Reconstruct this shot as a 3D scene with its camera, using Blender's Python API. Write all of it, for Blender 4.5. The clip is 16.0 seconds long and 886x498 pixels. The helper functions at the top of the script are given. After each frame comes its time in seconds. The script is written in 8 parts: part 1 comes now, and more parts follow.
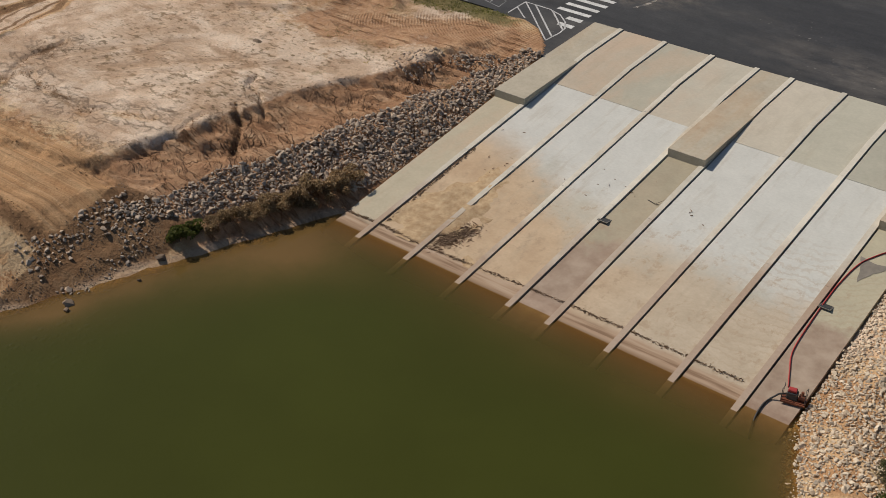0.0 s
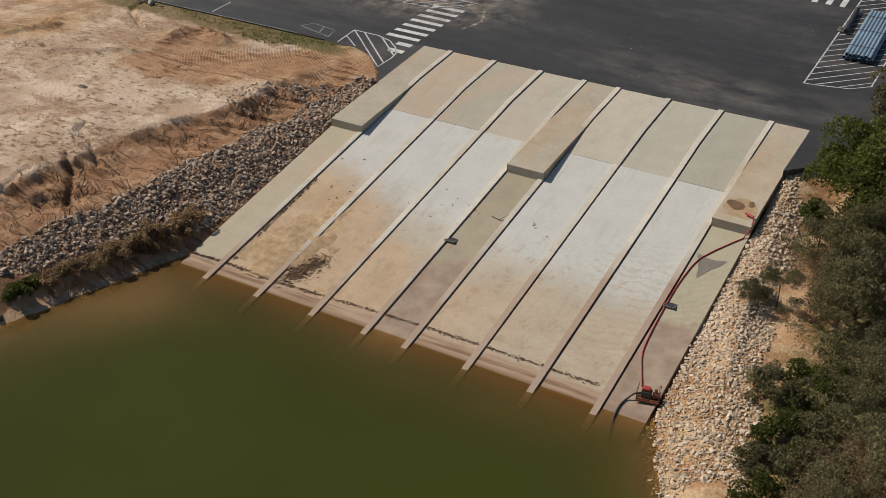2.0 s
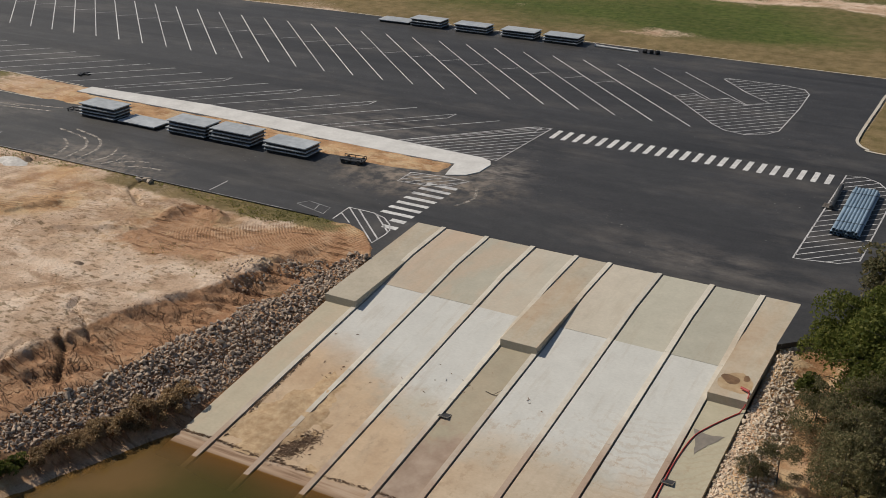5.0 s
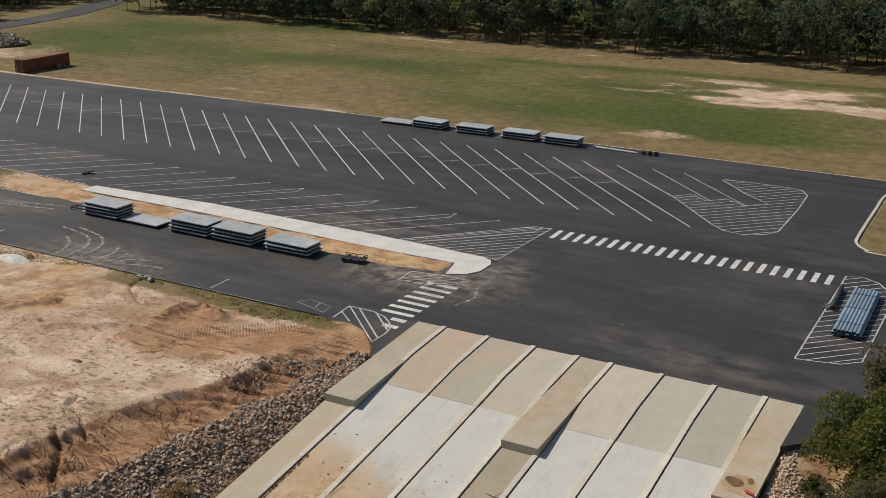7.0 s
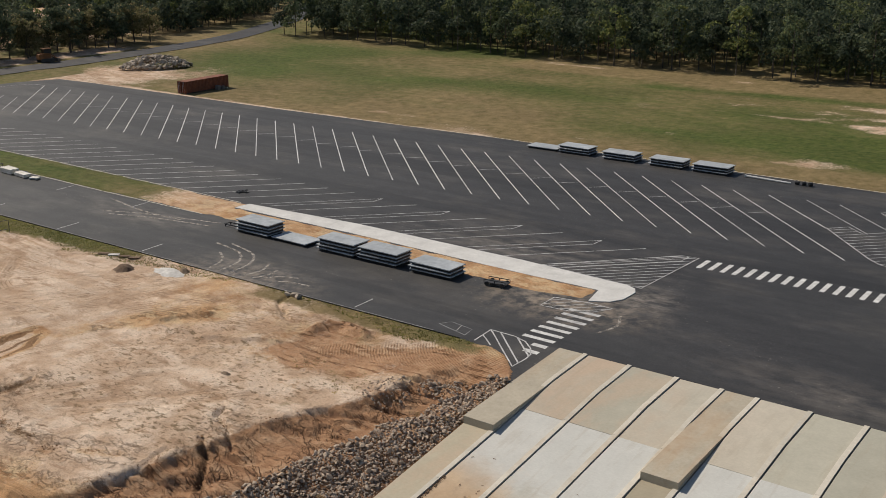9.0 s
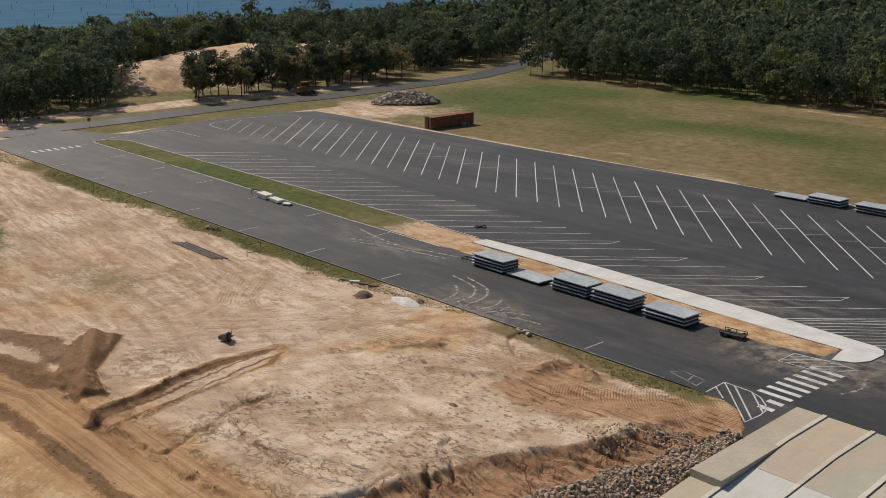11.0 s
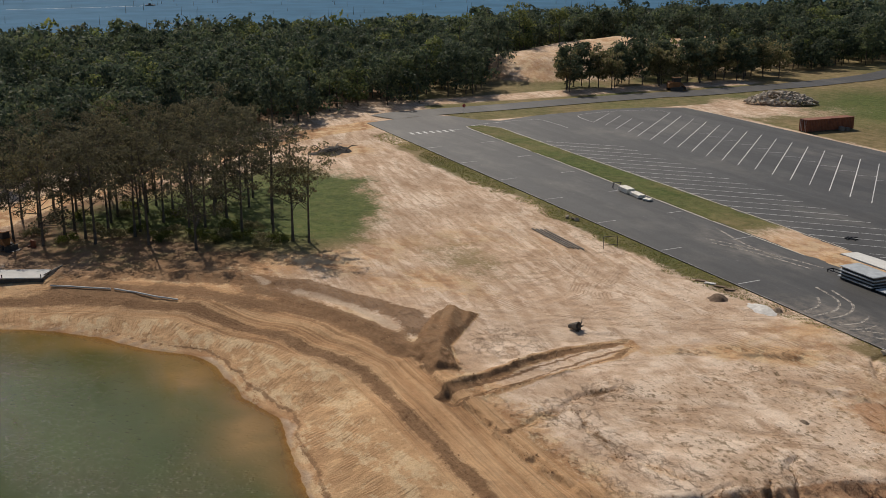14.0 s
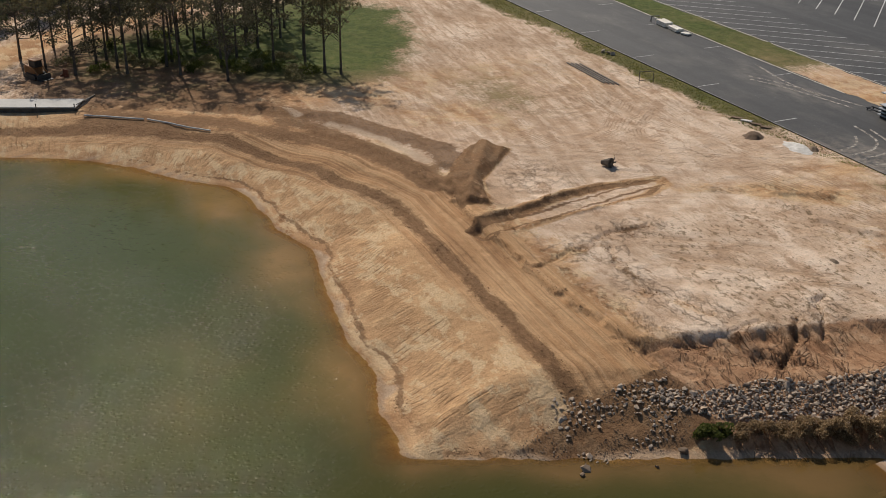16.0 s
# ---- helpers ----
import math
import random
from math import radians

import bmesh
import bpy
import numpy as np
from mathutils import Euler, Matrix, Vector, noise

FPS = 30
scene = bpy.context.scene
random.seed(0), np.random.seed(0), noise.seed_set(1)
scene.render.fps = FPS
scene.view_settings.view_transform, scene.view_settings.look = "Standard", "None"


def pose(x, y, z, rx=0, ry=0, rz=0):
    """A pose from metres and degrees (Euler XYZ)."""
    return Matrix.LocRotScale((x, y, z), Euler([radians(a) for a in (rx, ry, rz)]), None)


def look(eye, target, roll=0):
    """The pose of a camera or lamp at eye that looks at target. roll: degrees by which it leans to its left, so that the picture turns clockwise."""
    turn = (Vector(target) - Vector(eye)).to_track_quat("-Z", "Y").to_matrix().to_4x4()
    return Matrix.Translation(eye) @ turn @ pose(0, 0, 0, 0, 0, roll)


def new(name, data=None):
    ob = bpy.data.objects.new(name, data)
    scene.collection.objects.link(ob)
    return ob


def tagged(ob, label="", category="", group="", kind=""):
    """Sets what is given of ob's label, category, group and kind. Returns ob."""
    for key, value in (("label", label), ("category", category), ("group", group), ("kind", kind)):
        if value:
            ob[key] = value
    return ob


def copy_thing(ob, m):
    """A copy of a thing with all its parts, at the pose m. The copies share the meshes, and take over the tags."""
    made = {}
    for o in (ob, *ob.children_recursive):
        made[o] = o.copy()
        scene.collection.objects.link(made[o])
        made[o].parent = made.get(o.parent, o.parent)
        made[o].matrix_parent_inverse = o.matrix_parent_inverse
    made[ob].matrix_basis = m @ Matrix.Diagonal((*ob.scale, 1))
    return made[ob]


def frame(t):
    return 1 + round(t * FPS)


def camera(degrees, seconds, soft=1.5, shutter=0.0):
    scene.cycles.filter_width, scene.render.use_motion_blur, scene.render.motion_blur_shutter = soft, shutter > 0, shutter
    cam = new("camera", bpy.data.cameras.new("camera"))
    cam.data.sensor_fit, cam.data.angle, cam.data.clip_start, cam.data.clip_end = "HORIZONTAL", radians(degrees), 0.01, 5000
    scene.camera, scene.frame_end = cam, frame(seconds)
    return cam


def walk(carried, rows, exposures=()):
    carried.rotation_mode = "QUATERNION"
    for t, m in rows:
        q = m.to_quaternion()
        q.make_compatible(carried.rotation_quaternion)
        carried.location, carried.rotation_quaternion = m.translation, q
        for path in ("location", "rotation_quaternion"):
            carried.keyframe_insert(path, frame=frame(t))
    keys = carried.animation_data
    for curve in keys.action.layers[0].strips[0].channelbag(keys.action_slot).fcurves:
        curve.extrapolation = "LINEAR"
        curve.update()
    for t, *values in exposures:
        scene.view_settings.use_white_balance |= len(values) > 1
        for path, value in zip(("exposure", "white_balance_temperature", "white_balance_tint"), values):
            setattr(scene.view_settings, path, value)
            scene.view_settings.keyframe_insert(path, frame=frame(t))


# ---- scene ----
# Camera: a hovering drone that only turns; rows are seconds, yaw, pitch, lean in degrees.
cam = camera(42.2, 16.0, 0.55)
EYE = (50.07, -85.12, 40.0)
ROWS = [
    (0.0, 38.38, -33.46, -0.33),
    (0.5, 35.31, -33.42, -0.23),
    (1.0, 32.56, -33.41, -0.15),
    (1.5, 30.49, -32.86, -0.20),
    (2.0, 29.46, -32.09, -0.14),
    (2.5, 29.46, -31.12, -0.15),
    (3.0, 29.50, -29.83, -0.13),
    (3.5, 29.47, -28.31, -0.18),
    (4.0, 29.22, -26.71, -0.15),
    (4.5, 29.10, -25.04, -0.17),
    (5.0, 29.12, -23.38, -0.14),
    (5.2, 29.14, -22.70, -0.19),
    (7.3, 29.55, -18.12, 0.00),
    (7.5, 30.34, -18.12, -0.02),
    (8.0, 32.31, -18.13, 0.01),
    (8.2, 33.17, -18.11, 0.02),
    (10.3, 43.89, -15.22, 0.36),
    (10.5, 45.36, -15.20, 0.25),
    (11.0, 48.80, -15.19, 0.30),
    (11.5, 52.22, -15.16, 0.39),
    (12.0, 55.39, -15.20, 0.34),
    (12.5, 58.49, -15.27, 0.30),
    (13.0, 61.66, -15.34, 0.29),
    (13.5, 64.59, -15.38, 0.30),
    (14.0, 67.08, -15.41, 0.26),
    (14.5, 68.71, -16.38, 0.19),
    (15.0, 68.72, -18.77, 0.17),
    (15.5, 68.74, -21.32, 0.12),
    (16.0, 68.79, -23.66, 0.09),
]
walk(cam, [(t, pose(*EYE, 90 + pitch, 0, yaw) @ pose(0, 0, 0, 0, 0, -lean)) for t, yaw, pitch, lean in ROWS], exposures=[(0.0, -0.06), (5.2, -0.07), (7.3, 0.0), (16.0, 0.0)])

# ---- light ----
SUN_HEIGHT = 44.0
world = bpy.data.worlds.new("sky")
scene.world = world
world.use_nodes = True
sky = world.node_tree.nodes.new("ShaderNodeTexSky")
sky.sky_type, sky.sun_disc = "NISHITA", False
sky.sun_elevation, sky.sun_rotation = radians(SUN_HEIGHT), radians(270)
background = world.node_tree.nodes["Background"]
background.inputs["Strength"].default_value = 0.06
world.node_tree.links.new(sky.outputs["Color"], background.inputs["Color"])
sun = new("sun", bpy.data.lights.new("sun", "SUN"))
sun.data.energy, sun.data.angle, sun.data.color = 3.75, radians(0.55), (1.0, 0.895, 0.765)
sun.matrix_world = look((-200, 2, 200 * math.tan(radians(SUN_HEIGHT))), (0, 0, 0))


# ---- plan: x along the top of the ramp, y up the parking lot, z from the asphalt ----
WATER = -4.3
LANES = [0.0, 3.1, 7.54, 12.09, 16.23, 19.33, 23.77, 28.26, 32.4, 35.1]
SHORE = [(75, -62), (46, -48), (38.7, -41), (36.8, -38.0), (35.3, -34.8), (0, -34.8), (-0.2, -36.4), (-0.9, -38.4), (-2.0, -40.8), (-3.3, -43.8), (-4.3, -46.5), (-5.5, -49.9),
         (-6.4, -53.1), (-8.1, -57), (-10.8, -63.7), (-20, -62.6), (-34, -61.9), (-47.4, -60.5), (-60.4, -62.2), (-68.3, -64.6),
         (-72.7, -68.3), (-80.5, -75.4), (-88.7, -87.5), (-96, -105), (-100, -140), (-80, -220), (60, -260), (150, -160)]


# -- terrain --
def hash2(i, j, seed):
    n = (i.astype(np.int64) * 374761393 + j.astype(np.int64) * 668265263 + seed * 974711) & 0xFFFFFFFF
    n = ((n ^ (n >> 13)) * 1274126177) & 0xFFFFFFFF
    return ((n ^ (n >> 16)) & 0xFFFF) / 65535.0


def vnoise(x, y, seed=0):
    """Smooth value noise in 0..1."""
    i, j = np.floor(x), np.floor(y)
    a, b = x - i, y - j
    a, b = a * a * (3 - 2 * a), b * b * (3 - 2 * b)
    lo = hash2(i, j, seed) * (1 - a) + hash2(i + 1, j, seed) * a
    hi = hash2(i, j + 1, seed) * (1 - a) + hash2(i + 1, j + 1, seed) * a
    return lo * (1 - b) + hi * b


def fbm(x, y, size, seed=0, octaves=4):
    total, weight, amount = 0.0, 0.0, 1.0
    for k in range(octaves):
        total = total + amount * vnoise(x / size * 2 ** k + 7.3 * k, y / size * 2 ** k, seed + k)
        weight, amount = weight + amount, amount * 0.5
    return total / weight


def step(a, b, x):
    t = np.clip((x - a) / (b - a), 0, 1)
    return t * t * (3 - 2 * t)


def line_dist(x, y, pts, closed=False):
    """Distance to a polyline, and how far along it the nearest place is (0..1)."""
    best, along = np.full(np.shape(x), 1e9), np.zeros(np.shape(x))
    pairs = list(zip(pts, pts[1:] + (pts[:1] if closed else [])))
    for k, (p, q) in enumerate(pairs):
        dx, dy = q[0] - p[0], q[1] - p[1]
        t = np.clip(((x - p[0]) * dx + (y - p[1]) * dy) / (dx * dx + dy * dy), 0, 1)
        d = np.hypot(x - p[0] - t * dx, y - p[1] - t * dy)
        near = d < best
        best, along = np.where(near, d, best), np.where(near, (k + t) / len(pairs), along)
    return best, along


def within(x, y, poly):
    """1 inside the polygon, else 0."""
    hit = np.zeros(np.shape(x), bool)
    for p, q in zip(poly, poly[1:] + poly[:1]):
        if p[1] != q[1]:
            hit ^= ((p[1] > y) != (q[1] > y)) & (x < (q[0] - p[0]) * (y - p[1]) / (q[1] - p[1]) + p[0])
    return hit


def smin(a, b, k=0.5):
    h = np.clip(0.5 + 0.5 * (b - a) / k, 0, 1)
    return b * (1 - h) + a * h - k * h * (1 - h)


def ramp_z(y):
    """The ramp's profile: a gentle head, then one steep plane into the water."""
    v = np.maximum(-y, 0)
    return np.where(v < 6, -0.065 * v, -0.39 - 0.1375 * (v - 6))


HAUL_BERM = [(-11.5, -51), (-26.5, -51.2), (-37, -50.9), (-50.5, -51.1), (-64.8, -55.2), (-78.3, -62.5), (-88.8, -74.2), (-95, -90)]
HAUL_EDGE = [(-14.2, -43.5), (-22.5, -45.2), (-29.4, -45.8), (-40, -45.9), (-50.9, -45.5), (-60.9, -47.5), (-71.3, -52.8), (-83, -62), (-92, -76)]
TRENCH_UP = [(-41.2, -47.2), (-42.4, -45.4), (-43.4, -40.8), (-45.2, -35.0), (-46.0, -31.4), (-45.4, -24.0)]
TRENCH_LOW = [(-43.6, -24.6), (-41.6, -27.6), (-41.5, -30.7), (-41.0, -34.6), (-40.0, -38.7), (-38.9, -43.8), (-38.6, -46.6)]
TRENCH = [(-40.4, -47.0), (-40.9, -44.6), (-41.8, -39.8), (-43.1, -34.8), (-43.8, -31.0), (-44.4, -24.4)]
MOUND_EDGE = [(-52.5, -45.1), (-57.5, -41.6), (-61.4, -39.0), (-62.7, -36.8), (-59.7, -34.7), (-57.8, -36.2), (-52.0, -41.3), (-45.6, -43.2), (-46.6, -45.4)]
MOUND = [(-48.5, -44.4), (-60.0, -37.0)]
FAN = [(-0.6, -7.4), (-5.0, -6.8), (-9.0, -7.8), (-14.0, -10.0), (-20.0, -13.4)]
APRON_EDGE = [(-8.8, -3.35), (-7.3, -3.4), (-5.6, -3.0), (-3.2, -4.2), (-1.3, -6.1), (-0.3, -7.6), (0.1, -8.2), (0.1, 0.5), (-8.8, 0.5)]
HAUL_PATH = [(-78, -33.5), (-61.3, -31.0), (-51.9, -24.1), (-46.8, -12.9), (-40.0, -3.3)]
WINDROW = [(-57.5, -42.6), (-62.4, -41.6), (-67.6, -43.8), (-72.5, -46.2), (-79.6, -50.0), (-85.4, -55.6), (-90.0, -62.0)]
WINDROW_LOW = [(-80.0, -55.0), (-77.0, -53.0), (-71.0, -50.2), (-65.0, -48.1), (-59.0, -46.6), (-53.5, -46.2)]
GULLY = [(-34.8, -32.1), (-35.2, -34.8), (-33.8, -37.4), (-32.6, -39.7), (-32.1, -41.7), (-30.8, -45.0)]
GULLY_LOW = [(-32, -37.6), (-28.7, -38.5), (-24.5, -38.7), (-22.3, -39.0), (-21.3, -38.0), (-19.5, -37.6), (-17.0, -36.6)]
GULLY_END = [(-17.4, -44.8), (-15.5, -44.4), (-14.7, -42.5), (-13.8, -40.1), (-14.4, -36.7), (-14.6, -33.5)]
CRACKS = [[(-16.6, -26.6), (-15.8, -27.6), (-13.7, -28.7), (-11.5, -30.2)], [(-30.2, -4.4), (-30.0, -6.0), (-26.5, -8.7)], [(-36.5, -16.7), (-34.8, -14.1), (-33.4, -12.6)], [(-35.2, -17.4), (-29.2, -16.7), (-24.1, -14.8), (-22.6, -13.9)]]
PIT, RIDGE = [(-14.2, -31), (-12.0, -32.6), (-9.8, -35.3)], [(-21.6, -9.6), (-22.0, -7.6), (-19.6, -6.9), (-16.9, -7.8)]
SCARP_Y, SCARP_X = [8, 16, 23, 27, 30, 36, 45], [-5.5, -7.7, -10.6, -12.3, -12.8, -13.9, -16]


CUT_FACE = [(-11.9, -44.0), (-11.2, -47.4), (-11.3, -50.0), (-10.5, -52.5), (-9.4, -56.0), (-9.4, -58.7), (-9.0, -62.5), (-10.4, -63.4), (-9.2, -59.3), (-7.9, -53.6), (-7.1, -49.7), (-5.9, -46.0), (-6.6, -43.2), (-9.0, -43.4)]


CHURNED = [(-23.0, -16.1), (-21.7, -12.7), (-22.3, -8.5), (-20.5, -6.1), (-16.8, -6.9), (-16.2, -9.3), (-11.6, -7.6), (-8.3, -6.0), (-3.0, -9.5), (-6.4, -12.2), (-10.4, -13.2), (-12.5, -15.6), (-17.8, -16.9)]
FOOT = [(38.4, -39.9), (39.5, -38.4), (41.0, -37.9), (42.3, -39.2), (42.4, -41.5), (40.5, -42.6), (39.0, -41.6)]


def signed(x, y, poly):
    """Metres inside an outline, negative outside."""
    d, _ = line_dist(x, y, poly, True)
    return np.where(within(x, y, poly), d, -d)


def apron_z(x, y):
    """The asphalt beside the head of the ramp tilts down with it."""
    return -0.065 * np.maximum(-np.asarray(y, float), 0) * np.clip((np.asarray(x, float) + 8.8) / 4, 0, 1)


def flutes(x, y, side):
    """Narrow rills cut straight down the eroded slope, 0..1."""
    u = y * 0.94 - x * 0.34 + 0.35 * (fbm(x, y, 2.2, 62, 2) - 0.5) * 3
    a = 1 - np.abs(vnoise(u / 0.62, side * 0.22, 61) - 0.5) * 2
    b = 1 - np.abs(vnoise(u / 1.7 + 9, side * 0.12, 65) - 0.5) * 2
    return np.maximum(a ** 5 * 0.7, b ** 7)


def shore_distance(x, y):
    """Metres from the pond's edge, positive on land; the edge wobbles a little."""
    wob = (fbm(x, y, 6.0, 71, 3) - 0.5) * 3.2 * step(-2, -8, x)
    d, _ = line_dist(x, y, SHORE, True)
    return np.where(within(x, y, SHORE), -d, d) + wob


def make_tracks():
    """Curving wheel tracks over the dirt."""
    r, out = random.Random(12), [[(-82, -24), (-73.1, -13.4), (-68.4, -11.7), (-58.9, -13)], [(-72, -12), (-66, -17), (-61, -21), (-58.9, -26)], [(-68, -11), (-63.5, -15.5), (-60, -19), (-55, -21)], [(-46, -4), (-50, -9), (-57, -13), (-66, -14)], [(-43, -4), (-47, -12), (-52, -20), (-60, -27)], [(-39, -4), (-44, -13), (-50, -22), (-58, -29), (-72, -33)], [(-74, -14), (-70, -17.5), (-69, -22), (-72, -26)], [(-77, -13), (-72, -15.5), (-68, -20), (-66, -27)], [(-52, -12), (-60, -16), (-70, -18), (-82, -17)],
                                 [(-14, -6), (-30, -9), (-46, -11), (-58, -14)], [(-18, -9), (-34, -13), (-52, -17), (-66, -24)]]
    for k in range(34):
        x, y, a = r.uniform(-78, -16), r.uniform(-36, -6), r.choice((0.15, -0.9, -0.6, 0.35, 2.6, -1.1)) + r.uniform(-0.3, 0.3)
        bend, line = r.uniform(-0.16, 0.16), []
        for j in range(6):
            line.append((x, y))
            x, y, a = x - 4 * math.cos(a), y + 4 * math.sin(a), a + bend
        out.append(line)
    return out


TRACKS = make_tracks()
HAUL_LONG = 98.0


def ruts(x, y):
    """How deep wheel ruts have cut, 0..1."""
    total = np.zeros(np.shape(x))
    near = (x > -100) & (x < 0) & (y > -46) & (y < -4)
    if near.any():
        px, py = x[near], y[near]
        best = np.zeros(px.shape)
        for k, line in enumerate(TRACKS):
            d, along = line_dist(px, py, line)
            cut = np.exp(-((d - 0.85) / 0.4) ** 2) * step(0, 0.12, along) * step(1, 0.85, along) * (0.5 + 0.5 * ((k * 7) % 5) / 4)
            best = np.maximum(best, cut)
        total[near] = best
    return total


def track_field(x, y):
    """Metres from the middle of the nearest wheel track, and how deep that track is pressed."""
    best, deep = np.full(np.shape(x), 9.0), np.zeros(np.shape(x))
    near = (x > -100) & (x < 0) & (y > -46) & (y < -4)
    px, py = x[near], y[near]
    b, s = best[near], deep[near]
    for k, line in enumerate(TRACKS):
        d, along = line_dist(px, py, line)
        hit = d < b
        b, s = np.where(hit, d, b), np.where(hit, step(0, 0.15, along) * step(1, 0.8, along) * (1.0 if k < 11 else 0.25 + 0.3 * ((k * 7) % 5) / 4), s)
    best[near], deep[near] = b, s
    return best, deep


def streaks(x, y, d):
    """Scrape marks, 0..1: along the haul road, down its bank, and in swathes over the plain."""
    q, along = line_dist(x, y, HAUL_BERM)
    e, _ = line_dist(x, y, HAUL_EDGE)
    a = along * HAUL_LONG
    road = step(9.6, 8.2, q + e)
    bank = step(14, 10, d) * step(1.0, 2.5, d) * step(-11, -15, x) * (1 - road)
    drag = 0.6 * vnoise(q / 0.3, a / 14, 301) + 0.4 * vnoise(q / 0.8, a / 22, 302)
    comb = 0.25 * vnoise(a / 0.9 - d * 0.3, d / 2.5, 303) + 0.27 * vnoise(a / 1.6, d / 3.0, 304) + 0.48 * fbm(x, y, 1.6, 309, 3)
    turn = -0.12 - 0.33 * step(-45, -30, x) + (fbm(x, y, 60, 305, 2) - 0.5) * 0.25
    c, s = np.cos(turn), np.sin(turn)
    p, r = x * c + y * s, -x * s + y * c
    blot = fbm(x, y, 1.8, 308, 3)
    mixed = step(-58, -40, x) * 0.75 + 0.15
    swathe = (0.5 * vnoise(p / 6.0, r / 0.8, 306) + 0.5 * vnoise(p / 11.0, r / 2.2, 307)) * (1 - mixed) + blot * mixed
    return swathe * (1 - np.maximum(road, bank)) + drag * road + comb * bank, road, bank


def terrain(x, y):
    x, y = np.asarray(x, float), np.asarray(y, float)
    d = shore_distance(x, y)
    dirt = step(-3.2, -6, y) * step(-205, -190, x)
    plain = -0.06 - dirt * (0.12 + 0.02 * np.maximum(-4 - y, 0))
    plain = plain + dirt * (fbm(x, y, 9, 3) - 0.5) * 0.5 + dirt * (fbm(x, y, 1.6, 9, 3) - 0.5) * 0.2
    field = np.maximum(step(76, 84, y), step(-186, -215, x) * step(2, 12, abs(x + 203)))
    plain = plain + field * (fbm(x, y, 30, 5) - 0.5) * 1.0
    right = step(35.5, 39, x) * step(-1, -8, y)
    plain = plain - right * (0.5 + 0.03 * np.maximum(-y, 0)) + right * (fbm(x, y, 4, 8) - 0.5) * 0.6
    # far hill of spoil, and the ground that falls to the lake
    hill, _ = line_dist(x, y, [(-255, 78), (-268, 105), (-262, 135)])
    plain = plain + 7.0 * step(38, 4, hill) * (0.75 + 0.5 * fbm(x, y, 14, 12))
    plain = plain - 7 * step(-300, -430, x) + 3.0 * step(230, 500, y) * step(-430, -380, x) - 2 * step(-425, -470, x)
    # ditches, ridges and heaps on the dirt
    for pts, wide, high, seed in ((HAUL_BERM, 0.8, 0.36, 21), (GULLY, 0.26, -0.3, 24), (GULLY_LOW, 0.26, -0.24, 26), (GULLY_END, 0.24, -0.2, 34), (WINDROW, 1.5, 0.42, 27), (WINDROW_LOW, 0.9, 0.3, 39), (PIT, 0.24, -0.4, 28), (RIDGE, 0.75, 0.62, 29), (CRACKS[0], 0.22, -0.4, 35), (CRACKS[1], 0.3, -0.35, 36), (CRACKS[2], 0.4, 0.35, 37), (CRACKS[3], 0.4, 0.3, 38)):
        q, _ = line_dist(x + (fbm(x, y, 2.4, seed, 3) - 0.5) * 1.5, y + (fbm(x, y, 2.4, seed + 40, 3) - 0.5) * 1.5, pts)
        plain = plain + high * np.exp(-(q / wide) ** 2) * (0.7 + 0.6 * fbm(x, y, 0.9, seed + 9, 3))
    # a cut way with a flat rutted floor and steep sides, and its spoil on the low side
    jx, jy = (fbm(x, y, 5, 22, 5) - 0.5) * 1.1, (fbm(x, y, 5, 62, 5) - 0.5) * 1.1
    cut = signed(x + jx, y + jy, TRENCH_UP + TRENCH_LOW)
    q, along = line_dist(x, y, TRENCH)
    fade = step(1.0, 0.55, along)
    plain = plain - (0.14 + 0.4 * fade) * step(-0.4, 0.55, cut) + 0.10 * (vnoise(q / 0.35, along * 9, 66) - 0.5) * step(0.2, 0.6, cut)
    q, _ = line_dist(x + jx, y + jy, TRENCH_LOW[1:])
    plain = plain + 0.34 * np.exp(-(q / 0.4) ** 2) * (0.3 + 1.3 * fbm(x, y, 1.5, 63)) * fade
    q, _ = line_dist(x + jx, y + jy, TRENCH_UP[1:])
    plain = plain + 0.16 * np.exp(-((q - 0.5) / 0.4) ** 2) * fade
    # the plain ends in a ragged drop above the haul road
    lower = np.interp(x, [p[0] for p in HAUL_EDGE[::-1]], [p[1] for p in HAUL_EDGE[::-1]]) - y + (fbm(x, y, 2.6, 25, 4) - 0.5) * 2.0
    plain = plain - 0.42 * step(-0.15, 0.3, lower) * step(-11, -14, x) * step(-58, -48, x)
    heapd = signed(x + jx * 0.8, y + jy * 0.8, MOUND_EDGE)
    across = (x + 47.5) * 0.5 + (y + 44.2) * 0.866
    groove = 0.65 * np.abs(((across + 0.5 * fbm(x, y, 5, 30)) / 1.25) % 2 - 1) + 0.35 * vnoise(across / 0.5, x / 9, 33)
    plain = plain + step(-0.3, 0.6, heapd) * (0.6 + 0.25 * step(0.3, 2.0, heapd) + 0.75 * (groove - 0.5) * step(0.2, 0.8, heapd) + 0.22 * (fbm(x, y, 1.0, 31) - 0.5))
    # the eroded edge above the riprap
    side = x - np.interp(-y, SCARP_Y, SCARP_X)
    zone = step(-46, -42, y) * step(-5, -12, y)
    worn = side + (fbm(x, y, 2.0, 52) - 0.5) * 1.6
    plain = plain - zone * step(-0.3, 1.2, worn) * 0.5 - zone * step(0.8, 4.0, worn) * 0.45
    plain = plain - zone * 0.62 * flutes(x, y, side) * (0.35 + 1.0 * fbm(x, y, 4, 64, 2)) * step(-0.6, 0.5, worn) * step(5.8, 3.4, side)
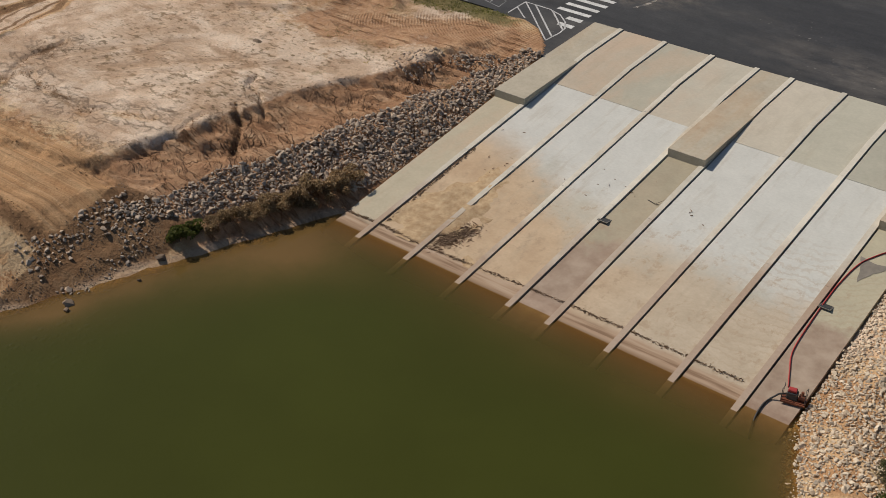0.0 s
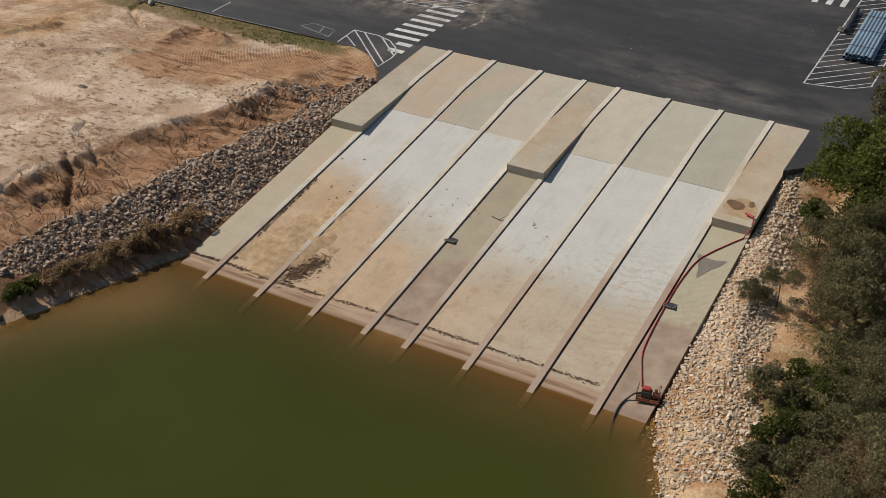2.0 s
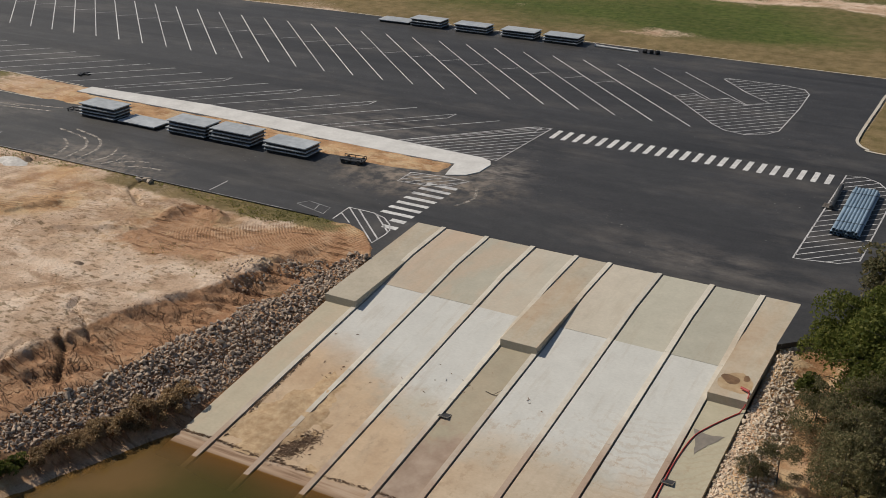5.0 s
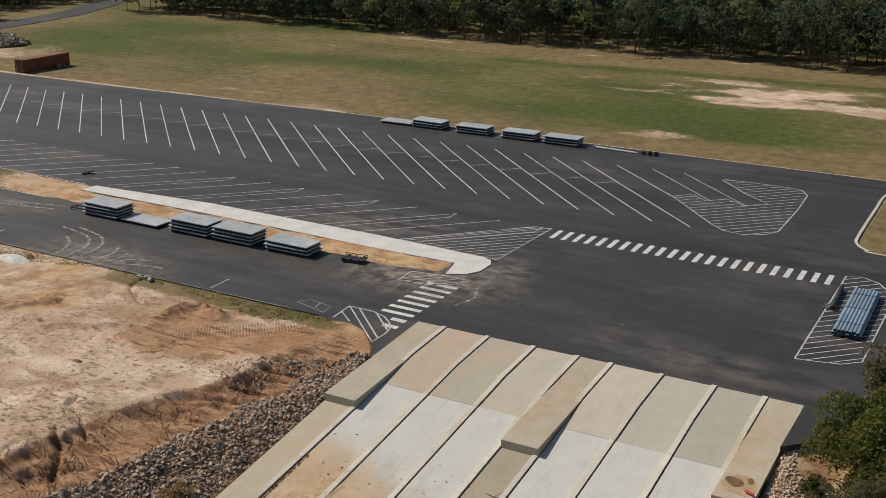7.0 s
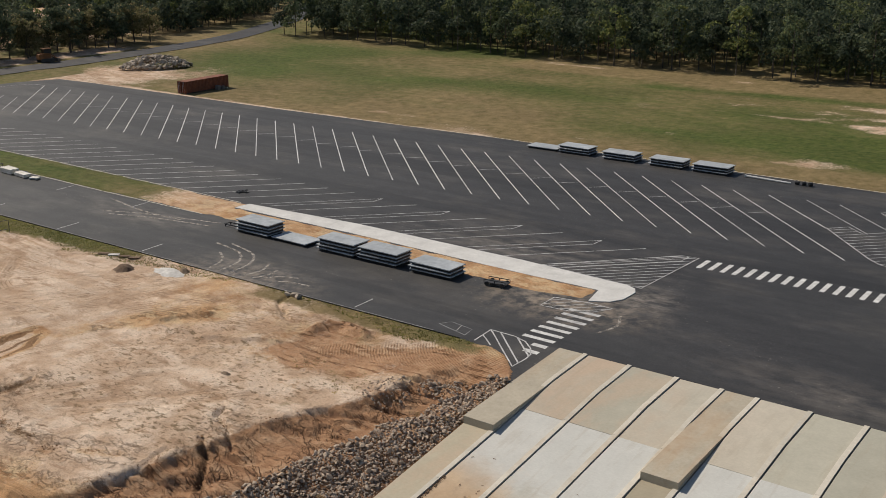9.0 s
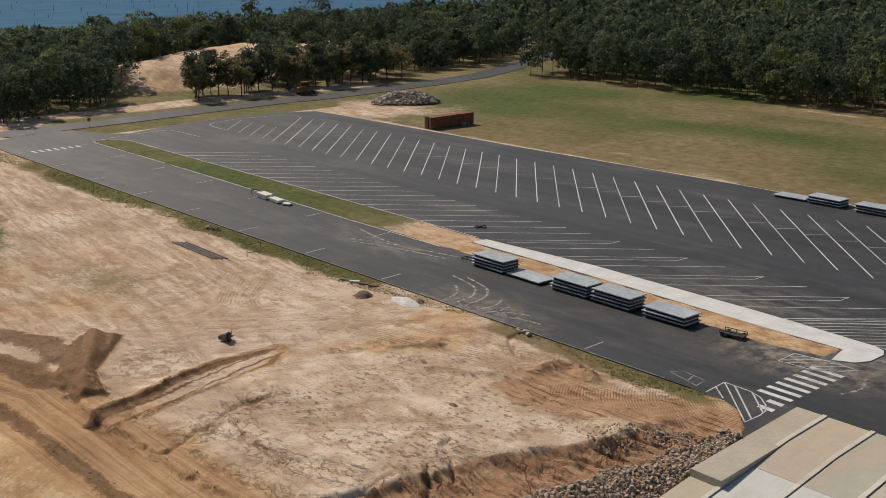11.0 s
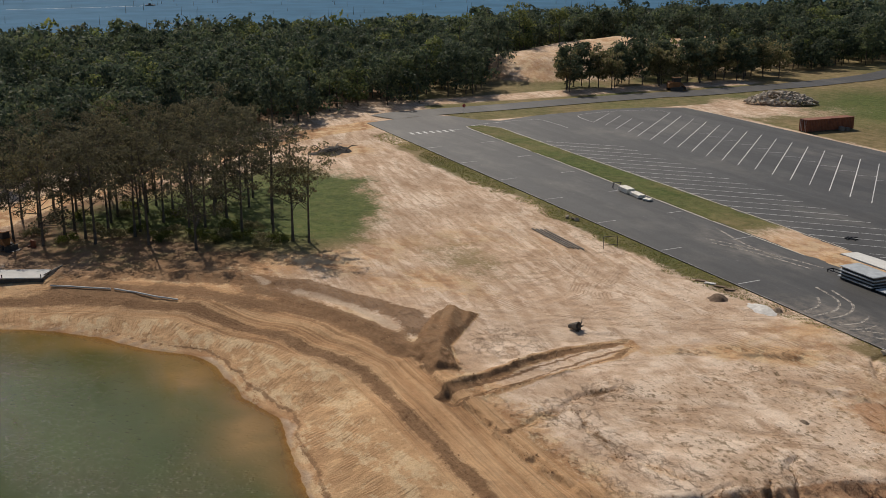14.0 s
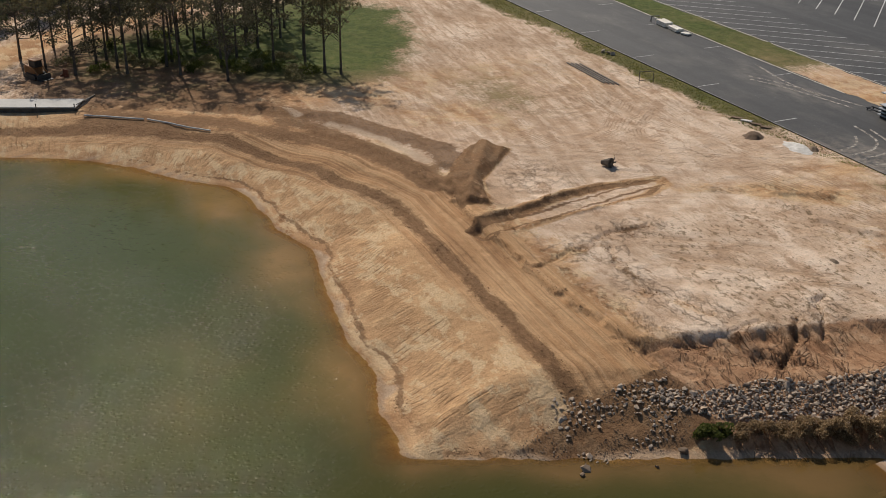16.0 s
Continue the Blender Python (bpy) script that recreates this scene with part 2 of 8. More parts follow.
    scrape, road, bank = streaks(x, y, d)
    plain = plain + dirt * (scrape - 0.5) * (0.10 + 0.04 * road) - 0.07 * ruts(x, y)
    slope = 0.27 + 0.45 * step(-17, -10.5, x)
    beach = 1.25 * step(-10.5, -9.0, x) * step(1, -0.5, x)
    lift = np.where(d > 0, 0.04 + slope * np.maximum(d - 0.6 - beach, 0) + 0.12 * np.minimum(d, 1 + beach), 0.22 * d)
    lift = lift + step(1, 4, d) * (fbm(x, y, 1.3, 15, 3) - 0.5) * 0.16 + bank * (scrape - 0.5) * 0.08
    z = smin(plain, WATER + np.maximum(lift, -3.5))
    out = np.maximum(np.maximum(-x, x - 35.1), 0)
    beside = ramp_z(y) - 0.12 + 0.36 * np.maximum(out - 0.3, 0) + (fbm(x, y, 1.0, 17, 2) - 0.5) * 0.25 * step(0.5, 2, out)
    z = np.where(y < 0.5, smin(z, beside, 0.3), z)
    z = np.where((x > -0.05) & (x < 35.15) & (y < 0.2) & (y > -47), ramp_z(y) - 0.5, z)
    corner = signed(x + jx * 0.35, y + jy * 0.35, APRON_EDGE)
    fan = step(4.5, 0.5, -corner) * step(-9.5, -8.2, x) * step(0.2, -0.4, x) * step(-13, -9, y)
    z = np.where((corner < 0) & (y < -2.9), z + fan * (np.maximum(z, apron_z(x, y) + 0.05 + 0.03 * fbm(x, y, 0.8, 67)) - z), z)
    z = np.where(corner > 0, np.minimum(z, apron_z(x, y) - 0.12), z)
    lot = step(-3.9, -3.3, y) * step(76.5, 75.6, y) * step(-196, -195, x)
    z = np.where(lot > 0.5, np.minimum(z, -0.12), z)
    return z
# -- end terrain --


# ---- materials ----
def material(name, rough=0.8, metal=0.0, specular=0.5):
    m = bpy.data.materials.new(name)
    m.use_nodes = True
    n = m.node_tree.nodes
    b = n["Principled BSDF"]
    b.inputs["Roughness"].default_value, b.inputs["Metallic"].default_value = rough, metal
    b.inputs["Specular IOR Level"].default_value = specular
    return m, n, m.node_tree.links, b


def noise_node(m, size, detail=4.0, rough=0.6, stretch=(1, 1, 1)):
    """Noise in world metres; size is the width of its larger spots."""
    n, l = m.node_tree.nodes, m.node_tree.links
    geo, mp, tex = n.new("ShaderNodeNewGeometry"), n.new("ShaderNodeMapping"), n.new("ShaderNodeTexNoise")
    mp.inputs["Scale"].default_value = [s / size for s in stretch]
    tex.inputs["Scale"].default_value, tex.inputs["Detail"].default_value, tex.inputs["Roughness"].default_value = 1.0, detail, rough
    l.new(geo.outputs["Position"], mp.inputs["Vector"])
    l.new(mp.outputs["Vector"], tex.inputs["Vector"])
    return tex.outputs["Fac"]


def ramp_node(m, value, stops):
    n, l = m.node_tree.nodes, m.node_tree.links
    r = n.new("ShaderNodeValToRGB")
    e = r.color_ramp.elements
    while len(e) < len(stops):
        e.new(0.5)
    for k, (at, col) in zip(e, stops):
        k.position = at
        k.color = (*col, 1) if hasattr(col, "__len__") else (col, col, col, 1)
    l.new(value, r.inputs["Fac"])
    return r.outputs["Color"]


def blend(m, fac, a, b, mode="MIX"):
    n, l = m.node_tree.nodes, m.node_tree.links
    x = n.new("ShaderNodeMix")
    x.data_type, x.blend_type = "RGBA", mode
    for socket, v in ((x.inputs["Factor"], fac), (x.inputs["A"], a), (x.inputs["B"], b)):
        if hasattr(v, "is_linked"):
            l.new(v, socket)
        elif hasattr(v, "__len__"):
            socket.default_value = (*v, 1)
        else:
            socket.default_value = v
    return x.outputs["Result"]


def maths(m, op, a, b=0.0, c=0.0, clamp=False):
    n, l = m.node_tree.nodes, m.node_tree.links
    x = n.new("ShaderNodeMath")
    x.operation, x.use_clamp = op, clamp
    for socket, v in zip(x.inputs, (a, b, c)):
        if hasattr(v, "is_linked"):
            l.new(v, socket)
        else:
            socket.default_value = v
    return x.outputs["Value"]


def bump(m, height, strength, distance):
    n, l = m.node_tree.nodes, m.node_tree.links
    x = n.new("ShaderNodeBump")
    x.inputs["Strength"].default_value, x.inputs["Distance"].default_value = strength, distance
    l.new(height, x.inputs["Height"])
    l.new(x.outputs["Normal"], n["Principled BSDF"].inputs["Normal"])
    return x


def position(m):
    n, l = m.node_tree.nodes, m.node_tree.links
    g, s = n.new("ShaderNodeNewGeometry"), n.new("ShaderNodeSeparateXYZ")
    l.new(g.outputs["Position"], s.inputs["Vector"])
    return s.outputs["X"], s.outputs["Y"], s.outputs["Z"]


def mask(m, name):
    n, l = m.node_tree.nodes, m.node_tree.links
    a, s = n.new("ShaderNodeAttribute"), n.new("ShaderNodeSeparateColor")
    a.attribute_name = name
    l.new(a.outputs["Color"], s.inputs["Color"])
    return s.outputs["Red"], s.outputs["Green"], s.outputs["Blue"]


def object_random(m):
    return m.node_tree.nodes.new("ShaderNodeObjectInfo").outputs["Random"]


def island_random(m):
    return m.node_tree.nodes.new("ShaderNodeNewGeometry").outputs["Random Per Island"]


def plain_mat(name, dark, light, size=0.6, rough=0.7, metal=0.0, relief=0.0, specular=0.5):
    """A surface that varies between two colours at two scales."""
    m, n, l, b = material(name, rough, metal, specular)
    col = ramp_node(m, noise_node(m, size), [(0.3, dark), (0.7, light)])
    big = ramp_node(m, noise_node(m, size * 6), [(0.3, 0.82), (0.7, 1.1)])
    l.new(blend(m, 1.0, col, big, "MULTIPLY"), b.inputs["Base Color"])
    if relief:
        bump(m, noise_node(m, size * 0.4), 0.6, relief)
    return m


def leaf_mat(name, dark, light, warm, glow=0.42):
    """Foliage: each clump and each tree takes its own tone, and light comes through."""
    m, n, l, b = material(name, 0.7, 0, 0.2)
    col = ramp_node(m, island_random(m), [(0.0, dark), (0.6, light), (1.0, warm)])
    tone, _, _ = mask(m, "tint")
    col = blend(m, 1.0, col, ramp_node(m, tone, [(0.0, (0.75, 0.78, 0.8)), (0.5, (1.0, 1.0, 1.0)), (0.85, (1.25, 1.22, 0.95)), (1.0, (1.65, 1.5, 0.85))]), "MULTIPLY")
    big = ramp_node(m, noise_node(m, 9.0, 2), [(0.32, 0.75), (0.68, 1.25)])
    col = blend(m, 1.0, col, big, "MULTIPLY")
    l.new(col, b.inputs["Base Color"])
    thin, mix = n.new("ShaderNodeBsdfTranslucent"), n.new("ShaderNodeMixShader")
    l.new(col, thin.inputs["Color"])
    mix.inputs["Fac"].default_value = glow
    l.new(b.outputs["BSDF"], mix.inputs[1])
    l.new(thin.outputs["BSDF"], mix.inputs[2])
    l.new(mix.outputs["Shader"], n["Material Output"].inputs["Surface"])
    return m


def ground_mat():
    m, n, l, b = material("ground", 0.9, 0, 0.15)
    x, y, z = position(m)
    grass, clay, dark = mask(m, "cover")
    wet, dry, scrape = mask(m, "cover_more")
    fine, mid, big = noise_node(m, 0.45, 6, 0.72), noise_node(m, 2.2, 6, 0.7), noise_node(m, 17.0, 4)
    grit = noise_node(m, 0.16, 4, 0.75)
    way_a, way_d, way_q = mask(m, "cover_way")
    on_road, on_bank, _ = mask(m, "cover_zone")
    cracks, tufts, treads = mask(m, "cover_marks")
    red, lip, rut = mask(m, "cover_red")
    sand = ramp_node(m, mid, [(0.30, (0.50, 0.355, 0.245)), (0.46, (0.665, 0.505, 0.375)), (0.62, (0.785, 0.64, 0.505))])
    sand = blend(m, 0.5, sand, ramp_node(m, scrape, [(0.25, (0.43, 0.285, 0.18)), (0.48, (0.67, 0.505, 0.37)), (0.72, (0.78, 0.64, 0.505))]))
    warm = ramp_node(m, noise_node(m, 7.5, 8, 0.72, (0.7, 1.2, 1)), [(0.49, 0.0), (0.55, 0.5), (0.66, 0.8)])
    sand = blend(m, warm, sand, (0.50, 0.345, 0.23))
    stain = ramp_node(m, noise_node(m, 2.6, 8, 0.74, (0.55, 1.3, 1)), [(0.55, 0.0), (0.60, 0.6), (0.7, 0.85)])
    sand = blend(m, stain, sand, (0.37, 0.24, 0.15))

    def dash(size, turn, stretch, lo, hi, detail=4.0):
        """Short dark marks lying one way."""
        geo, mp, tex = n.new("ShaderNodeNewGeometry"), n.new("ShaderNodeMapping"), n.new("ShaderNodeTexNoise")
        mp.vector_type = "TEXTURE"
        mp.inputs["Rotation"].default_value = (0, 0, radians(turn))
        mp.inputs["Scale"].default_value = (size * stretch, size, size)
        tex.inputs["Scale"].default_value, tex.inputs["Detail"].default_value, tex.inputs["Roughness"].default_value = 1.0, detail, 0.62
        tex.inputs["Distortion"].default_value = 0.35
        l.new(geo.outputs["Position"], mp.inputs["Vector"])
        l.new(mp.outputs["Vector"], tex.inputs["Vector"])
        return ramp_node(m, tex.outputs["Fac"], [(lo, 0.0), (hi, 1.0)])

    gate = ramp_node(m, maths(m, "MULTIPLY", cracks, maths(m, "ADD", mid, 0.45)), [(0.2, 0.0), (0.55, 1.0)])
    def contour(tex, at, thin):
        return maths(m, "SUBTRACT", 1.0, maths(m, "DIVIDE", maths(m, "ABSOLUTE", maths(m, "SUBTRACT", tex, at)), thin), clamp=True)

    def fall(size, turn, stretch):
        """Noise drawn out down the slope."""
        geo, mp, tex = n.new("ShaderNodeNewGeometry"), n.new("ShaderNodeMapping"), n.new("ShaderNodeTexNoise")
        mp.vector_type = "TEXTURE"
        mp.inputs["Rotation"].default_value = (0, 0, radians(turn))
        mp.inputs["Scale"].default_value = (size * stretch, size, size)
        tex.inputs["Scale"].default_value, tex.inputs["Detail"].default_value, tex.inputs["Roughness"].default_value = 1.0, 3.0, 0.55
        tex.inputs["Distortion"].default_value = 0.7
        l.new(geo.outputs["Position"], mp.inputs["Vector"])
        l.new(mp.outputs["Vector"], tex.inputs["Vector"])
        return tex.outputs["Fac"]

    lips = noise_node(m, 2.4, 5, 0.62, (0.8, 1.2, 1))
    deep = maths(m, "MAXIMUM", contour(lips, 0.5, 0.016), contour(noise_node(m, 1.3, 4, 0.6, (1, 1.5, 1)), 0.44, 0.018))
    lines = maths(m, "MULTIPLY", deep, gate)
    faint = maths(m, "MULTIPLY", dash(0.5, -58, 7.0, 0.57, 0.68), ramp_node(m, noise_node(m, 8.0, 4), [(0.45, 0.0), (0.6, 0.8)]))
    faint = maths(m, "MAXIMUM", faint, maths(m, "MULTIPLY", dash(0.45, 20, 6.0, 0.57, 0.68), ramp_node(m, noise_node(m, 5.0, 4, 0.6, (1, 1.6, 1)), [(0.48, 0.0), (0.6, 0.7)])))
    lines = maths(m, "MAXIMUM", lines, maths(m, "MULTIPLY", faint, 0.28))
    lines = maths(m, "MULTIPLY", lines, maths(m, "SUBTRACT", 1.0, maths(m, "MAXIMUM", maths(m, "MULTIPLY", red, 0.85), maths(m, "MULTIPLY", maths(m, "MAXIMUM", on_road, on_bank), 0.85))))
    far = maths(m, "MULTIPLY", maths(m, "SUBTRACT", -54.0, x), 0.06, clamp=True)
    brushed = maths(m, "MULTIPLY", maths(m, "MULTIPLY", dash(0.7, -7, 9.0, 0.47, 0.62), far), 0.62)
    sand = blend(m, brushed, sand, (0.37, 0.235, 0.14))
    tuft = maths(m, "MULTIPLY", ramp_node(m, noise_node(m, 0.42, 4, 0.65, (0.55, 1, 1)), [(0.54, 0.0), (0.62, 0.8)]), tufts)
    sand = blend(m, tuft, sand, (0.20, 0.14, 0.075))
    earth = ramp_node(m, mid, [(0.3, (0.40, 0.225, 0.11)), (0.55, (0.50, 0.30, 0.155)), (0.75, (0.58, 0.385, 0.215))])
    earth = blend(m, maths(m, "SUBTRACT", 0.6, maths(m, "MULTIPLY", on_bank, 0.3)), earth, ramp_node(m, scrape, [(0.25, (0.33, 0.175, 0.085)), (0.48, (0.50, 0.30, 0.155)), (0.7, (0.64, 0.43, 0.245))]))
    brown = ramp_node(m, noise_node(m, 2.1, 5, 0.72), [(0.54, 0.0), (0.66, 0.5)])
    earth = blend(m, brown, earth, (0.25, 0.135, 0.06))
    def grain(u, ku, v, kv):
        c, tex = n.new("ShaderNodeCombineXYZ"), n.new("ShaderNodeTexNoise")
        l.new(maths(m, "MULTIPLY", u, ku), c.inputs["X"])
        l.new(maths(m, "MULTIPLY", v, kv), c.inputs["Y"])
        tex.inputs["Scale"].default_value, tex.inputs["Detail"].default_value, tex.inputs["Roughness"].default_value = 1.0, 5.0, 0.7
        l.new(c.outputs["Vector"], tex.inputs["Vector"])
        return tex.outputs["Fac"]

    earth = blend(m, maths(m, "MULTIPLY", on_bank, 0.2), earth, (0.60, 0.42, 0.23))
    earth = blend(m, maths(m, "MULTIPLY", on_road, 0.4), earth, (0.42, 0.245, 0.12))
    drag = blend(m, on_bank, grain(way_q, 4.2, way_a, 0.05), grain(maths(m, "SUBTRACT", way_a, maths(m, "MULTIPLY", way_d, 0.25)), 2.4, way_d, 0.6))
    ranked = maths(m, "MAXIMUM", on_road, maths(m, "MULTIPLY", on_bank, maths(m, "MULTIPLY", maths(m, "SUBTRACT", 9.0, way_d), 0.25, clamp=True)), clamp=True)
    earth = blend(m, ranked, earth, blend(m, 1.0, earth, ramp_node(m, drag, [(0.34, 0.68), (0.47, 0.98), (0.6, 1.16)]), "MULTIPLY"))
    blotch = ramp_node(m, noise_node(m, 2.6, 6, 0.72, (0.7, 1.25, 1)), [(0.50, 0.0), (0.56, 0.75)])
    blotch = maths(m, "MULTIPLY", blotch, maths(m, "SUBTRACT", 1.0, maths(m, "MULTIPLY", on_road, 0.9)))
    earth = blend(m, blotch, earth, ramp_node(m, fine, [(0.3, (0.56, 0.40, 0.225)), (0.7, (0.70, 0.54, 0.35))]))
    # cleats of a dozer's tracks, pressed in patches down the bank
    comb = maths(m, "SINE", maths(m, "ADD", maths(m, "MULTIPLY", maths(m, "SUBTRACT", way_a, maths(m, "MULTIPLY", way_d, 0.25)), 11.5), maths(m, "MULTIPLY", mid, 4.5)))
    patchy = maths(m, "MULTIPLY", ramp_node(m, noise_node(m, 1.5, 5, 0.65), [(0.46, 0.0), (0.58, 1.0)]), maths(m, "MULTIPLY", maths(m, "SUBTRACT", 8.0, way_d), 0.4, clamp=True))
    cleats = maths(m, "MULTIPLY", maths(m, "MULTIPLY", ramp_node(m, comb, [(0.55, 0.0), (0.95, 1.0)]), patchy), on_bank)
    earth = blend(m, maths(m, "MULTIPLY", cleats, 0.55), earth, (0.27, 0.15, 0.07))
    # rill beds: bump cuts them, and their shade goes into the colour
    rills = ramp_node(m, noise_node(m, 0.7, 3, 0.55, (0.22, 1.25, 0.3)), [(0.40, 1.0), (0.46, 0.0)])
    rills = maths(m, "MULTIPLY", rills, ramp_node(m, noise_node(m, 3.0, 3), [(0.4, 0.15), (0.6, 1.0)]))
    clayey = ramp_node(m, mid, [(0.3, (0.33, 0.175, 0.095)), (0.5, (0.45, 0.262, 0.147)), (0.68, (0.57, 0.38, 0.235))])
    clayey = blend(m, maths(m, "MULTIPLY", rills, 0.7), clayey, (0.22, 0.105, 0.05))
    # finer runnels, each with a dark line painted for the shade inside it
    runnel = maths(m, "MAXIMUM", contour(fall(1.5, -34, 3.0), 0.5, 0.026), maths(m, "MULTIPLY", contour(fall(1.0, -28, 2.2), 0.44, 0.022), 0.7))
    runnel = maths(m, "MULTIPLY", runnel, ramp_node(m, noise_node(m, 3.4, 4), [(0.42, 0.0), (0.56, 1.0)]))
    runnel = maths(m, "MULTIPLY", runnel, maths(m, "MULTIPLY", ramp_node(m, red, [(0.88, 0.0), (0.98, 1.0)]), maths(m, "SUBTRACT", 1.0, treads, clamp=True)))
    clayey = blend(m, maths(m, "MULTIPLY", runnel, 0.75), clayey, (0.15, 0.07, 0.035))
    # dark soil tone; also stands for shade under trees and in hollows
    mud_and_shade = ramp_node(m, fine, [(0.3, (0.13, 0.07, 0.035)), (0.7, (0.265, 0.15, 0.076))])
    green = ramp_node(m, noise_node(m, 1.2, 5, 0.7), [(0.3, (0.045, 0.07, 0.014)), (0.52, (0.085, 0.11, 0.026)), (0.75, (0.14, 0.145, 0.045))])
    straw = ramp_node(m, mid, [(0.3, (0.15, 0.115, 0.05)), (0.7, (0.30, 0.225, 0.115))])
    green = blend(m, maths(m, "ADD", dry, maths(m, "MULTIPLY", maths(m, "SUBTRACT", mid, 0.5), 0.9), clamp=True), green, straw)

    def edged(v, soft=0.35):
        k = maths(m, "ADD", v, maths(m, "MULTIPLY", maths(m, "SUBTRACT", maths(m, "ADD", maths(m, "MULTIPLY", mid, 0.55), maths(m, "MULTIPLY", fine, 0.45)), 0.5), 1.8))
        q = n.new("ShaderNodeMapRange")
        q.interpolation_type = "SMOOTHSTEP"
        l.new(k, q.inputs["Value"])
        q.inputs["From Min"].default_value, q.inputs["From Max"].default_value = 0.5 - soft / 2, 0.5 + soft / 2
        return q.outputs["Result"]

    col = blend(m, edged(clay, 0.6), sand, earth)
    col = blend(m, maths(m, "MULTIPLY", maths(m, "MULTIPLY", rut, mid), 0.55, clamp=True), col, (0.40, 0.26, 0.155))
    col = blend(m, maths(m, "MULTIPLY", lines, 0.36), col, (0.20, 0.12, 0.065))
    off, press, _ = mask(m, "cover_track")
    ply = ramp_node(m, maths(m, "SINE", maths(m, "ADD", maths(m, "MULTIPLY", off, 15.0), maths(m, "MULTIPLY", fine, 2.5))), [(0.45, 0.0), (0.85, 1.0)])
    edge_of = maths(m, "MULTIPLY", maths(m, "SUBTRACT", 1.55, off), 4.0, clamp=True)
    tracks = maths(m, "MULTIPLY", maths(m, "MULTIPLY", ply, edge_of), maths(m, "MULTIPLY", press, ramp_node(m, noise_node(m, 2.8, 4, 0.65), [(0.40, 0.0), (0.56, 1.0)])))
    col = blend(m, maths(m, "MULTIPLY", tracks, 0.6), col, (0.34, 0.215, 0.125))
    tx, ty = maths(m, "ADD", x, 2.5), maths(m, "ADD", y, 0.5)
    ring = maths(m, "SQRT", maths(m, "ADD", maths(m, "MULTIPLY", tx, tx), maths(m, "MULTIPLY", ty, ty)))
    near = maths(m, "MULTIPLY", treads, ramp_node(m, noise_node(m, 2.5, 3), [(0.36, 0.25), (0.52, 1.0)]))
    spin = maths(m, "MULTIPLY", maths(m, "ARCTAN2", ty, tx), 70.0)
    rings = maths(m, "SINE", maths(m, "ADD", maths(m, "MULTIPLY", ring, 23.0), maths(m, "MULTIPLY", mid, 5.0)))
    knob = maths(m, "MULTIPLY", maths(m, "ADD", rings, maths(m, "MULTIPLY", maths(m, "SINE", spin), 0.45)), near)
    tread = maths(m, "MULTIPLY", knob, 0.03)
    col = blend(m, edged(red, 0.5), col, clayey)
    col = blend(m, maths(m, "MULTIPLY", maths(m, "SUBTRACT", 0.0, knob), 0.55, clamp=True), col, (0.23, 0.12, 0.055))
    col = blend(m, maths(m, "MULTIPLY", edged(dark, 0.3), 0.85), col, mud_and_shade)
    col = blend(m, maths(m, "MULTIPLY", lip, 0.85), col, ramp_node(m, mid, [(0.3, (0.38, 0.27, 0.18)), (0.7, (0.60, 0.47, 0.35))]))
    col = blend(m, edged(grass, 0.45), col, green)
    col = blend(m, 1.0, col, ramp_node(m, big, [(0.3, 0.86), (0.7, 1.1)]), "MULTIPLY")
    col = blend(m, 1.0, col, ramp_node(m, grit, [(0.28, 0.78), (0.5, 1.0), (0.68, 1.1)]), "MULTIPLY")
    col = blend(m, wet, col, blend(m, 1.0, col, (0.62, 0.55, 0.48), "MULTIPLY"))
    chip = ramp_node(m, noise_node(m, 0.42, 5, 0.8), [(0.33, 0.68), (0.40, 1.0), (0.62, 1.0), (0.7, 1.1)])
    col = blend(m, maths(m, "SUBTRACT", 1.0, grass, clamp=True), col, blend(m, 1.0, col, chip, "MULTIPLY"))
    l.new(col, b.inputs["Base Color"])
    height = maths(m, "ADD", maths(m, "MULTIPLY", mid, 0.5), maths(m, "ADD", maths(m, "MULTIPLY", fine, 0.28), maths(m, "ADD", maths(m, "MULTIPLY", grit, 0.12), tread)))
    height = maths(m, "ADD", height, maths(m, "MULTIPLY", maths(m, "MULTIPLY", drag, ranked), 0.25))
    height = maths(m, "SUBTRACT", height, maths(m, "ADD", maths(m, "MULTIPLY", cleats, 0.16), maths(m, "MULTIPLY", tracks, 0.10)))
    height = maths(m, "SUBTRACT", height, maths(m, "ADD", maths(m, "MULTIPLY", lines, 0.22), maths(m, "ADD", maths(m, "MULTIPLY", maths(m, "MULTIPLY", rills, red), 0.5), maths(m, "MULTIPLY", runnel, 0.4))))
    bump(m, height, 1.0, 0.5)
    return m


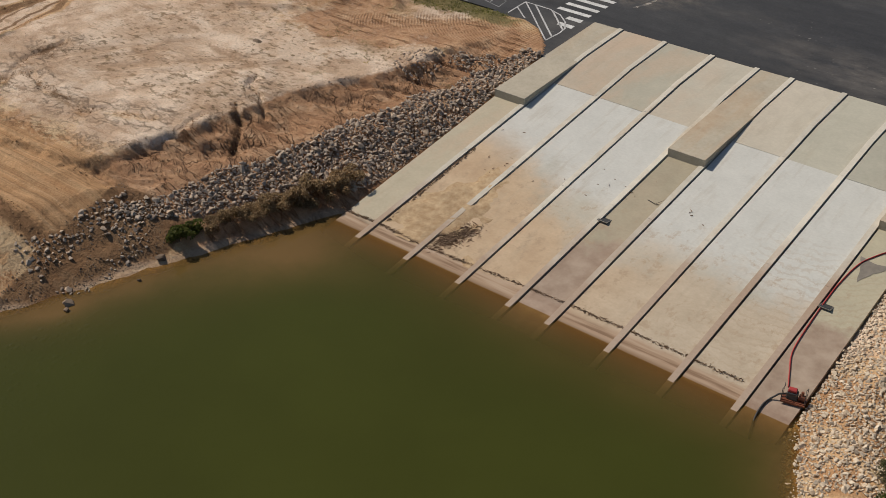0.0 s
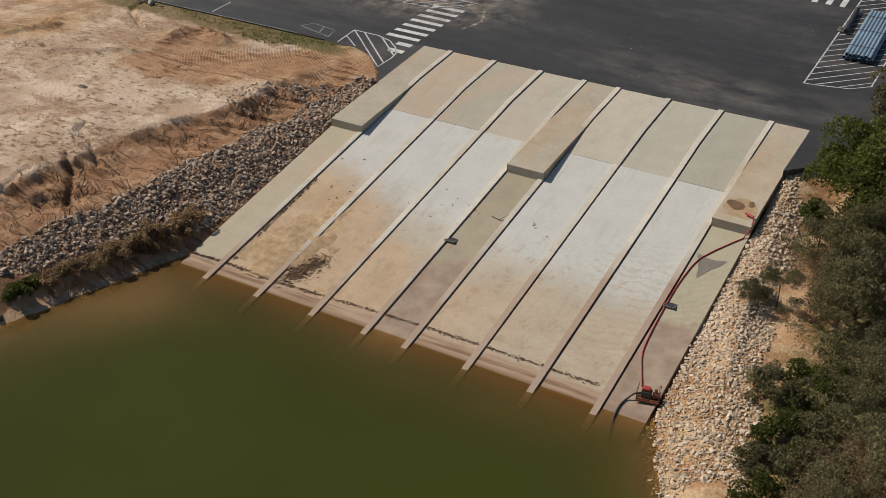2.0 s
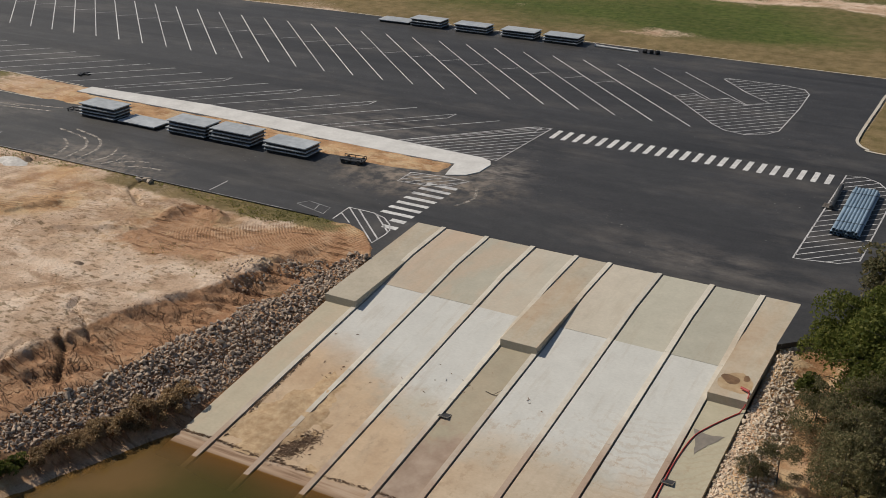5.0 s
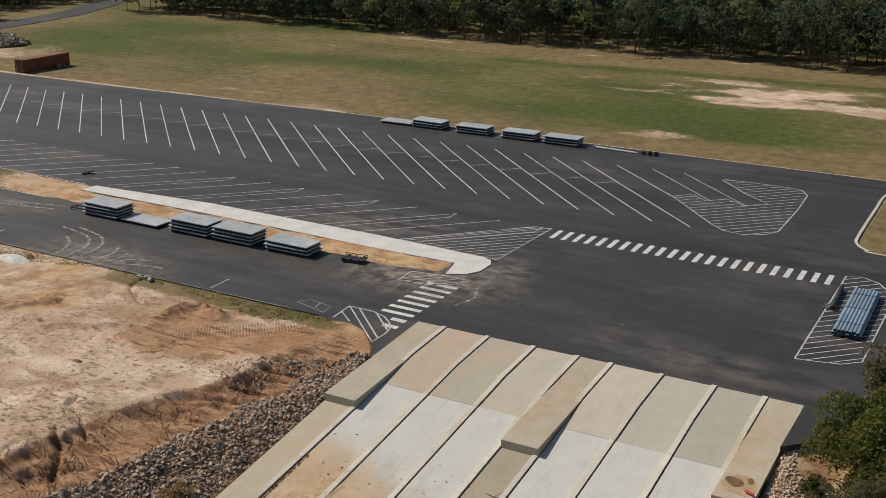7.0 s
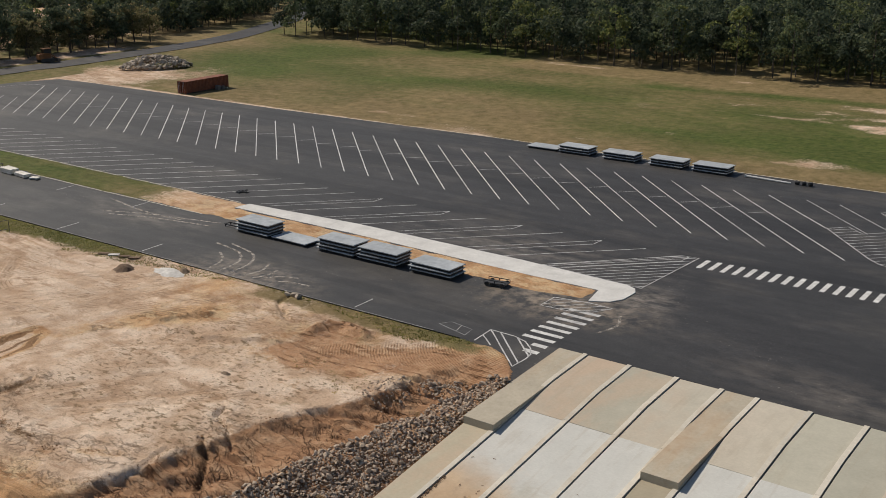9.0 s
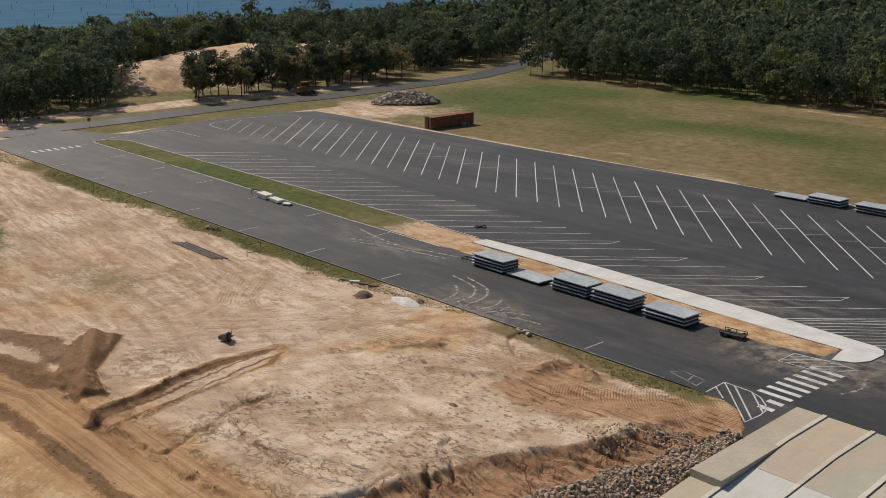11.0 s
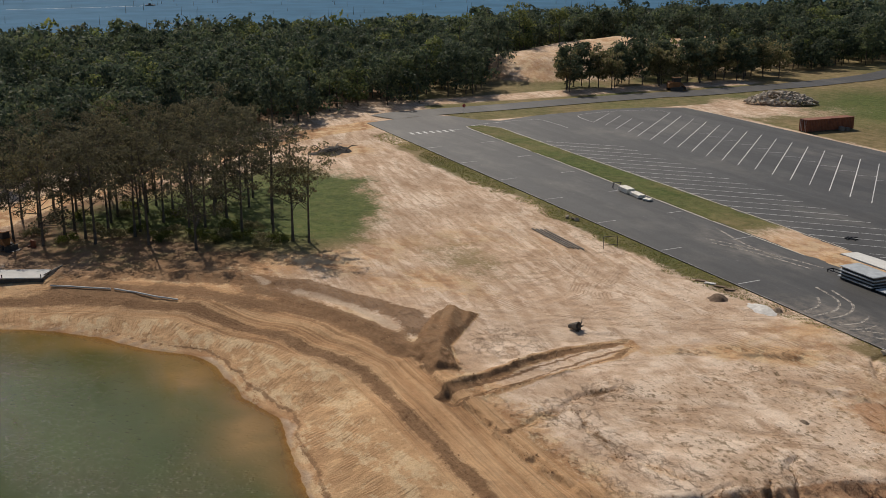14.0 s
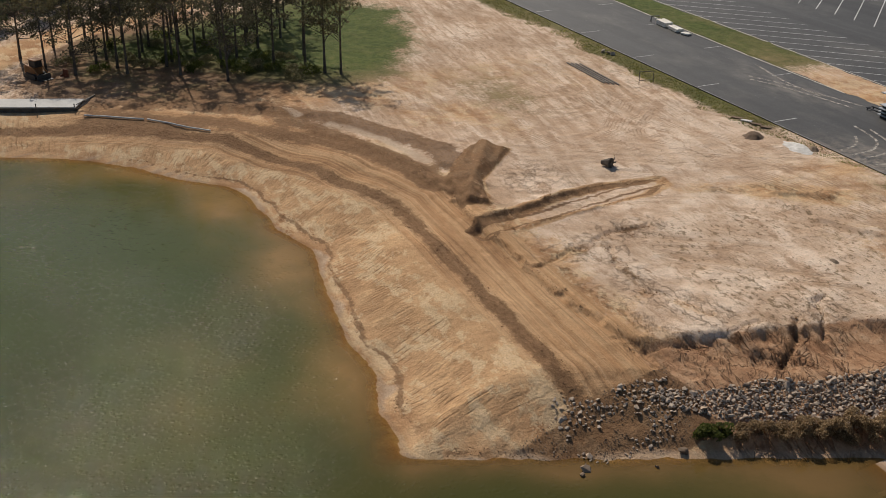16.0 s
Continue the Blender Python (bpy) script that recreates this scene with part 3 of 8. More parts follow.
def asphalt_mat():
    m, n, l, b = material("asphalt", 0.62, 0, 0.5)
    x, y, z = position(m)
    col = ramp_node(m, noise_node(m, 0.25, 4, 0.8), [(0.3, (0.025, 0.0245, 0.0255)), (0.7, (0.046, 0.0455, 0.0445))])
    lanes = ramp_node(m, noise_node(m, 3.2, 4, 0.6, (0.08, 1, 1)), [(0.35, 0.78), (0.65, 1.22)])
    col = blend(m, 1.0, col, lanes, "MULTIPLY")
    dust = ramp_node(m, noise_node(m, 9.0, 6, 0.65, (0.5, 1, 1)), [(0.50, 0.0), (0.72, 0.42)])
    col = blend(m, dust, col, (0.16, 0.145, 0.125))
    near = maths(m, "SUBTRACT", 1.0, maths(m, "DIVIDE", maths(m, "SQRT", maths(m, "ADD", maths(m, "POWER", maths(m, "MULTIPLY", maths(m, "ADD", x, 6.0), 0.55), 2.0), maths(m, "POWER", maths(m, "SUBTRACT", y, 10.5), 2.0))), 7.0), clamp=True)
    spill = maths(m, "MULTIPLY", maths(m, "MULTIPLY", ramp_node(m, noise_node(m, 1.6, 5, 0.7), [(0.42, 0.0), (0.62, 1.0)]), near), 0.9)
    col = blend(m, spill, col, (0.38, 0.31, 0.235))
    tx, ty = maths(m, "MULTIPLY", maths(m, "ADD", x, 39.0), 0.5), maths(m, "ADD", y, 2.5)
    close = maths(m, "SUBTRACT", 1.0, maths(m, "DIVIDE", maths(m, "SQRT", maths(m, "ADD", maths(m, "MULTIPLY", tx, tx), maths(m, "MULTIPLY", ty, ty))), 6.5), clamp=True)
    col = blend(m, maths(m, "MULTIPLY", maths(m, "MULTIPLY", ramp_node(m, noise_node(m, 1.3, 5, 0.7), [(0.4, 0.0), (0.62, 1.0)]), close), 0.7), col, (0.36, 0.30, 0.235))
    for cx, cy, wide, reach, amount, size in ((-1.0, 16.0, 0.9, 6.0, 0.7, 1.3), (26.0, 4.0, 0.3, 5.5, 0.3, 3.5), (-20.0, 24.0, 0.35, 8.0, 0.35, 1.5), (-68.0, 7.5, 0.3, 5.0, 0.35, 2.0)):
        tx, ty = maths(m, "MULTIPLY", maths(m, "SUBTRACT", x, cx), wide), maths(m, "SUBTRACT", y, cy)
        close = maths(m, "SUBTRACT", 1.0, maths(m, "DIVIDE", maths(m, "SQRT", maths(m, "ADD", maths(m, "MULTIPLY", tx, tx), maths(m, "MULTIPLY", ty, ty))), reach), clamp=True)
        col = blend(m, maths(m, "MULTIPLY", maths(m, "MULTIPLY", ramp_node(m, noise_node(m, size, 5, 0.68, (0.5, 1, 1)), [(0.42, 0.0), (0.64, 1.0)]), close), amount), col, (0.37, 0.325, 0.275))
    col = blend(m, 1.0, col, ramp_node(m, noise_node(m, 1.5, 5, 0.7, (0.6, 1, 1)), [(0.32, 0.82), (0.5, 1.0), (0.68, 1.25)]), "MULTIPLY")
    specks = maths(m, "MULTIPLY", ramp_node(m, noise_node(m, 0.33, 2, 0.5), [(0.70, 0.0), (0.74, 0.8)]), ramp_node(m, noise_node(m, 14.0, 4), [(0.48, 0.0), (0.62, 1.0)]))
    col = blend(m, specks, col, (0.32, 0.30, 0.27))
    seam = ramp_node(m, noise_node(m, 6.0, 3, 0.5, (0.03, 1, 1)), [(0.40, 0.7), (0.43, 1.0)])
    col = blend(m, 1.0, col, seam, "MULTIPLY")
    l.new(col, b.inputs["Base Color"])
    bump(m, noise_node(m, 0.12, 3), 0.4, 0.02)
    return m


def concrete_mat(name, tone=(0.47, 0.43, 0.35), aged=True):
    """Broom-finished concrete; on the ramp it is bleached half way down and sandy towards the water."""
    m, n, l, b = material(name, 0.9, 0, 0.25)
    x, y, z = position(m)
    mid, fine = noise_node(m, 2.4, 5, 0.6), noise_node(m, 0.3, 4, 0.7)
    col = ramp_node(m, mid, [(0.3, tuple(c * 0.86 for c in tone)), (0.7, tuple(c * 1.1 for c in tone))])
    col = blend(m, 1.0, col, ramp_node(m, object_random(m), [(0.0, 0.86), (1.0, 1.12)]), "MULTIPLY")
    if aged:
        rust = ramp_node(m, noise_node(m, 3.0, 5, 0.65, (1, 0.3, 1)), [(0.5, 0.0), (0.64, 0.5)])
        col = blend(m, rust, col, (0.46, 0.35, 0.23))
        across = maths(m, "MULTIPLY", maths(m, "SUBTRACT", x, 14.0), 0.06, clamp=True)
        soil = maths(m, "ADD", maths(m, "DIVIDE", maths(m, "SUBTRACT", maths(m, "ADD", -25.0, maths(m, "MULTIPLY", across, 8.0)), y), 7.0), maths(m, "MULTIPLY", maths(m, "SUBTRACT", noise_node(m, 4.0, 4), 0.5), 2.4))
        col = blend(m, maths(m, "MULTIPLY", maths(m, "MULTIPLY", soil, 1.0, clamp=True), 0.8), col, (0.37, 0.25, 0.175))
    col = blend(m, 0.12, col, ramp_node(m, fine, [(0.3, (0.2, 0.18, 0.15)), (0.7, (0.6, 0.57, 0.5))]))
    l.new(col, b.inputs["Base Color"])
    bump(m, fine, 0.3, 0.02)
    return m


def lane_mat(name="lane_concrete", shade=(1.01, 1.02, 1.08), bleach=1.0, sandy=1.0):
    """Ramp concrete: plain head, bleached stretch, then sand and silt down to the water."""
    m, n, l, b = material(name, 0.9, 0, 0.2)
    x, y, z = position(m)
    mid, fine, big = noise_node(m, 1.9, 6, 0.66), noise_node(m, 0.22, 4, 0.7), noise_node(m, 6.5, 5, 0.6)
    down = maths(m, "MULTIPLY", y, -1.0)
    own = object_random(m)

    def fade(v, lo, hi):
        q = n.new("ShaderNodeMapRange")
        q.interpolation_type = "SMOOTHSTEP"
        l.new(v, q.inputs["Value"])
        q.inputs["From Min"].default_value, q.inputs["From Max"].default_value = lo, hi
        return q.outputs["Result"]

    def warped(v, *parts):
        for tex, amount in parts:
            v = maths(m, "ADD", v, maths(m, "MULTIPLY", maths(m, "SUBTRACT", tex, 0.5), amount))
        return v

    # each lane was poured on its own day
    pours = [(0.0, (0.50, 0.46, 0.365)), (3.0, (0.495, 0.45, 0.355)), (3.2, (0.49, 0.42, 0.315)), (7.3, (0.48, 0.405, 0.295)), (7.5, (0.41, 0.385, 0.295)), (11.9, (0.43, 0.405, 0.31)), (12.1, (0.52, 0.485, 0.38)), (16.0, (0.51, 0.47, 0.365)), (19.3, (0.52, 0.47, 0.365)), (23.6, (0.51, 0.465, 0.36)), (23.8, (0.46, 0.44, 0.34)), (28.1, (0.47, 0.445, 0.345)), (28.3, (0.44, 0.425, 0.33)), (35.1, (0.45, 0.42, 0.325))]
    tone = ramp_node(m, maths(m, "DIVIDE", x, 35.1, clamp=True), [(p / 35.1, c) for p, c in pours])
    tone = blend(m, 1.0, tone, ramp_node(m, own, [(0.0, 0.95), (1.0, 1.05)]), "MULTIPLY")
    tone = blend(m, 1.0, tone, shade, "MULTIPLY")
    col = blend(m, 1.0, tone, ramp_node(m, mid, [(0.3, 0.92), (0.7, 1.05)]), "MULTIPLY")
    # faint pink and rust wash on the heads of the first lanes
    wash = maths(m, "MULTIPLY", ramp_node(m, noise_node(m, 3.2, 5, 0.65, (1, 0.5, 1)), [(0.43, 0.0), (0.60, 0.55)]), fade(x, 24.0, 5.0))
    col = blend(m, wash, col, (0.53, 0.40, 0.29))
    # bleached stretch, with an uneven lower edge
    low = maths(m, "ADD", maths(m, "MULTIPLY", x, 0.24), 19.5)
    white = maths(m, "MULTIPLY", fade(warped(maths(m, "SUBTRACT", low, down), (big, 14.0), (mid, 5.0)), -3.0, 2.5), maths(m, "GREATER_THAN", down, 11.0))
    col = blend(m, maths(m, "MULTIPLY", white, bleach * 0.92), col, blend(m, 1.0, ramp_node(m, mid, [(0.3, 0.93), (0.7, 1.03)]), (0.595, 0.60, 0.565), "MULTIPLY"))
    if sandy:
        # sand washed over the lower part, most of it on the first lanes
        reach = maths(m, "ADD", down, maths(m, "ADD", maths(m, "MULTIPLY", fade(x, 19.0, 3.0), 8.0), maths(m, "MULTIPLY", fade(x, 18.0, 21.0), 2.6)))
        silt = fade(warped(reach, (big, 14.0), (mid, 6.0)), 25.5, 30.5)
        grain = ramp_node(m, mid, [(0.3, (0.46, 0.325, 0.205)), (0.7, (0.58, 0.44, 0.295))])
        grain = blend(m, fade(x, 15.0, 27.0), grain, ramp_node(m, mid, [(0.3, (0.45, 0.365, 0.265)), (0.7, (0.55, 0.465, 0.355))]))
        col = blend(m, maths(m, "MULTIPLY", silt, 0.9 * sandy), col, grain)
        dirt = ramp_node(m, noise_node(m, 0.9, 6, 0.75, (1, 0.7, 1)), [(0.55, 0.0), (0.63, 0.6)])
        col = blend(m, maths(m, "MULTIPLY", dirt, fade(down, 17.0, 26.0)), col, (0.40, 0.30, 0.205))
        # arcs of silt left by small waves on the outer lanes
        dx = maths(m, "SUBTRACT", x, 29.0)
        arc = maths(m, "ADD", maths(m, "ADD", down, maths(m, "MULTIPLY", maths(m, "MULTIPLY", dx, dx), 0.07)), maths(m, "MULTIPLY", mid, 2.6))
        arcs = ramp_node(m, maths(m, "SINE", maths(m, "MULTIPLY", arc, 8.5)), [(0.4, 0.0), (0.95, 0.32)])
        arcs = maths(m, "MULTIPLY", maths(m, "MULTIPLY", arcs, maths(m, "MULTIPLY", fade(x, 25.0, 28.5), fade(down, 17.0, 21.0))), ramp_node(m, big, [(0.4, 0.25), (0.56, 1.0)]))
        col = blend(m, arcs, col, (0.40, 0.31, 0.215))
    # long run-off streaks and hairline broom marks
    run = ramp_node(m, noise_node(m, 0.7, 4, 0.65, (1, 0.06, 1)), [(0.54, 0.0), (0.68, 0.22)])
    col = blend(m, run, col, (0.37, 0.31, 0.23))
    broom = noise_node(m, 0.16, 3, 0.6, (0.6, 1, 1))
    col = blend(m, 1.0, col, ramp_node(m, broom, [(0.3, 0.95), (0.7, 1.04)]), "MULTIPLY")
    # band of silt at the waterline, laid in thin shelves
    shelf = noise_node(m, 0.42, 3, 0.6, (0.07, 1, 1))
    damp = fade(warped(down, (mid, 0.9), (shelf, 0.8)), 33.0, 33.5)
    col = blend(m, damp, col, ramp_node(m, shelf, [(0.35, (0.24, 0.155, 0.10)), (0.5, (0.40, 0.285, 0.195)), (0.65, (0.47, 0.36, 0.265))]))
    col = blend(m, fade(warped(down, (shelf, 0.5)), 34.0, 34.7), col, (0.20, 0.125, 0.07))
    l.new(col, b.inputs["Base Color"])
    bump(m, maths(m, "ADD", fine, maths(m, "MULTIPLY", shelf, damp)), 0.3, 0.02)
    return m


def rust_runs(m):
    """Rust and pink silt washed down the outer heads in long streaks."""
    b = m.node_tree.nodes["Principled BSDF"]
    col = b.inputs["Base Color"].links[0].from_socket
    x, y, z = position(m)
    k = ramp_node(m, noise_node(m, 1.6, 5, 0.6, (1, 0.12, 1)), [(0.46, 0.0), (0.62, 0.42)])
    k = maths(m, "MULTIPLY", k, maths(m, "MULTIPLY", maths(m, "SUBTRACT", x, 12.0), 0.3, clamp=True))
    k = maths(m, "MULTIPLY", k, maths(m, "MULTIPLY", maths(m, "SUBTRACT", -2.0, y), 0.3, clamp=True))
    m.node_tree.links.new(blend(m, k, col, ramp_node(m, noise_node(m, 0.9, 4), [(0.35, (0.42, 0.27, 0.155)), (0.65, (0.52, 0.40, 0.28))])), b.inputs["Base Color"])


def walkway_damp(m):
    """Pinkish-brown damp silt over the lower half of the middle walkway."""
    b = m.node_tree.nodes["Principled BSDF"]
    col = b.inputs["Base Color"].links[0].from_socket
    x, y, z = position(m)
    v = maths(m, "ADD", maths(m, "MULTIPLY", y, -0.45), maths(m, "MULTIPLY", noise_node(m, 3.0, 5, 0.65), 5.0))
    k = maths(m, "SUBTRACT", v, 13.6, clamp=True)
    m.node_tree.links.new(blend(m, maths(m, "MULTIPLY", k, 0.85), col, ramp_node(m, noise_node(m, 1.4, 5, 0.65), [(0.35, (0.29, 0.205, 0.155)), (0.65, (0.42, 0.325, 0.255))])), b.inputs["Base Color"])


def water_mat(name, deep, silt_col, ripple=0.035, gloss=0.5):
    m, n, l, b = material(name, 0.07, 0, gloss)
    silt, pale, breeze = mask(m, "silt")
    cloud = noise_node(m, 22.0, 4, 0.55)
    edge = maths(m, "ADD", silt, maths(m, "MULTIPLY", maths(m, "SUBTRACT", noise_node(m, 5.0, 4), 0.5), maths(m, "MULTIPLY", silt, 1.4)), clamp=True)
    deep_near = tuple(c * k for c, k in zip(deep, (0.97, 0.86, 0.78)))
    base = blend(m, ramp_node(m, cloud, [(0.3, 0.0), (0.7, 1.0)]), tuple(c * 0.85 for c in deep), tuple(c * 1.15 for c in deep))
    if name == "pond_water":
        base = blend(m, pale, blend(m, ramp_node(m, cloud, [(0.3, 0.0), (0.7, 1.0)]), tuple(c * 0.85 for c in deep_near), tuple(c * 1.15 for c in deep_near)), base)
    l.new(blend(m, edge, base, blend(m, pale, tuple(c * 0.62 for c in silt_col), silt_col)), b.inputs["Base Color"])
    b.inputs["IOR"].default_value = 1.33
    # low swell, and small scattered wavelets, few of them steep
    geo, vor, sep = n.new("ShaderNodeNewGeometry"), n.new("ShaderNodeTexVoronoi"), n.new("ShaderNodeSeparateColor")
    l.new(geo.outputs["Position"], vor.inputs["Vector"])
    vor.inputs["Scale"].default_value = 2.0
    l.new(vor.outputs["Color"], sep.inputs["Color"])
    hump = maths(m, "SUBTRACT", 1.0, maths(m, "POWER", maths(m, "DIVIDE", vor.outputs["Distance"], 0.42), 2.0), clamp=True)
    gust = ramp_node(m, noise_node(m, 13.0, 4, 0.6), [(0.35, 0.55), (0.65, 1.15)])
    lift = maths(m, "MULTIPLY", maths(m, "MULTIPLY", hump, maths(m, "POWER", sep.outputs["Red"], 0.9)), maths(m, "MULTIPLY", gust, breeze))
    swell = maths(m, "ADD", noise_node(m, 1.1, 4, 0.6), maths(m, "MULTIPLY", noise_node(m, 0.35, 3, 0.6), 0.5))
    small, pick = n.new("ShaderNodeTexVoronoi"), n.new("ShaderNodeSeparateColor")
    l.new(geo.outputs["Position"], small.inputs["Vector"])
    small.inputs["Scale"].default_value = 4.6
    l.new(small.outputs["Color"], pick.inputs["Color"])
    tiny = maths(m, "SUBTRACT", 1.0, maths(m, "POWER", maths(m, "DIVIDE", small.outputs["Distance"], 0.42), 2.0), clamp=True)
    tiny = maths(m, "MULTIPLY", maths(m, "MULTIPLY", tiny, maths(m, "POWER", pick.outputs["Green"], 5.0)), breeze)
    lift = maths(m, "ADD", lift, maths(m, "MULTIPLY", tiny, 0.75))
    bump(m, maths(m, "ADD", maths(m, "MULTIPLY", swell, ripple * 0.3), maths(m, "MULTIPLY", lift, ripple * 0.9)), 1.0, 1.0)
    shallow, _, _ = mask(m, "shallow")
    mix, clear = n.new("ShaderNodeMixShader"), n.new("ShaderNodeBsdfTransparent")
    clear.inputs["Color"].default_value = (0.86, 0.74, 0.50, 1)
    l.new(shallow, mix.inputs["Fac"])
    l.new(b.outputs["BSDF"], mix.inputs[1])
    l.new(clear.outputs["BSDF"], mix.inputs[2])
    l.new(mix.outputs["Shader"], n["Material Output"].inputs["Surface"])
    return m


def stone_mat(name, dark, light, warm):
    m, n, l, b = material(name, 0.9, 0, 0.25)
    col = ramp_node(m, island_random(m), [(0.0, dark), (0.45, light), (0.8, warm), (1.0, light)])
    col = blend(m, 1.0, col, ramp_node(m, noise_node(m, 0.35, 4, 0.7), [(0.3, 0.7), (0.7, 1.15)]), "MULTIPLY")
    l.new(col, b.inputs["Base Color"])
    return m


M_GROUND, M_ASPHALT, M_LANE = ground_mat(), asphalt_mat(), lane_mat()
M_LANE_GREY = lane_mat("walkway_concrete", (0.80, 0.78, 0.74), 0.0, 0.01)
walkway_damp(M_LANE_GREY)
M_LANE_TAN = lane_mat("side_walkway_concrete", (1.0, 0.98, 0.93), 0.0, 0.0)
M_LANE_SIDE = lane_mat("outer_walkway_concrete", (1.0, 0.98, 0.93), 0.0, 0.01)
walkway_damp(M_LANE_SIDE)
M_CURB = concrete_mat("curb_concrete", (0.64, 0.60, 0.51))
M_WALK = concrete_mat("sidewalk_concrete", (0.60, 0.60, 0.58), False)
M_SLAB = concrete_mat("abutment_concrete", (0.48, 0.43, 0.335))
rust_runs(M_SLAB)
M_POND = water_mat("pond_water", (0.049, 0.062, 0.012), (0.25, 0.155, 0.055), 0.036, 0.22)
M_LAKE = water_mat("lake_water", (0.062, 0.145, 0.235), (0.062, 0.145, 0.235), 0.05, 0.02)
M_LAKE.node_tree.nodes["Principled BSDF"].inputs["Roughness"].default_value = 0.7
M_PAINT = plain_mat("road_paint", (0.50, 0.50, 0.49), (0.74, 0.74, 0.72), 0.5, 0.7)
M_LINE = plain_mat("worn_paint", (0.36, 0.36, 0.36), (0.66, 0.66, 0.65), 0.8, 0.75)
M_FAINT = plain_mat("faded_paint", (0.12, 0.12, 0.12), (0.38, 0.38, 0.38), 1.2, 0.8)
M_STONE = stone_mat("riprap_stone", (0.20, 0.15, 0.115), (0.50, 0.41, 0.325), (0.55, 0.42, 0.305))
M_STONE_PALE = stone_mat("pale_stone", (0.42, 0.33, 0.24), (0.68, 0.58, 0.45), (0.66, 0.52, 0.37))
M_STONE_GREY = stone_mat("grey_stone", (0.22, 0.18, 0.14), (0.42, 0.36, 0.29), (0.52, 0.46, 0.38))
M_BARK = plain_mat("bark", (0.055, 0.045, 0.035), (0.13, 0.11, 0.09), 0.5, 0.95)
M_LEAF = leaf_mat("oak_leaves", (0.05, 0.073, 0.049), (0.094, 0.122, 0.077), (0.145, 0.157, 0.083), 0.46)
M_LEAF_DULL = leaf_mat("dull_leaves", (0.085, 0.083, 0.05), (0.14, 0.13, 0.078), (0.20, 0.165, 0.10), 0.5)
M_LEAF_GREY = leaf_mat("scrub_leaves", (0.13, 0.13, 0.062), (0.225, 0.21, 0.105), (0.33, 0.265, 0.15), 0.5)
M_LEAF_BRIGHT = leaf_mat("cedar_leaves", (0.07, 0.09, 0.02), (0.13, 0.15, 0.034), (0.19, 0.19, 0.052), 0.5)
M_LEAF_DRY = leaf_mat("dry_brush", (0.24, 0.165, 0.09), (0.42, 0.30, 0.175), (0.58, 0.44, 0.27), 0.7)
M_STEEL = plain_mat("galvanised_steel", (0.48, 0.49, 0.50), (0.70, 0.71, 0.72), 1.0, 0.5, 0.25)
M_DECK = plain_mat("dock_deck", (0.34, 0.37, 0.39), (0.50, 0.53, 0.55), 0.8, 0.5)
M_DUST = plain_mat("tyre_dust", (0.34, 0.31, 0.27), (0.56, 0.51, 0.45), 0.7, 0.9)
_n, _l = M_DUST.node_tree.nodes, M_DUST.node_tree.links
_mix, _clear = _n.new("ShaderNodeMixShader"), _n.new("ShaderNodeBsdfTransparent")
_l.new(ramp_node(M_DUST, noise_node(M_DUST, 0.8, 5, 0.72), [(0.38, 0.05), (0.60, 0.85)]), _mix.inputs["Fac"])
_l.new(_clear.outputs["BSDF"], _mix.inputs[1])
_l.new(_n["Principled BSDF"].outputs["BSDF"], _mix.inputs[2])
_l.new(_mix.outputs["Shader"], _n["Material Output"].inputs["Surface"])
M_TWIG = plain_mat("drift_twigs", (0.16, 0.10, 0.06), (0.30, 0.20, 0.125), 0.3, 0.9)
M_RUSTY = plain_mat("rusty_wash", (0.36, 0.24, 0.12), (0.50, 0.38, 0.24), 0.8, 0.7)
M_STAIN = plain_mat("rusty_puddle", (0.14, 0.08, 0.04), (0.28, 0.17, 0.085), 0.5, 0.35)
M_DAMP = plain_mat("damp_concrete", (0.20, 0.18, 0.15), (0.27, 0.24, 0.20), 0.5, 0.6)
M_BLACK = plain_mat("black_plastic", (0.012, 0.012, 0.013), (0.03, 0.03, 0.03), 0.4, 0.5)
M_RUST = plain_mat("rusty_orange_steel", (0.15, 0.045, 0.022), (0.26, 0.085, 0.038), 0.7, 0.75)
M_RED = plain_mat("red_hose", (0.34, 0.028, 0.028), (0.46, 0.05, 0.045), 0.5, 0.6)
M_BLUE = plain_mat("pale_blue_plastic", (0.20, 0.29, 0.38), (0.30, 0.40, 0.49), 0.8, 0.35)
M_WOOD = plain_mat("cut_lumber", (0.62, 0.58, 0.50), (0.84, 0.81, 0.75), 0.5, 0.8)
M_GREYWOOD = plain_mat("grey_timber", (0.14, 0.12, 0.10), (0.26, 0.23, 0.20), 0.6, 0.85)
M_YELLOW = plain_mat("weathered_orange_paint", (0.22, 0.085, 0.025), (0.40, 0.17, 0.05), 0.8, 0.6)
M_DARKMETAL = plain_mat("dark_metal", (0.04, 0.04, 0.04), (0.10, 0.095, 0.09), 0.5, 0.5, 0.4)


# ---- mesh helpers ----
def mesh_np(name, verts, faces, material=None, smooth=False):
    """A mesh from arrays; faces all have the same number of corners."""
    verts, faces = np.asarray(verts, np.float32), np.asarray(faces, np.int32)
    me = bpy.data.meshes.new(name)
    me.vertices.add(len(verts))
    me.vertices.foreach_set("co", verts.ravel())
    k = faces.shape[1]
    me.loops.add(faces.size)
    me.loops.foreach_set("vertex_index", faces.ravel())
    me.polygons.add(len(faces))
    me.polygons.foreach_set("loop_start", np.arange(0, faces.size, k, dtype=np.int32))
    me.polygons.foreach_set("use_smooth", np.full(len(faces), smooth))
    me.update(calc_edges=True)
    if material:
        me.materials.append(material)
    return me


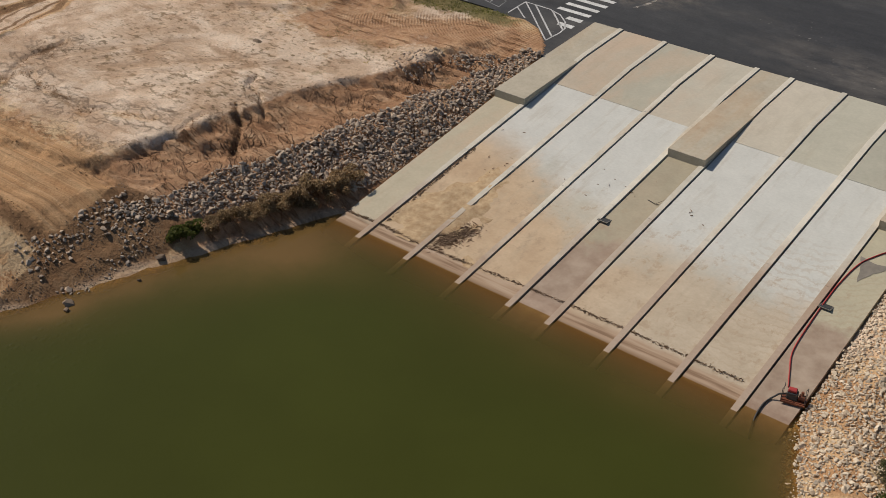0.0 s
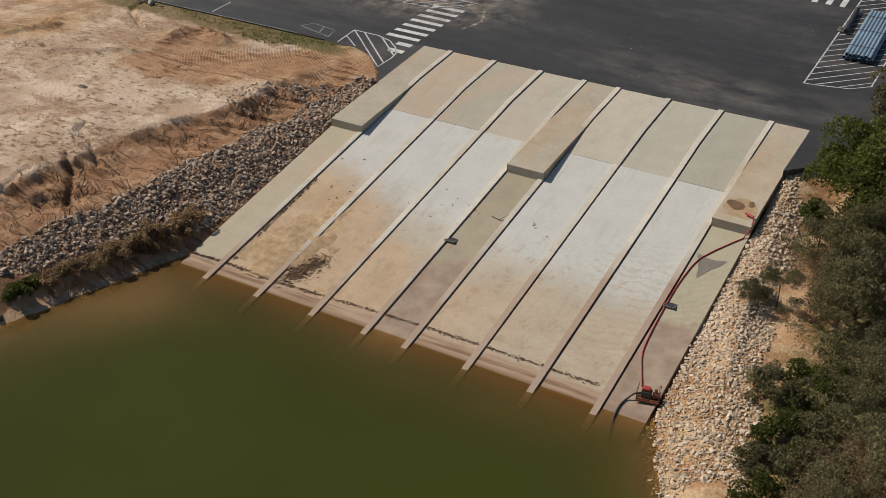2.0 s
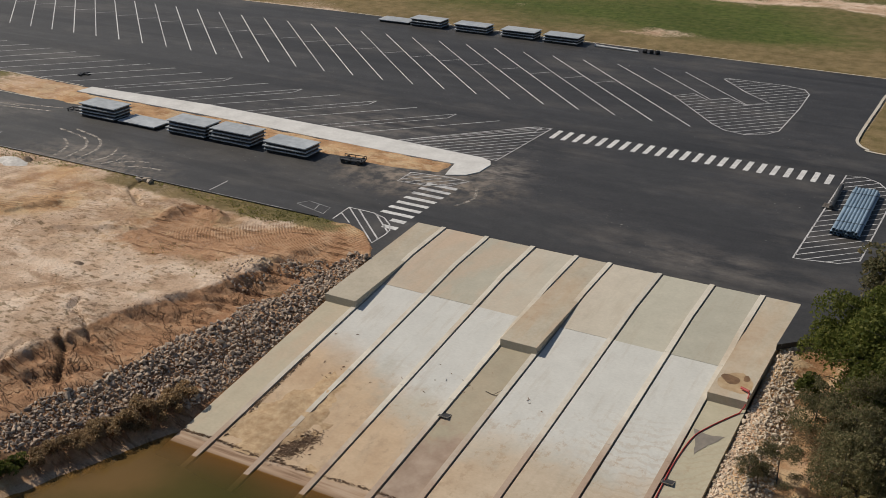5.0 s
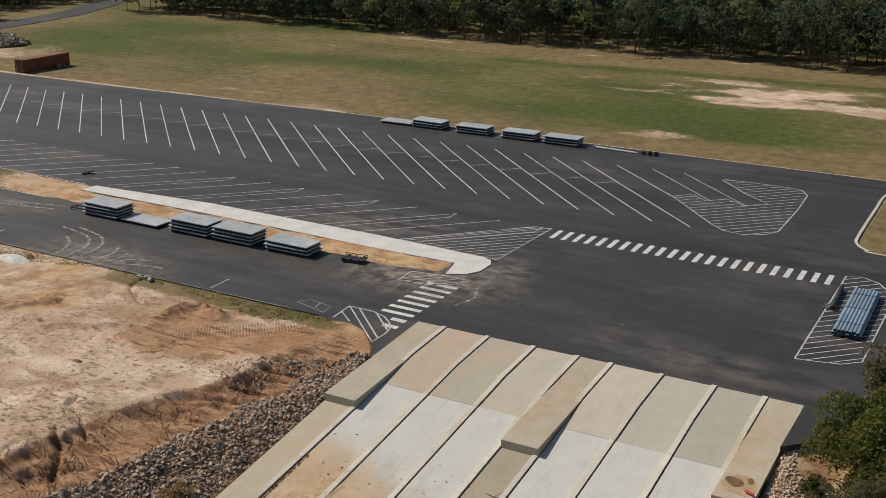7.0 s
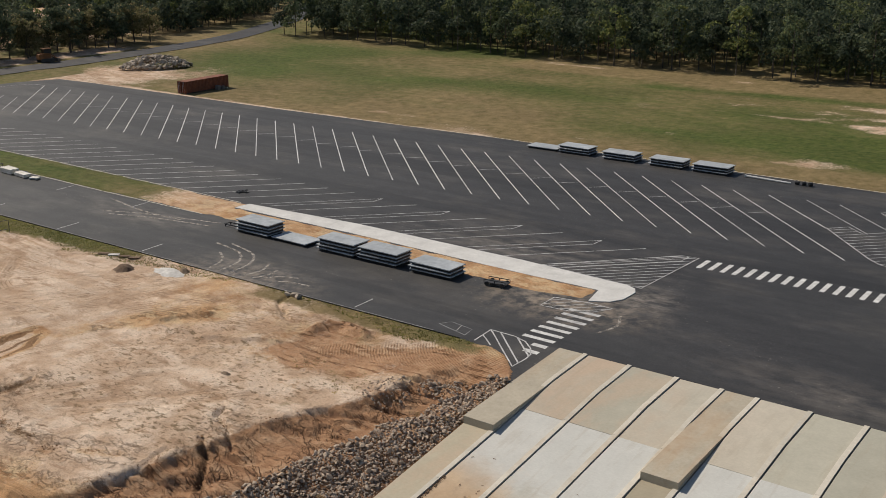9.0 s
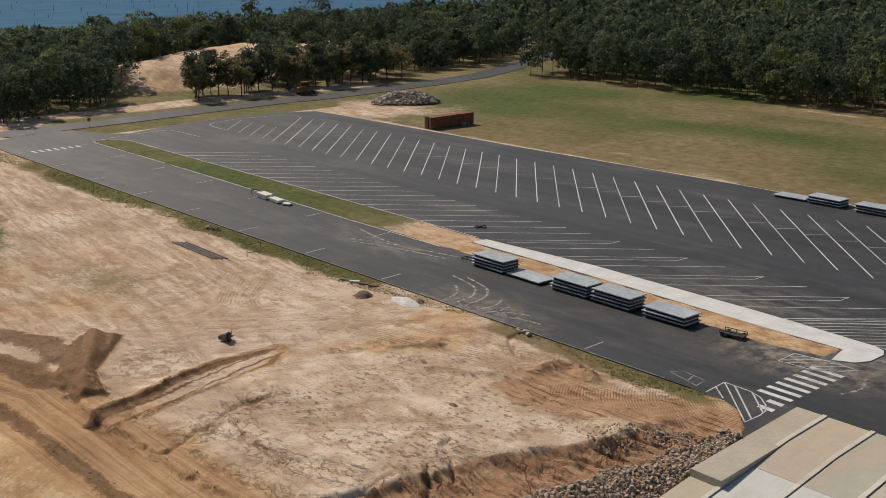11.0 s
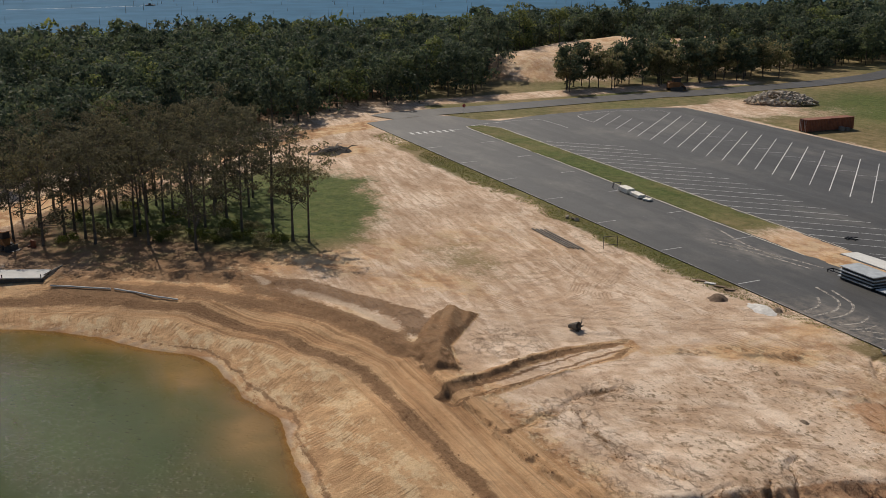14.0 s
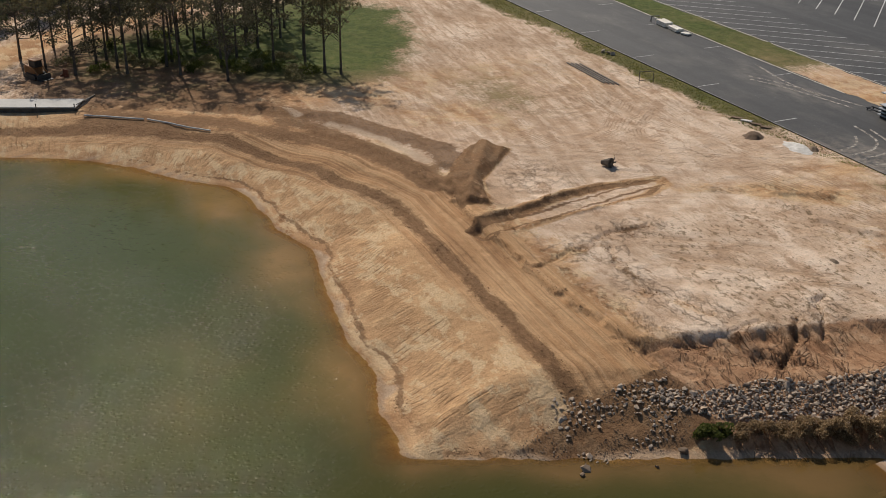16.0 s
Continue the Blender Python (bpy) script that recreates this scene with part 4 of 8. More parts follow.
def grid_mesh(name, xs, ys, zfun, material):
    X, Y = np.meshgrid(xs, ys)
    Z = zfun(X, Y)
    nx, ny = len(xs), len(ys)
    i = (np.arange(ny - 1)[:, None] * nx + np.arange(nx - 1)[None, :]).ravel()
    me = mesh_np(name, np.stack([X.ravel(), Y.ravel(), Z.ravel()], 1), np.stack([i, i + 1, i + nx + 1, i + nx], 1), material, True)
    return me, X.ravel(), Y.ravel(), Z.ravel()


def paint_mask(me, name, r, g=None, b=None):
    a = me.color_attributes.new(name, "FLOAT_COLOR", "POINT")
    n = len(r)
    c = np.zeros((n, 4), np.float32)
    c[:, 0], c[:, 3] = r, 1
    if g is not None:
        c[:, 1] = g
    if b is not None:
        c[:, 2] = b
    a.data.foreach_set("color", c.ravel())


def box(bm, x0, x1, y0, y1, z0, z1, m=None, bevel=0.0):
    made = bmesh.ops.create_cube(bm, size=1.0, matrix=Matrix.Translation(((x0 + x1) / 2, (y0 + y1) / 2, (z0 + z1) / 2)) @ Matrix.Diagonal((x1 - x0, y1 - y0, z1 - z0, 1)))
    if bevel:
        edges = {e for v in made["verts"] for e in v.link_edges}
        made = bmesh.ops.bevel(bm, geom=list(edges), offset=bevel, segments=1, affect="EDGES")
    if m is not None:
        bmesh.ops.transform(bm, matrix=m, verts=list({v for v in made["verts"]}))
    return made["verts"]


def prism(bm, outline, z0, z1):
    """A flat outline (counter-clockwise) with thickness; z1 may be a function of x, y."""
    high = z1 if callable(z1) else (lambda x, y: z1)
    top = [bm.verts.new((x, y, high(x, y))) for x, y in outline]
    low = [bm.verts.new((x, y, z0 if z0 is not None else high(x, y) - 0.3)) for x, y in outline]
    bm.faces.new(top)
    bm.faces.new(low[::-1])
    for k in range(len(top)):
        j = (k + 1) % len(top)
        bm.faces.new((top[j], top[k], low[k], low[j]))


def tube(bm, pts, radii, sides=6):
    rings = []
    pts = [Vector(p) for p in pts]
    for k, p in enumerate(pts):
        way = (pts[min(k + 1, len(pts) - 1)] - pts[max(k - 1, 0)]).normalized()
        q = way.to_track_quat("Z", "Y")
        r = radii[k] if hasattr(radii, "__len__") else radii
        rings.append([bm.verts.new(p + q @ Vector((math.cos(a) * r, math.sin(a) * r, 0))) for a in (2 * math.pi * s / sides for s in range(sides))])
    for lo, hi in zip(rings, rings[1:]):
        for s in range(sides):
            bm.faces.new((lo[s], lo[(s + 1) % sides], hi[(s + 1) % sides], hi[s]))
    bm.faces.new(rings[0][::-1])
    bm.faces.new(rings[-1])


def bm_mesh(name, bm, material, smooth=False):
    bmesh.ops.recalc_face_normals(bm, faces=bm.faces)
    me = bpy.data.meshes.new(name)
    bm.to_mesh(me)
    bm.free()
    me.materials.append(material)
    if smooth:
        for p in me.polygons:
            p.use_smooth = True
    return me


def part(name, bm, material, parent=None, label="", smooth=False):
    me = bm if isinstance(bm, bpy.types.Mesh) else bm_mesh(name, bm, material, smooth)
    ob = new(name, me)
    ob.parent = parent
    return tagged(ob, label) if label else ob


def thing(name, label, category, m=None, group="", kind=""):
    ob = new(name)
    ob.empty_display_size = 0.3
    if m is not None:
        ob.matrix_world = m
    return tagged(ob, label, category, group, kind)


def height(x, y):
    return float(terrain(np.array([x]), np.array([y]))[0])


# ---- ground ----
def spread(lo, hi, fine, out_lo, out_hi, grow=1.16, most=60.0):
    """Coordinates that are fine between lo and hi and grow coarser beyond."""
    mid = list(np.arange(lo, hi, fine))
    a, s = [mid[0]], fine
    while a[-1] > out_lo:
        s = min(s * grow, most)
        a.append(a[-1] - s)
    b, s = [mid[-1]], fine
    while b[-1] < out_hi:
        s = min(s * grow, most)
        b.append(b[-1] + s)
    return np.array(a[:0:-1] + mid + b[1:])


PATH = [(-112, -98), (-124, -89), (-134, -80.5), (-140, -74), (-148, -63), (-155.5, -53), (-166.5, -40), (-174, -29), (-180, -17), (-184, -3)]
FRONT_Y, FRONT_X = [-140, -100, -86, -73, -66, -47, -22, -10, 0, 30, 60, 160], [-140, -140, -144, -154, -161, -169, -186, -193, -203, -212, -226, -222]
HILL = [(-247, 78), (-262, 108), (-252, 135)]


def build_ground():
    far_left, far_right = spread(-230, -200, 1.0, -3500, -199, 1.25, 400), spread(46, 50, 1.0, 45, 2500, 1.15, 300)
    xs = np.concatenate([far_left[far_left < -220], np.arange(-220, -94, 0.9), np.arange(-94, -66, 0.3), np.arange(-66, 0.1, 0.205), [0.3, 0.6], np.arange(1.2, 34.8, 1.2), np.arange(34.8, 46, 0.3), far_right[far_right > 46]])
    low, high = spread(-66, -60, 0.5, -2500, -59, 1.15, 300), spread(176, 180, 1.5, 170, 4000, 1.2, 300)
    ys = np.concatenate([low[low < -66], np.arange(-66, -47, 0.28), np.arange(-47, -3, 0.165), np.arange(-2.9, 10, 1.0), np.arange(10, 74, 3.0), np.arange(74, 176, 1.1), high[high > 176]])
    me, X, Y, Z = grid_mesh("ground", xs, ys, terrain, M_GROUND)
    d = shore_distance(X, Y)
    n1, n2 = fbm(X, Y, 14, 101), fbm(X, Y, 40, 111)
    field = np.maximum(step(74.6, 75.6, Y), step(-181, -184, X) * step(14, 20, Y))
    strip = step(-8.6, -5.0, Y + (n1 - 0.5) * 6) * step(-2, -3, Y) * step(-2, -9, X) * step(-170, -150, X) * (0.35 + 0.9 * fbm(X, Y, 9, 147)) * np.maximum(step(-50, -58, X), step(-37, -33, X) * step(-7.0, -5.2, Y))
    field = np.maximum(field, step(30.2, 31.0, X) * step(41.5, 43, Y) * step(90, 80, X))
    lawn = [(-150, -34), (-142, -26), (-131, -23), (-108, -29), (-95, -36), (-93, -44), (-100, -50), (-112, -56), (-122, -66), (-132, -60), (-140, -47)]
    near, _ = line_dist(X, Y, lawn, True)
    patch = (0.5 + 0.9 * fbm(X, Y, 7, 146)) * step(-9, 8, np.where(within(X, Y, lawn), near, -near) + (n1 - 0.5) * 6) + 0.55 * np.exp(-((X + 80) / 15) ** 2 - ((Y + 27) / 7) ** 2)
    copse = np.clip(1.9 * np.exp(-((X + 118) / 23) ** 2 - ((Y + 60) / 20) ** 2), 0, 1) * (0.6 + 0.8 * fbm(X, Y, 6, 153))
    bank = step(38.5, 43, X + (n1 - 0.5) * 6) * step(2, -3, Y) * (0.25 + 0.6 * n2)
    sparse = step(0.56, 0.75, fbm(X, Y, 8, 131)) * 0.35 * step(-3, -8, Y) * step(-60, -20, X) * step(-35, -25, Y)
    wisp = 0.6 * fbm(X * 0.5, Y * 1.3, 4.5, 142, 5) + 0.4 * fbm(X, Y, 26, 155, 2)
    bare = step(-46, -22, X) * step(60, 30, X) * step(112, 120, Y + (n1 - 0.5) * 10) * step(146, 140, Y) * (0.30 + 0.30 * step(0.38, 0.60, wisp))
    bare = bare + 0.42 * step(0.48, 0.66, wisp) * step(-78, -62, X) * step(40, 0, X) * step(84, 104, Y) * step(142, 136, Y)
    bare = bare + 0.42 * step(0.46, 0.62, wisp) * step(-2, -8, X) * step(-175, -150, X) * step(100, 84, Y) + 0.4 * step(0.45, 0.62, wisp) * step(147, 151, Y) * step(166, 160, Y)
    for cx, cy, rx, ry in ((-5, 87, 7, 3), (-15, 163, 5, 4), (-87, 158, 9, 2.5), (-47, 157, 5, 1.5)):
        bare = bare + 0.62 * np.exp(-((X - cx) / rx) ** 2 - ((Y - cy) / ry) ** 2)
    bare = bare + np.exp(-((X + 172) / 17) ** 2 - ((Y - 84) / 17) ** 2) * 1.3
    bare = bare + step(0.58, 0.78, fbm(X * 0.6, Y * 1.3, 18, 141)) * 0.3 + step(40, 20, line_dist(X, Y, [(-255, 78), (-268, 105), (-262, 135)])[0]) * 1.3
    bare = bare + step(8, 3, np.abs(X + 210)) * step(130, 110, Y) * step(0, 25, Y) * 0.9
    front = np.interp(Y, FRONT_Y, FRONT_X)
    woods = np.maximum(step(158, 170, Y), step(2, -4, X - front) * step(40, 20, X - front + 40) * (line_dist(X, Y, HILL)[0] > 22))
    path = step(5.5, 3.5, line_dist(X, Y, PATH)[0])
    verge = step(-178, -181, X) * step(-191.5, -188, X) * step(17, 22, Y) * step(90, 78, Y)
    patch = patch + 0.5 * np.exp(-((X + 13) / 2.6) ** 2 - ((Y + 16) / 1.3) ** 2)
    grass = np.clip((field * (1.1 - bare) + verge + strip + patch + copse * 0.42 + bank + sparse) * (1 - path), 0, 1)
    side = X - np.interp(-Y, SCARP_Y, SCARP_X)
    haul, _ = line_dist(X, Y, HAUL_BERM)
    clay = np.clip(step(-0.5, 2.0, side) * step(-47, -40, Y) * step(2, -3, X) + step(13, 5, haul) * 0.9 + step(-14, -6, X) * step(-16, -10, Y) * step(-2, -4, Y) * 0.9 + step(0.5, 0.75, n2) * 0.12 + step(9, 3, d) * 0.7, 0, 1)
    clay = np.clip(clay + 0.25 * step(4.5, 1.0, line_dist(X, Y, HAUL_PATH)[0])  + 0.3 * step(1.2, 0.4, line_dist(X, Y, GULLY_LOW)[0]) + 0.3 * step(1.2, 0.5, line_dist(X, Y, GULLY)[0]) + 0.9 * path + 0.12 * step(0.42, 0.62, fbm(X, Y, 6, 149)) * step(-42, -32, X) * step(-5, -8, Y) + 0.45 * step(-58, -76, X) * step(-104, -92, X) * step(-48, -40, Y) * fbm(X, Y, 9, 148) * 1.6 + 0.8 * step(-76, -90, X) * step(-104, -98, X) * step(-38, -45, Y) * step(-72, -62, Y) + 0.6 * step(35, 36.5, X) * step(-4, -8, Y) + 0.8 * np.exp(-((X + 158) / 7) ** 2 - ((Y + 19) / 9) ** 2) + 0.5 * step(3.5, 0.5, line_dist(X, Y, [(-42, -24), (-40.5, -20), (-34, -12.5)])[0]), 0, 1)
    clay = np.clip(clay + (0.15 + 0.5 * fbm(X, Y, 7, 152)) * step(-24, -12, Y) * step(-3, -5, Y) * step(-47, -38, X) * step(-12, -16, X), 0, 1)
    clay = clay * (1 - field) + 0.85 * step(42, 25, line_dist(X, Y, HILL)[0]) * n1 * step(-215, -222, X)
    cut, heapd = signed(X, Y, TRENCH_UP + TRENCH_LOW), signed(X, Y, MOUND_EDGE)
    # trench walls and gullies: dark soil, with the shade of their sides coloured in
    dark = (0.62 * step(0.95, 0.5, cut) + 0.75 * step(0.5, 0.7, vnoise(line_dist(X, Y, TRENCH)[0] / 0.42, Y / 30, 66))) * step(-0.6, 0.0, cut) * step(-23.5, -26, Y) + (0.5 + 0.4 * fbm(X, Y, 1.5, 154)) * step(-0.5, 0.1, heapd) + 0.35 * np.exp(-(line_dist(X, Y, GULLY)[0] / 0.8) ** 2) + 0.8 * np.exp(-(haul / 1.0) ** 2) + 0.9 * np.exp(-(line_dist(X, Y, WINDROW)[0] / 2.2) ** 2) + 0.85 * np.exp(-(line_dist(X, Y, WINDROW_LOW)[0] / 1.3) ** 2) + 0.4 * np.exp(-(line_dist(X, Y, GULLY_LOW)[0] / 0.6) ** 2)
    # woods and copse floors: dark litter plus tree shade, both put in as colour
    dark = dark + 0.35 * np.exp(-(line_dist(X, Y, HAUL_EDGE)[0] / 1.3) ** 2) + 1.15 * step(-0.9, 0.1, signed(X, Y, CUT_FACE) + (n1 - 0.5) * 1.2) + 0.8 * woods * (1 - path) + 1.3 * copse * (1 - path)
    dark = dark + 0.3 * step(-0.6, 0.4, X - np.interp(-Y, [9, 16, 27, 37, 45], [-2.4, -4.4, -5.9, -8.3, -10.8])) * step(0.2, -0.3, X) * step(-47, -44, Y) * step(-7, -10, Y) * step(0.4, 1.0, d)
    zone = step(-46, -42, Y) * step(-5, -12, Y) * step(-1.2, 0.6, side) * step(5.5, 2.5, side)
    # darker along the flutes' bottoms, as shade in the slope's creases
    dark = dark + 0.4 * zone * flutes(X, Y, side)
    # the pit's shade and the shore's undercut shadow line are drawn as colour
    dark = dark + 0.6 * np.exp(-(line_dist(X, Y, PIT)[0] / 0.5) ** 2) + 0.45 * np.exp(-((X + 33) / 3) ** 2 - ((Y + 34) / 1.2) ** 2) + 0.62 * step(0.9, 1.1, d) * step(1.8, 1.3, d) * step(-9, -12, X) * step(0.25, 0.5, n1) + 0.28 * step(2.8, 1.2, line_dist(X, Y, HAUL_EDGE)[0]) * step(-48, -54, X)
    dry = 0.5 + 2.4 * (fbm(X * 0.6, Y, 24, 151) - 0.46) + step(98, 80, Y) * 0.35 * step(75, 77, Y) + 0.25 * step(0, -3, Y) + 0.6 * step(146, 150, Y) * step(175, 168, Y) * step(-110, -95, X)
    dry = dry - 0.55 * np.exp(-((X + 86) / 16) ** 2 - ((Y - 124) / 9) ** 2) - 0.5 * np.exp(-((X - 8) / 12) ** 2 - ((Y - 93) / 5) ** 2) - 0.7 * np.exp(-((Y - 144.5 - 0.06 * X) / 3) ** 2) * step(-70, -60, X) - 0.3 * np.exp(-((X + 115) / 22) ** 2 - ((Y - 112) / 14) ** 2)
    dry = np.clip(dry - 0.75 * step(-6, 4, np.where(within(X, Y, lawn), near, -near)), 0, 1)
    wet = step(0.7, 0.2, d) * 0.7
    scrape, road, bank = streaks(X, Y, d)
    q, along = line_dist(X, Y, HAUL_BERM)
    paint_mask(me, "cover_way", along * HAUL_LONG, d, q)
    paint_mask(me, "cover_zone", road, bank)
    rut = ruts(X, Y)
    paint_mask(me, "cover_track", *track_field(X, Y))
    scrape = np.clip(0.5 + (scrape - 0.5) * (1.35 + 0.5 * step(-56, -64, X)), 0, 1)
    clay = np.clip(clay + 1.0 * step(-1.0, -0.2, cut) * (0.25 + 0.75 * step(1.0, 0.5, cut)) + 1.2 * step(-0.6, 0.2, heapd), 0, 1)
    foot = step(-0.5, 0.4, signed(X, Y, FOOT) + (n1 - 0.5) * 0.8)
    clay, dark, grass = np.maximum(clay, foot), dark * (1 - foot), grass * (1 - foot)
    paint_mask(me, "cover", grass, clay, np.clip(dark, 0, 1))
    strips = np.minimum(line_dist(X, Y, [(-76.5, -50.5), (-73.4, -48.5), (-68.9, -46.6), (-63.5, -45.2), (-59.5, -44.5)])[0], line_dist(X, Y, [(-85.5, -53.9), (-81.1, -53.0)])[0])
    fan = np.minimum(line_dist(X, Y, FAN)[0] + 3.0 * line_dist(X, Y, FAN)[1] - 0.6, line_dist(X, Y, RIDGE)[0] + 1.5)
    lip = step(0.75, 0.5, d + (fbm(X, Y, 5, 143) - 0.42) * 2.6) * step(-0.2, 0.2, d) * step(3, -2, X)
    lip = np.maximum(lip, 0.75 * step(1.9, 1.3, d) * step(-0.2, 0.1, d) * step(-10.5, -9, X) * step(1, 0, X) * step(-64, -62, Y))
    lip = np.maximum(lip, step(0.8, 0.3, strips + (fbm(X, Y, 2.5, 150) - 0.5) * 0.5))
    churned = 0.72 * step(-1.2, 0.8, signed(X, Y, CHURNED) + (fbm(X, Y, 3, 153) - 0.5) * 2.4)
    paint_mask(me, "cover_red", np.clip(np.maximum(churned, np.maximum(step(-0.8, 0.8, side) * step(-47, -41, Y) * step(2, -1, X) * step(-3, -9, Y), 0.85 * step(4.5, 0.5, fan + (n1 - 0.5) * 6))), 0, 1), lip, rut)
    edge, _ = line_dist(X, Y, HAUL_EDGE)
    cracks = 0.9 * step(5.0, 1.0, edge) * step(-58, -50, X) + step(3.2, 0.8, line_dist(X, Y, GULLY)[0]) + 0.9 * step(3.0, 0.6, line_dist(X, Y, GULLY_LOW)[0])
    cracks = cracks + 0.8 * np.exp(-((X + 51) / 6) ** 2 - ((Y + 36) / 5) ** 2) + 0.8 * step(3, 0.6, line_dist(X, Y, [(-11, -34.5), (-13.3, -31.5), (-14.2, -28.2)])[0]) + 0.6 * step(2, 0.5, line_dist(X, Y, [(-39.9, -20.6), (-38.5, -16), (-34.3, -12)])[0])
    cracks = cracks + 0.12 * step(0.44, 0.62, fbm(X, Y, 11, 144)) * step(-62, -50, X) * step(-3, -8, Y)
    tufts = step(0.18, 0.42, fbm(X, Y, 12, 145)) * step(-38, -32, X) * step(-11, -14, X) * step(-37, -33, Y) + 0.5 * step(-60, -75, X)
    fq, fa = line_dist(X, Y, FAN)
    tread = step(4.8, 3.2, fq + fa * 2.6 + (n1 - 0.5) * 2) * step(1.0, 0.9, fa)
    paint_mask(me, "cover_marks", np.clip(cracks, 0, 1), np.clip(tufts, 0, 1), np.clip(tread, 0, 1))
    paint_mask(me, "cover_more", wet, dry, scrape)
    return tagged(new("ground", me), "bare sandy building ground, clay banks and dry grass fields", "ground", kind="structure")


def build_water():
    def flat(z):
        return lambda x, y: np.full(np.shape(x), z)
    me, X, Y, Z = grid_mesh("water", spread(-102, 45, 0.8, -110, 160, 1.2), spread(-95, -33, 0.5, -265, -30, 1.1), flat(WATER), M_POND)
    d = -shore_distance(X, Y)
    reach = 0.8 + 0.9 * step(-14, -9, X) + (1.2 + 4.5 * step(-8, -20, X)) * fbm(X, Y, 11, 161, 3) ** 2 * 2
    fans = 0.8 * np.exp(-((X + 46) / 4) ** 2 - ((Y + 64.5) / 3) ** 2) + 0.9 * np.exp(-((X + 63) / 4) ** 2 - ((Y + 67) / 3.5) ** 2) + 0.4 * np.exp(-((X + 26) / 6) ** 2 - ((Y + 64) / 4) ** 2) + 0.85 * np.exp(-((X - 0.5) / 4.5) ** 2 - ((Y + 39.5) / 4) ** 2)
    silt = np.clip(1.1 * np.exp(-np.maximum(d, 0) / reach) ** 1.3 + fans * step(9, 2, d), 0, 1)
    paint_mask(me, "silt", silt, step(-6, -26, X), 0.1 + 0.9 * step(6, -17, X))
    bed = np.where((X > 0) & (X < 35.1) & (Y > -46), ramp_z(Y), terrain(X, Y))
    paint_mask(me, "shallow", 0.85 * np.exp(-np.maximum(WATER - bed, 0) / 0.22))
    tagged(new("water", me), "murky olive-green pond with silty orange shallows", "water", kind="structure")
    me, X, Y, Z = grid_mesh("lake", np.linspace(-3400, -420, 12), np.linspace(-1500, 2500, 12), flat(-6.6), M_LAKE)
    paint_mask(me, "silt", 0 * X)
    paint_mask(me, "shallow", 0 * X)
    tagged(new("lake", me), "wide blue lake beyond the woods", "lake", kind="structure")


build_ground()
build_water()

# ---- parking lot ----
LOT = [(-186, -3.3), (-8.8, -3.3), (-8.8, 0.03), (-0.02, 0.03), (35.12, 0.03), (35.12, -7.7), (37.6, -5.2), (60, -2), (90, 2), (90, 38),
       (35, 41.6), (32.2, 42.6), (30.8, 44.5), (30.4, 48), (30.2, 67), (31.5, 72), (35, 75), (20, 75), (-60, 75.2), (-110, 73.6), (-165, 73.2), (-176, 72.5), (-180, 64), (-181.5, 54), (-180, 36), (-176.5, 24.5), (-179, 21), (-186, 18), (-190.5, 14)]
bm = bmesh.new()
prism(bm, LOT, -0.45, 0.0)
lot = tagged(part("parking_lot", bm, M_ASPHALT), "dark asphalt parking lot with white stall lines", "parking lot", kind="structure")


def apron_mesh():
    X, Y = np.meshgrid(np.linspace(-8.8, -0.02, 45), np.linspace(-8.4, 0.03, 43))
    v = np.stack([X.ravel(), Y.ravel(), apron_z(X, Y).ravel()], 1)
    i = (np.arange(42)[:, None] * 45 + np.arange(44)[None, :]).ravel()
    i = i[signed(v[i, 0] + 0.1, v[i, 1] + 0.1, APRON_EDGE) > -0.45]
    return mesh_np("apron", v, np.stack([i, i + 1, i + 46, i + 45], 1), M_ASPHALT)


part("apron", apron_mesh(), None, lot)


def ribbon(line, wide):
    """Left and right side of a line of plan points."""
    left, right = [], []
    for k, p in enumerate(line):
        a, b = line[max(k - 1, 0)], line[min(k + 1, len(line) - 1)]
        d = Vector((b[0] - a[0], b[1] - a[1])).normalized()
        left.append((p[0] - d.y * wide / 2, p[1] + d.x * wide / 2))
        right.append((p[0] + d.y * wide / 2, p[1] - d.x * wide / 2))
    return left, right


def strip_mesh(name, line, wide, z, material, closed=False):
    left, right = ribbon(line, wide)
    zf = z if callable(z) else (lambda x, y: z)
    verts = [(x, y, zf(x, y)) for x, y in left] + [(x, y, zf(x, y)) for x, y in right]
    n = len(line)
    return mesh_np(name, verts, [(n + k, n + k + 1, k + 1, k) for k in range(n - 1)], material)


def curve(pts, count=40):
    """A smooth line through plan points."""
    out = []
    for k in range(len(pts) - 1):
        p = [Vector(pts[max(min(j, len(pts) - 1), 0)]) for j in (k - 1, k, k + 1, k + 2)]
        for s in range(count // (len(pts) - 1) + 1):
            t = s / (count // (len(pts) - 1) + 1)
            out.append(tuple(0.5 * (2 * p[1] + (p[2] - p[0]) * t + (2 * p[0] - 5 * p[1] + 4 * p[2] - p[3]) * t * t + (3 * p[1] - p[0] - 3 * p[2] + p[3]) * t ** 3)))
    return out + [tuple(pts[-1])]


# far road, beyond the lot
ROAD = curve([(-191.6, 2.5), (-194, 10), (-194.5, 30), (-196.5, 60), (-197, 82), (-197.5, 116), (-202.5, 150), (-218, 188), (-242, 224), (-275, 262)], 60)
part_road = strip_mesh("road", ROAD, 8.6, lambda x, y: height(x, y) + 0.12, M_ASPHALT)
tagged(new("road", part_road), "grey two-lane asphalt access road", "road", kind="structure")

LINE_Z = 0.012


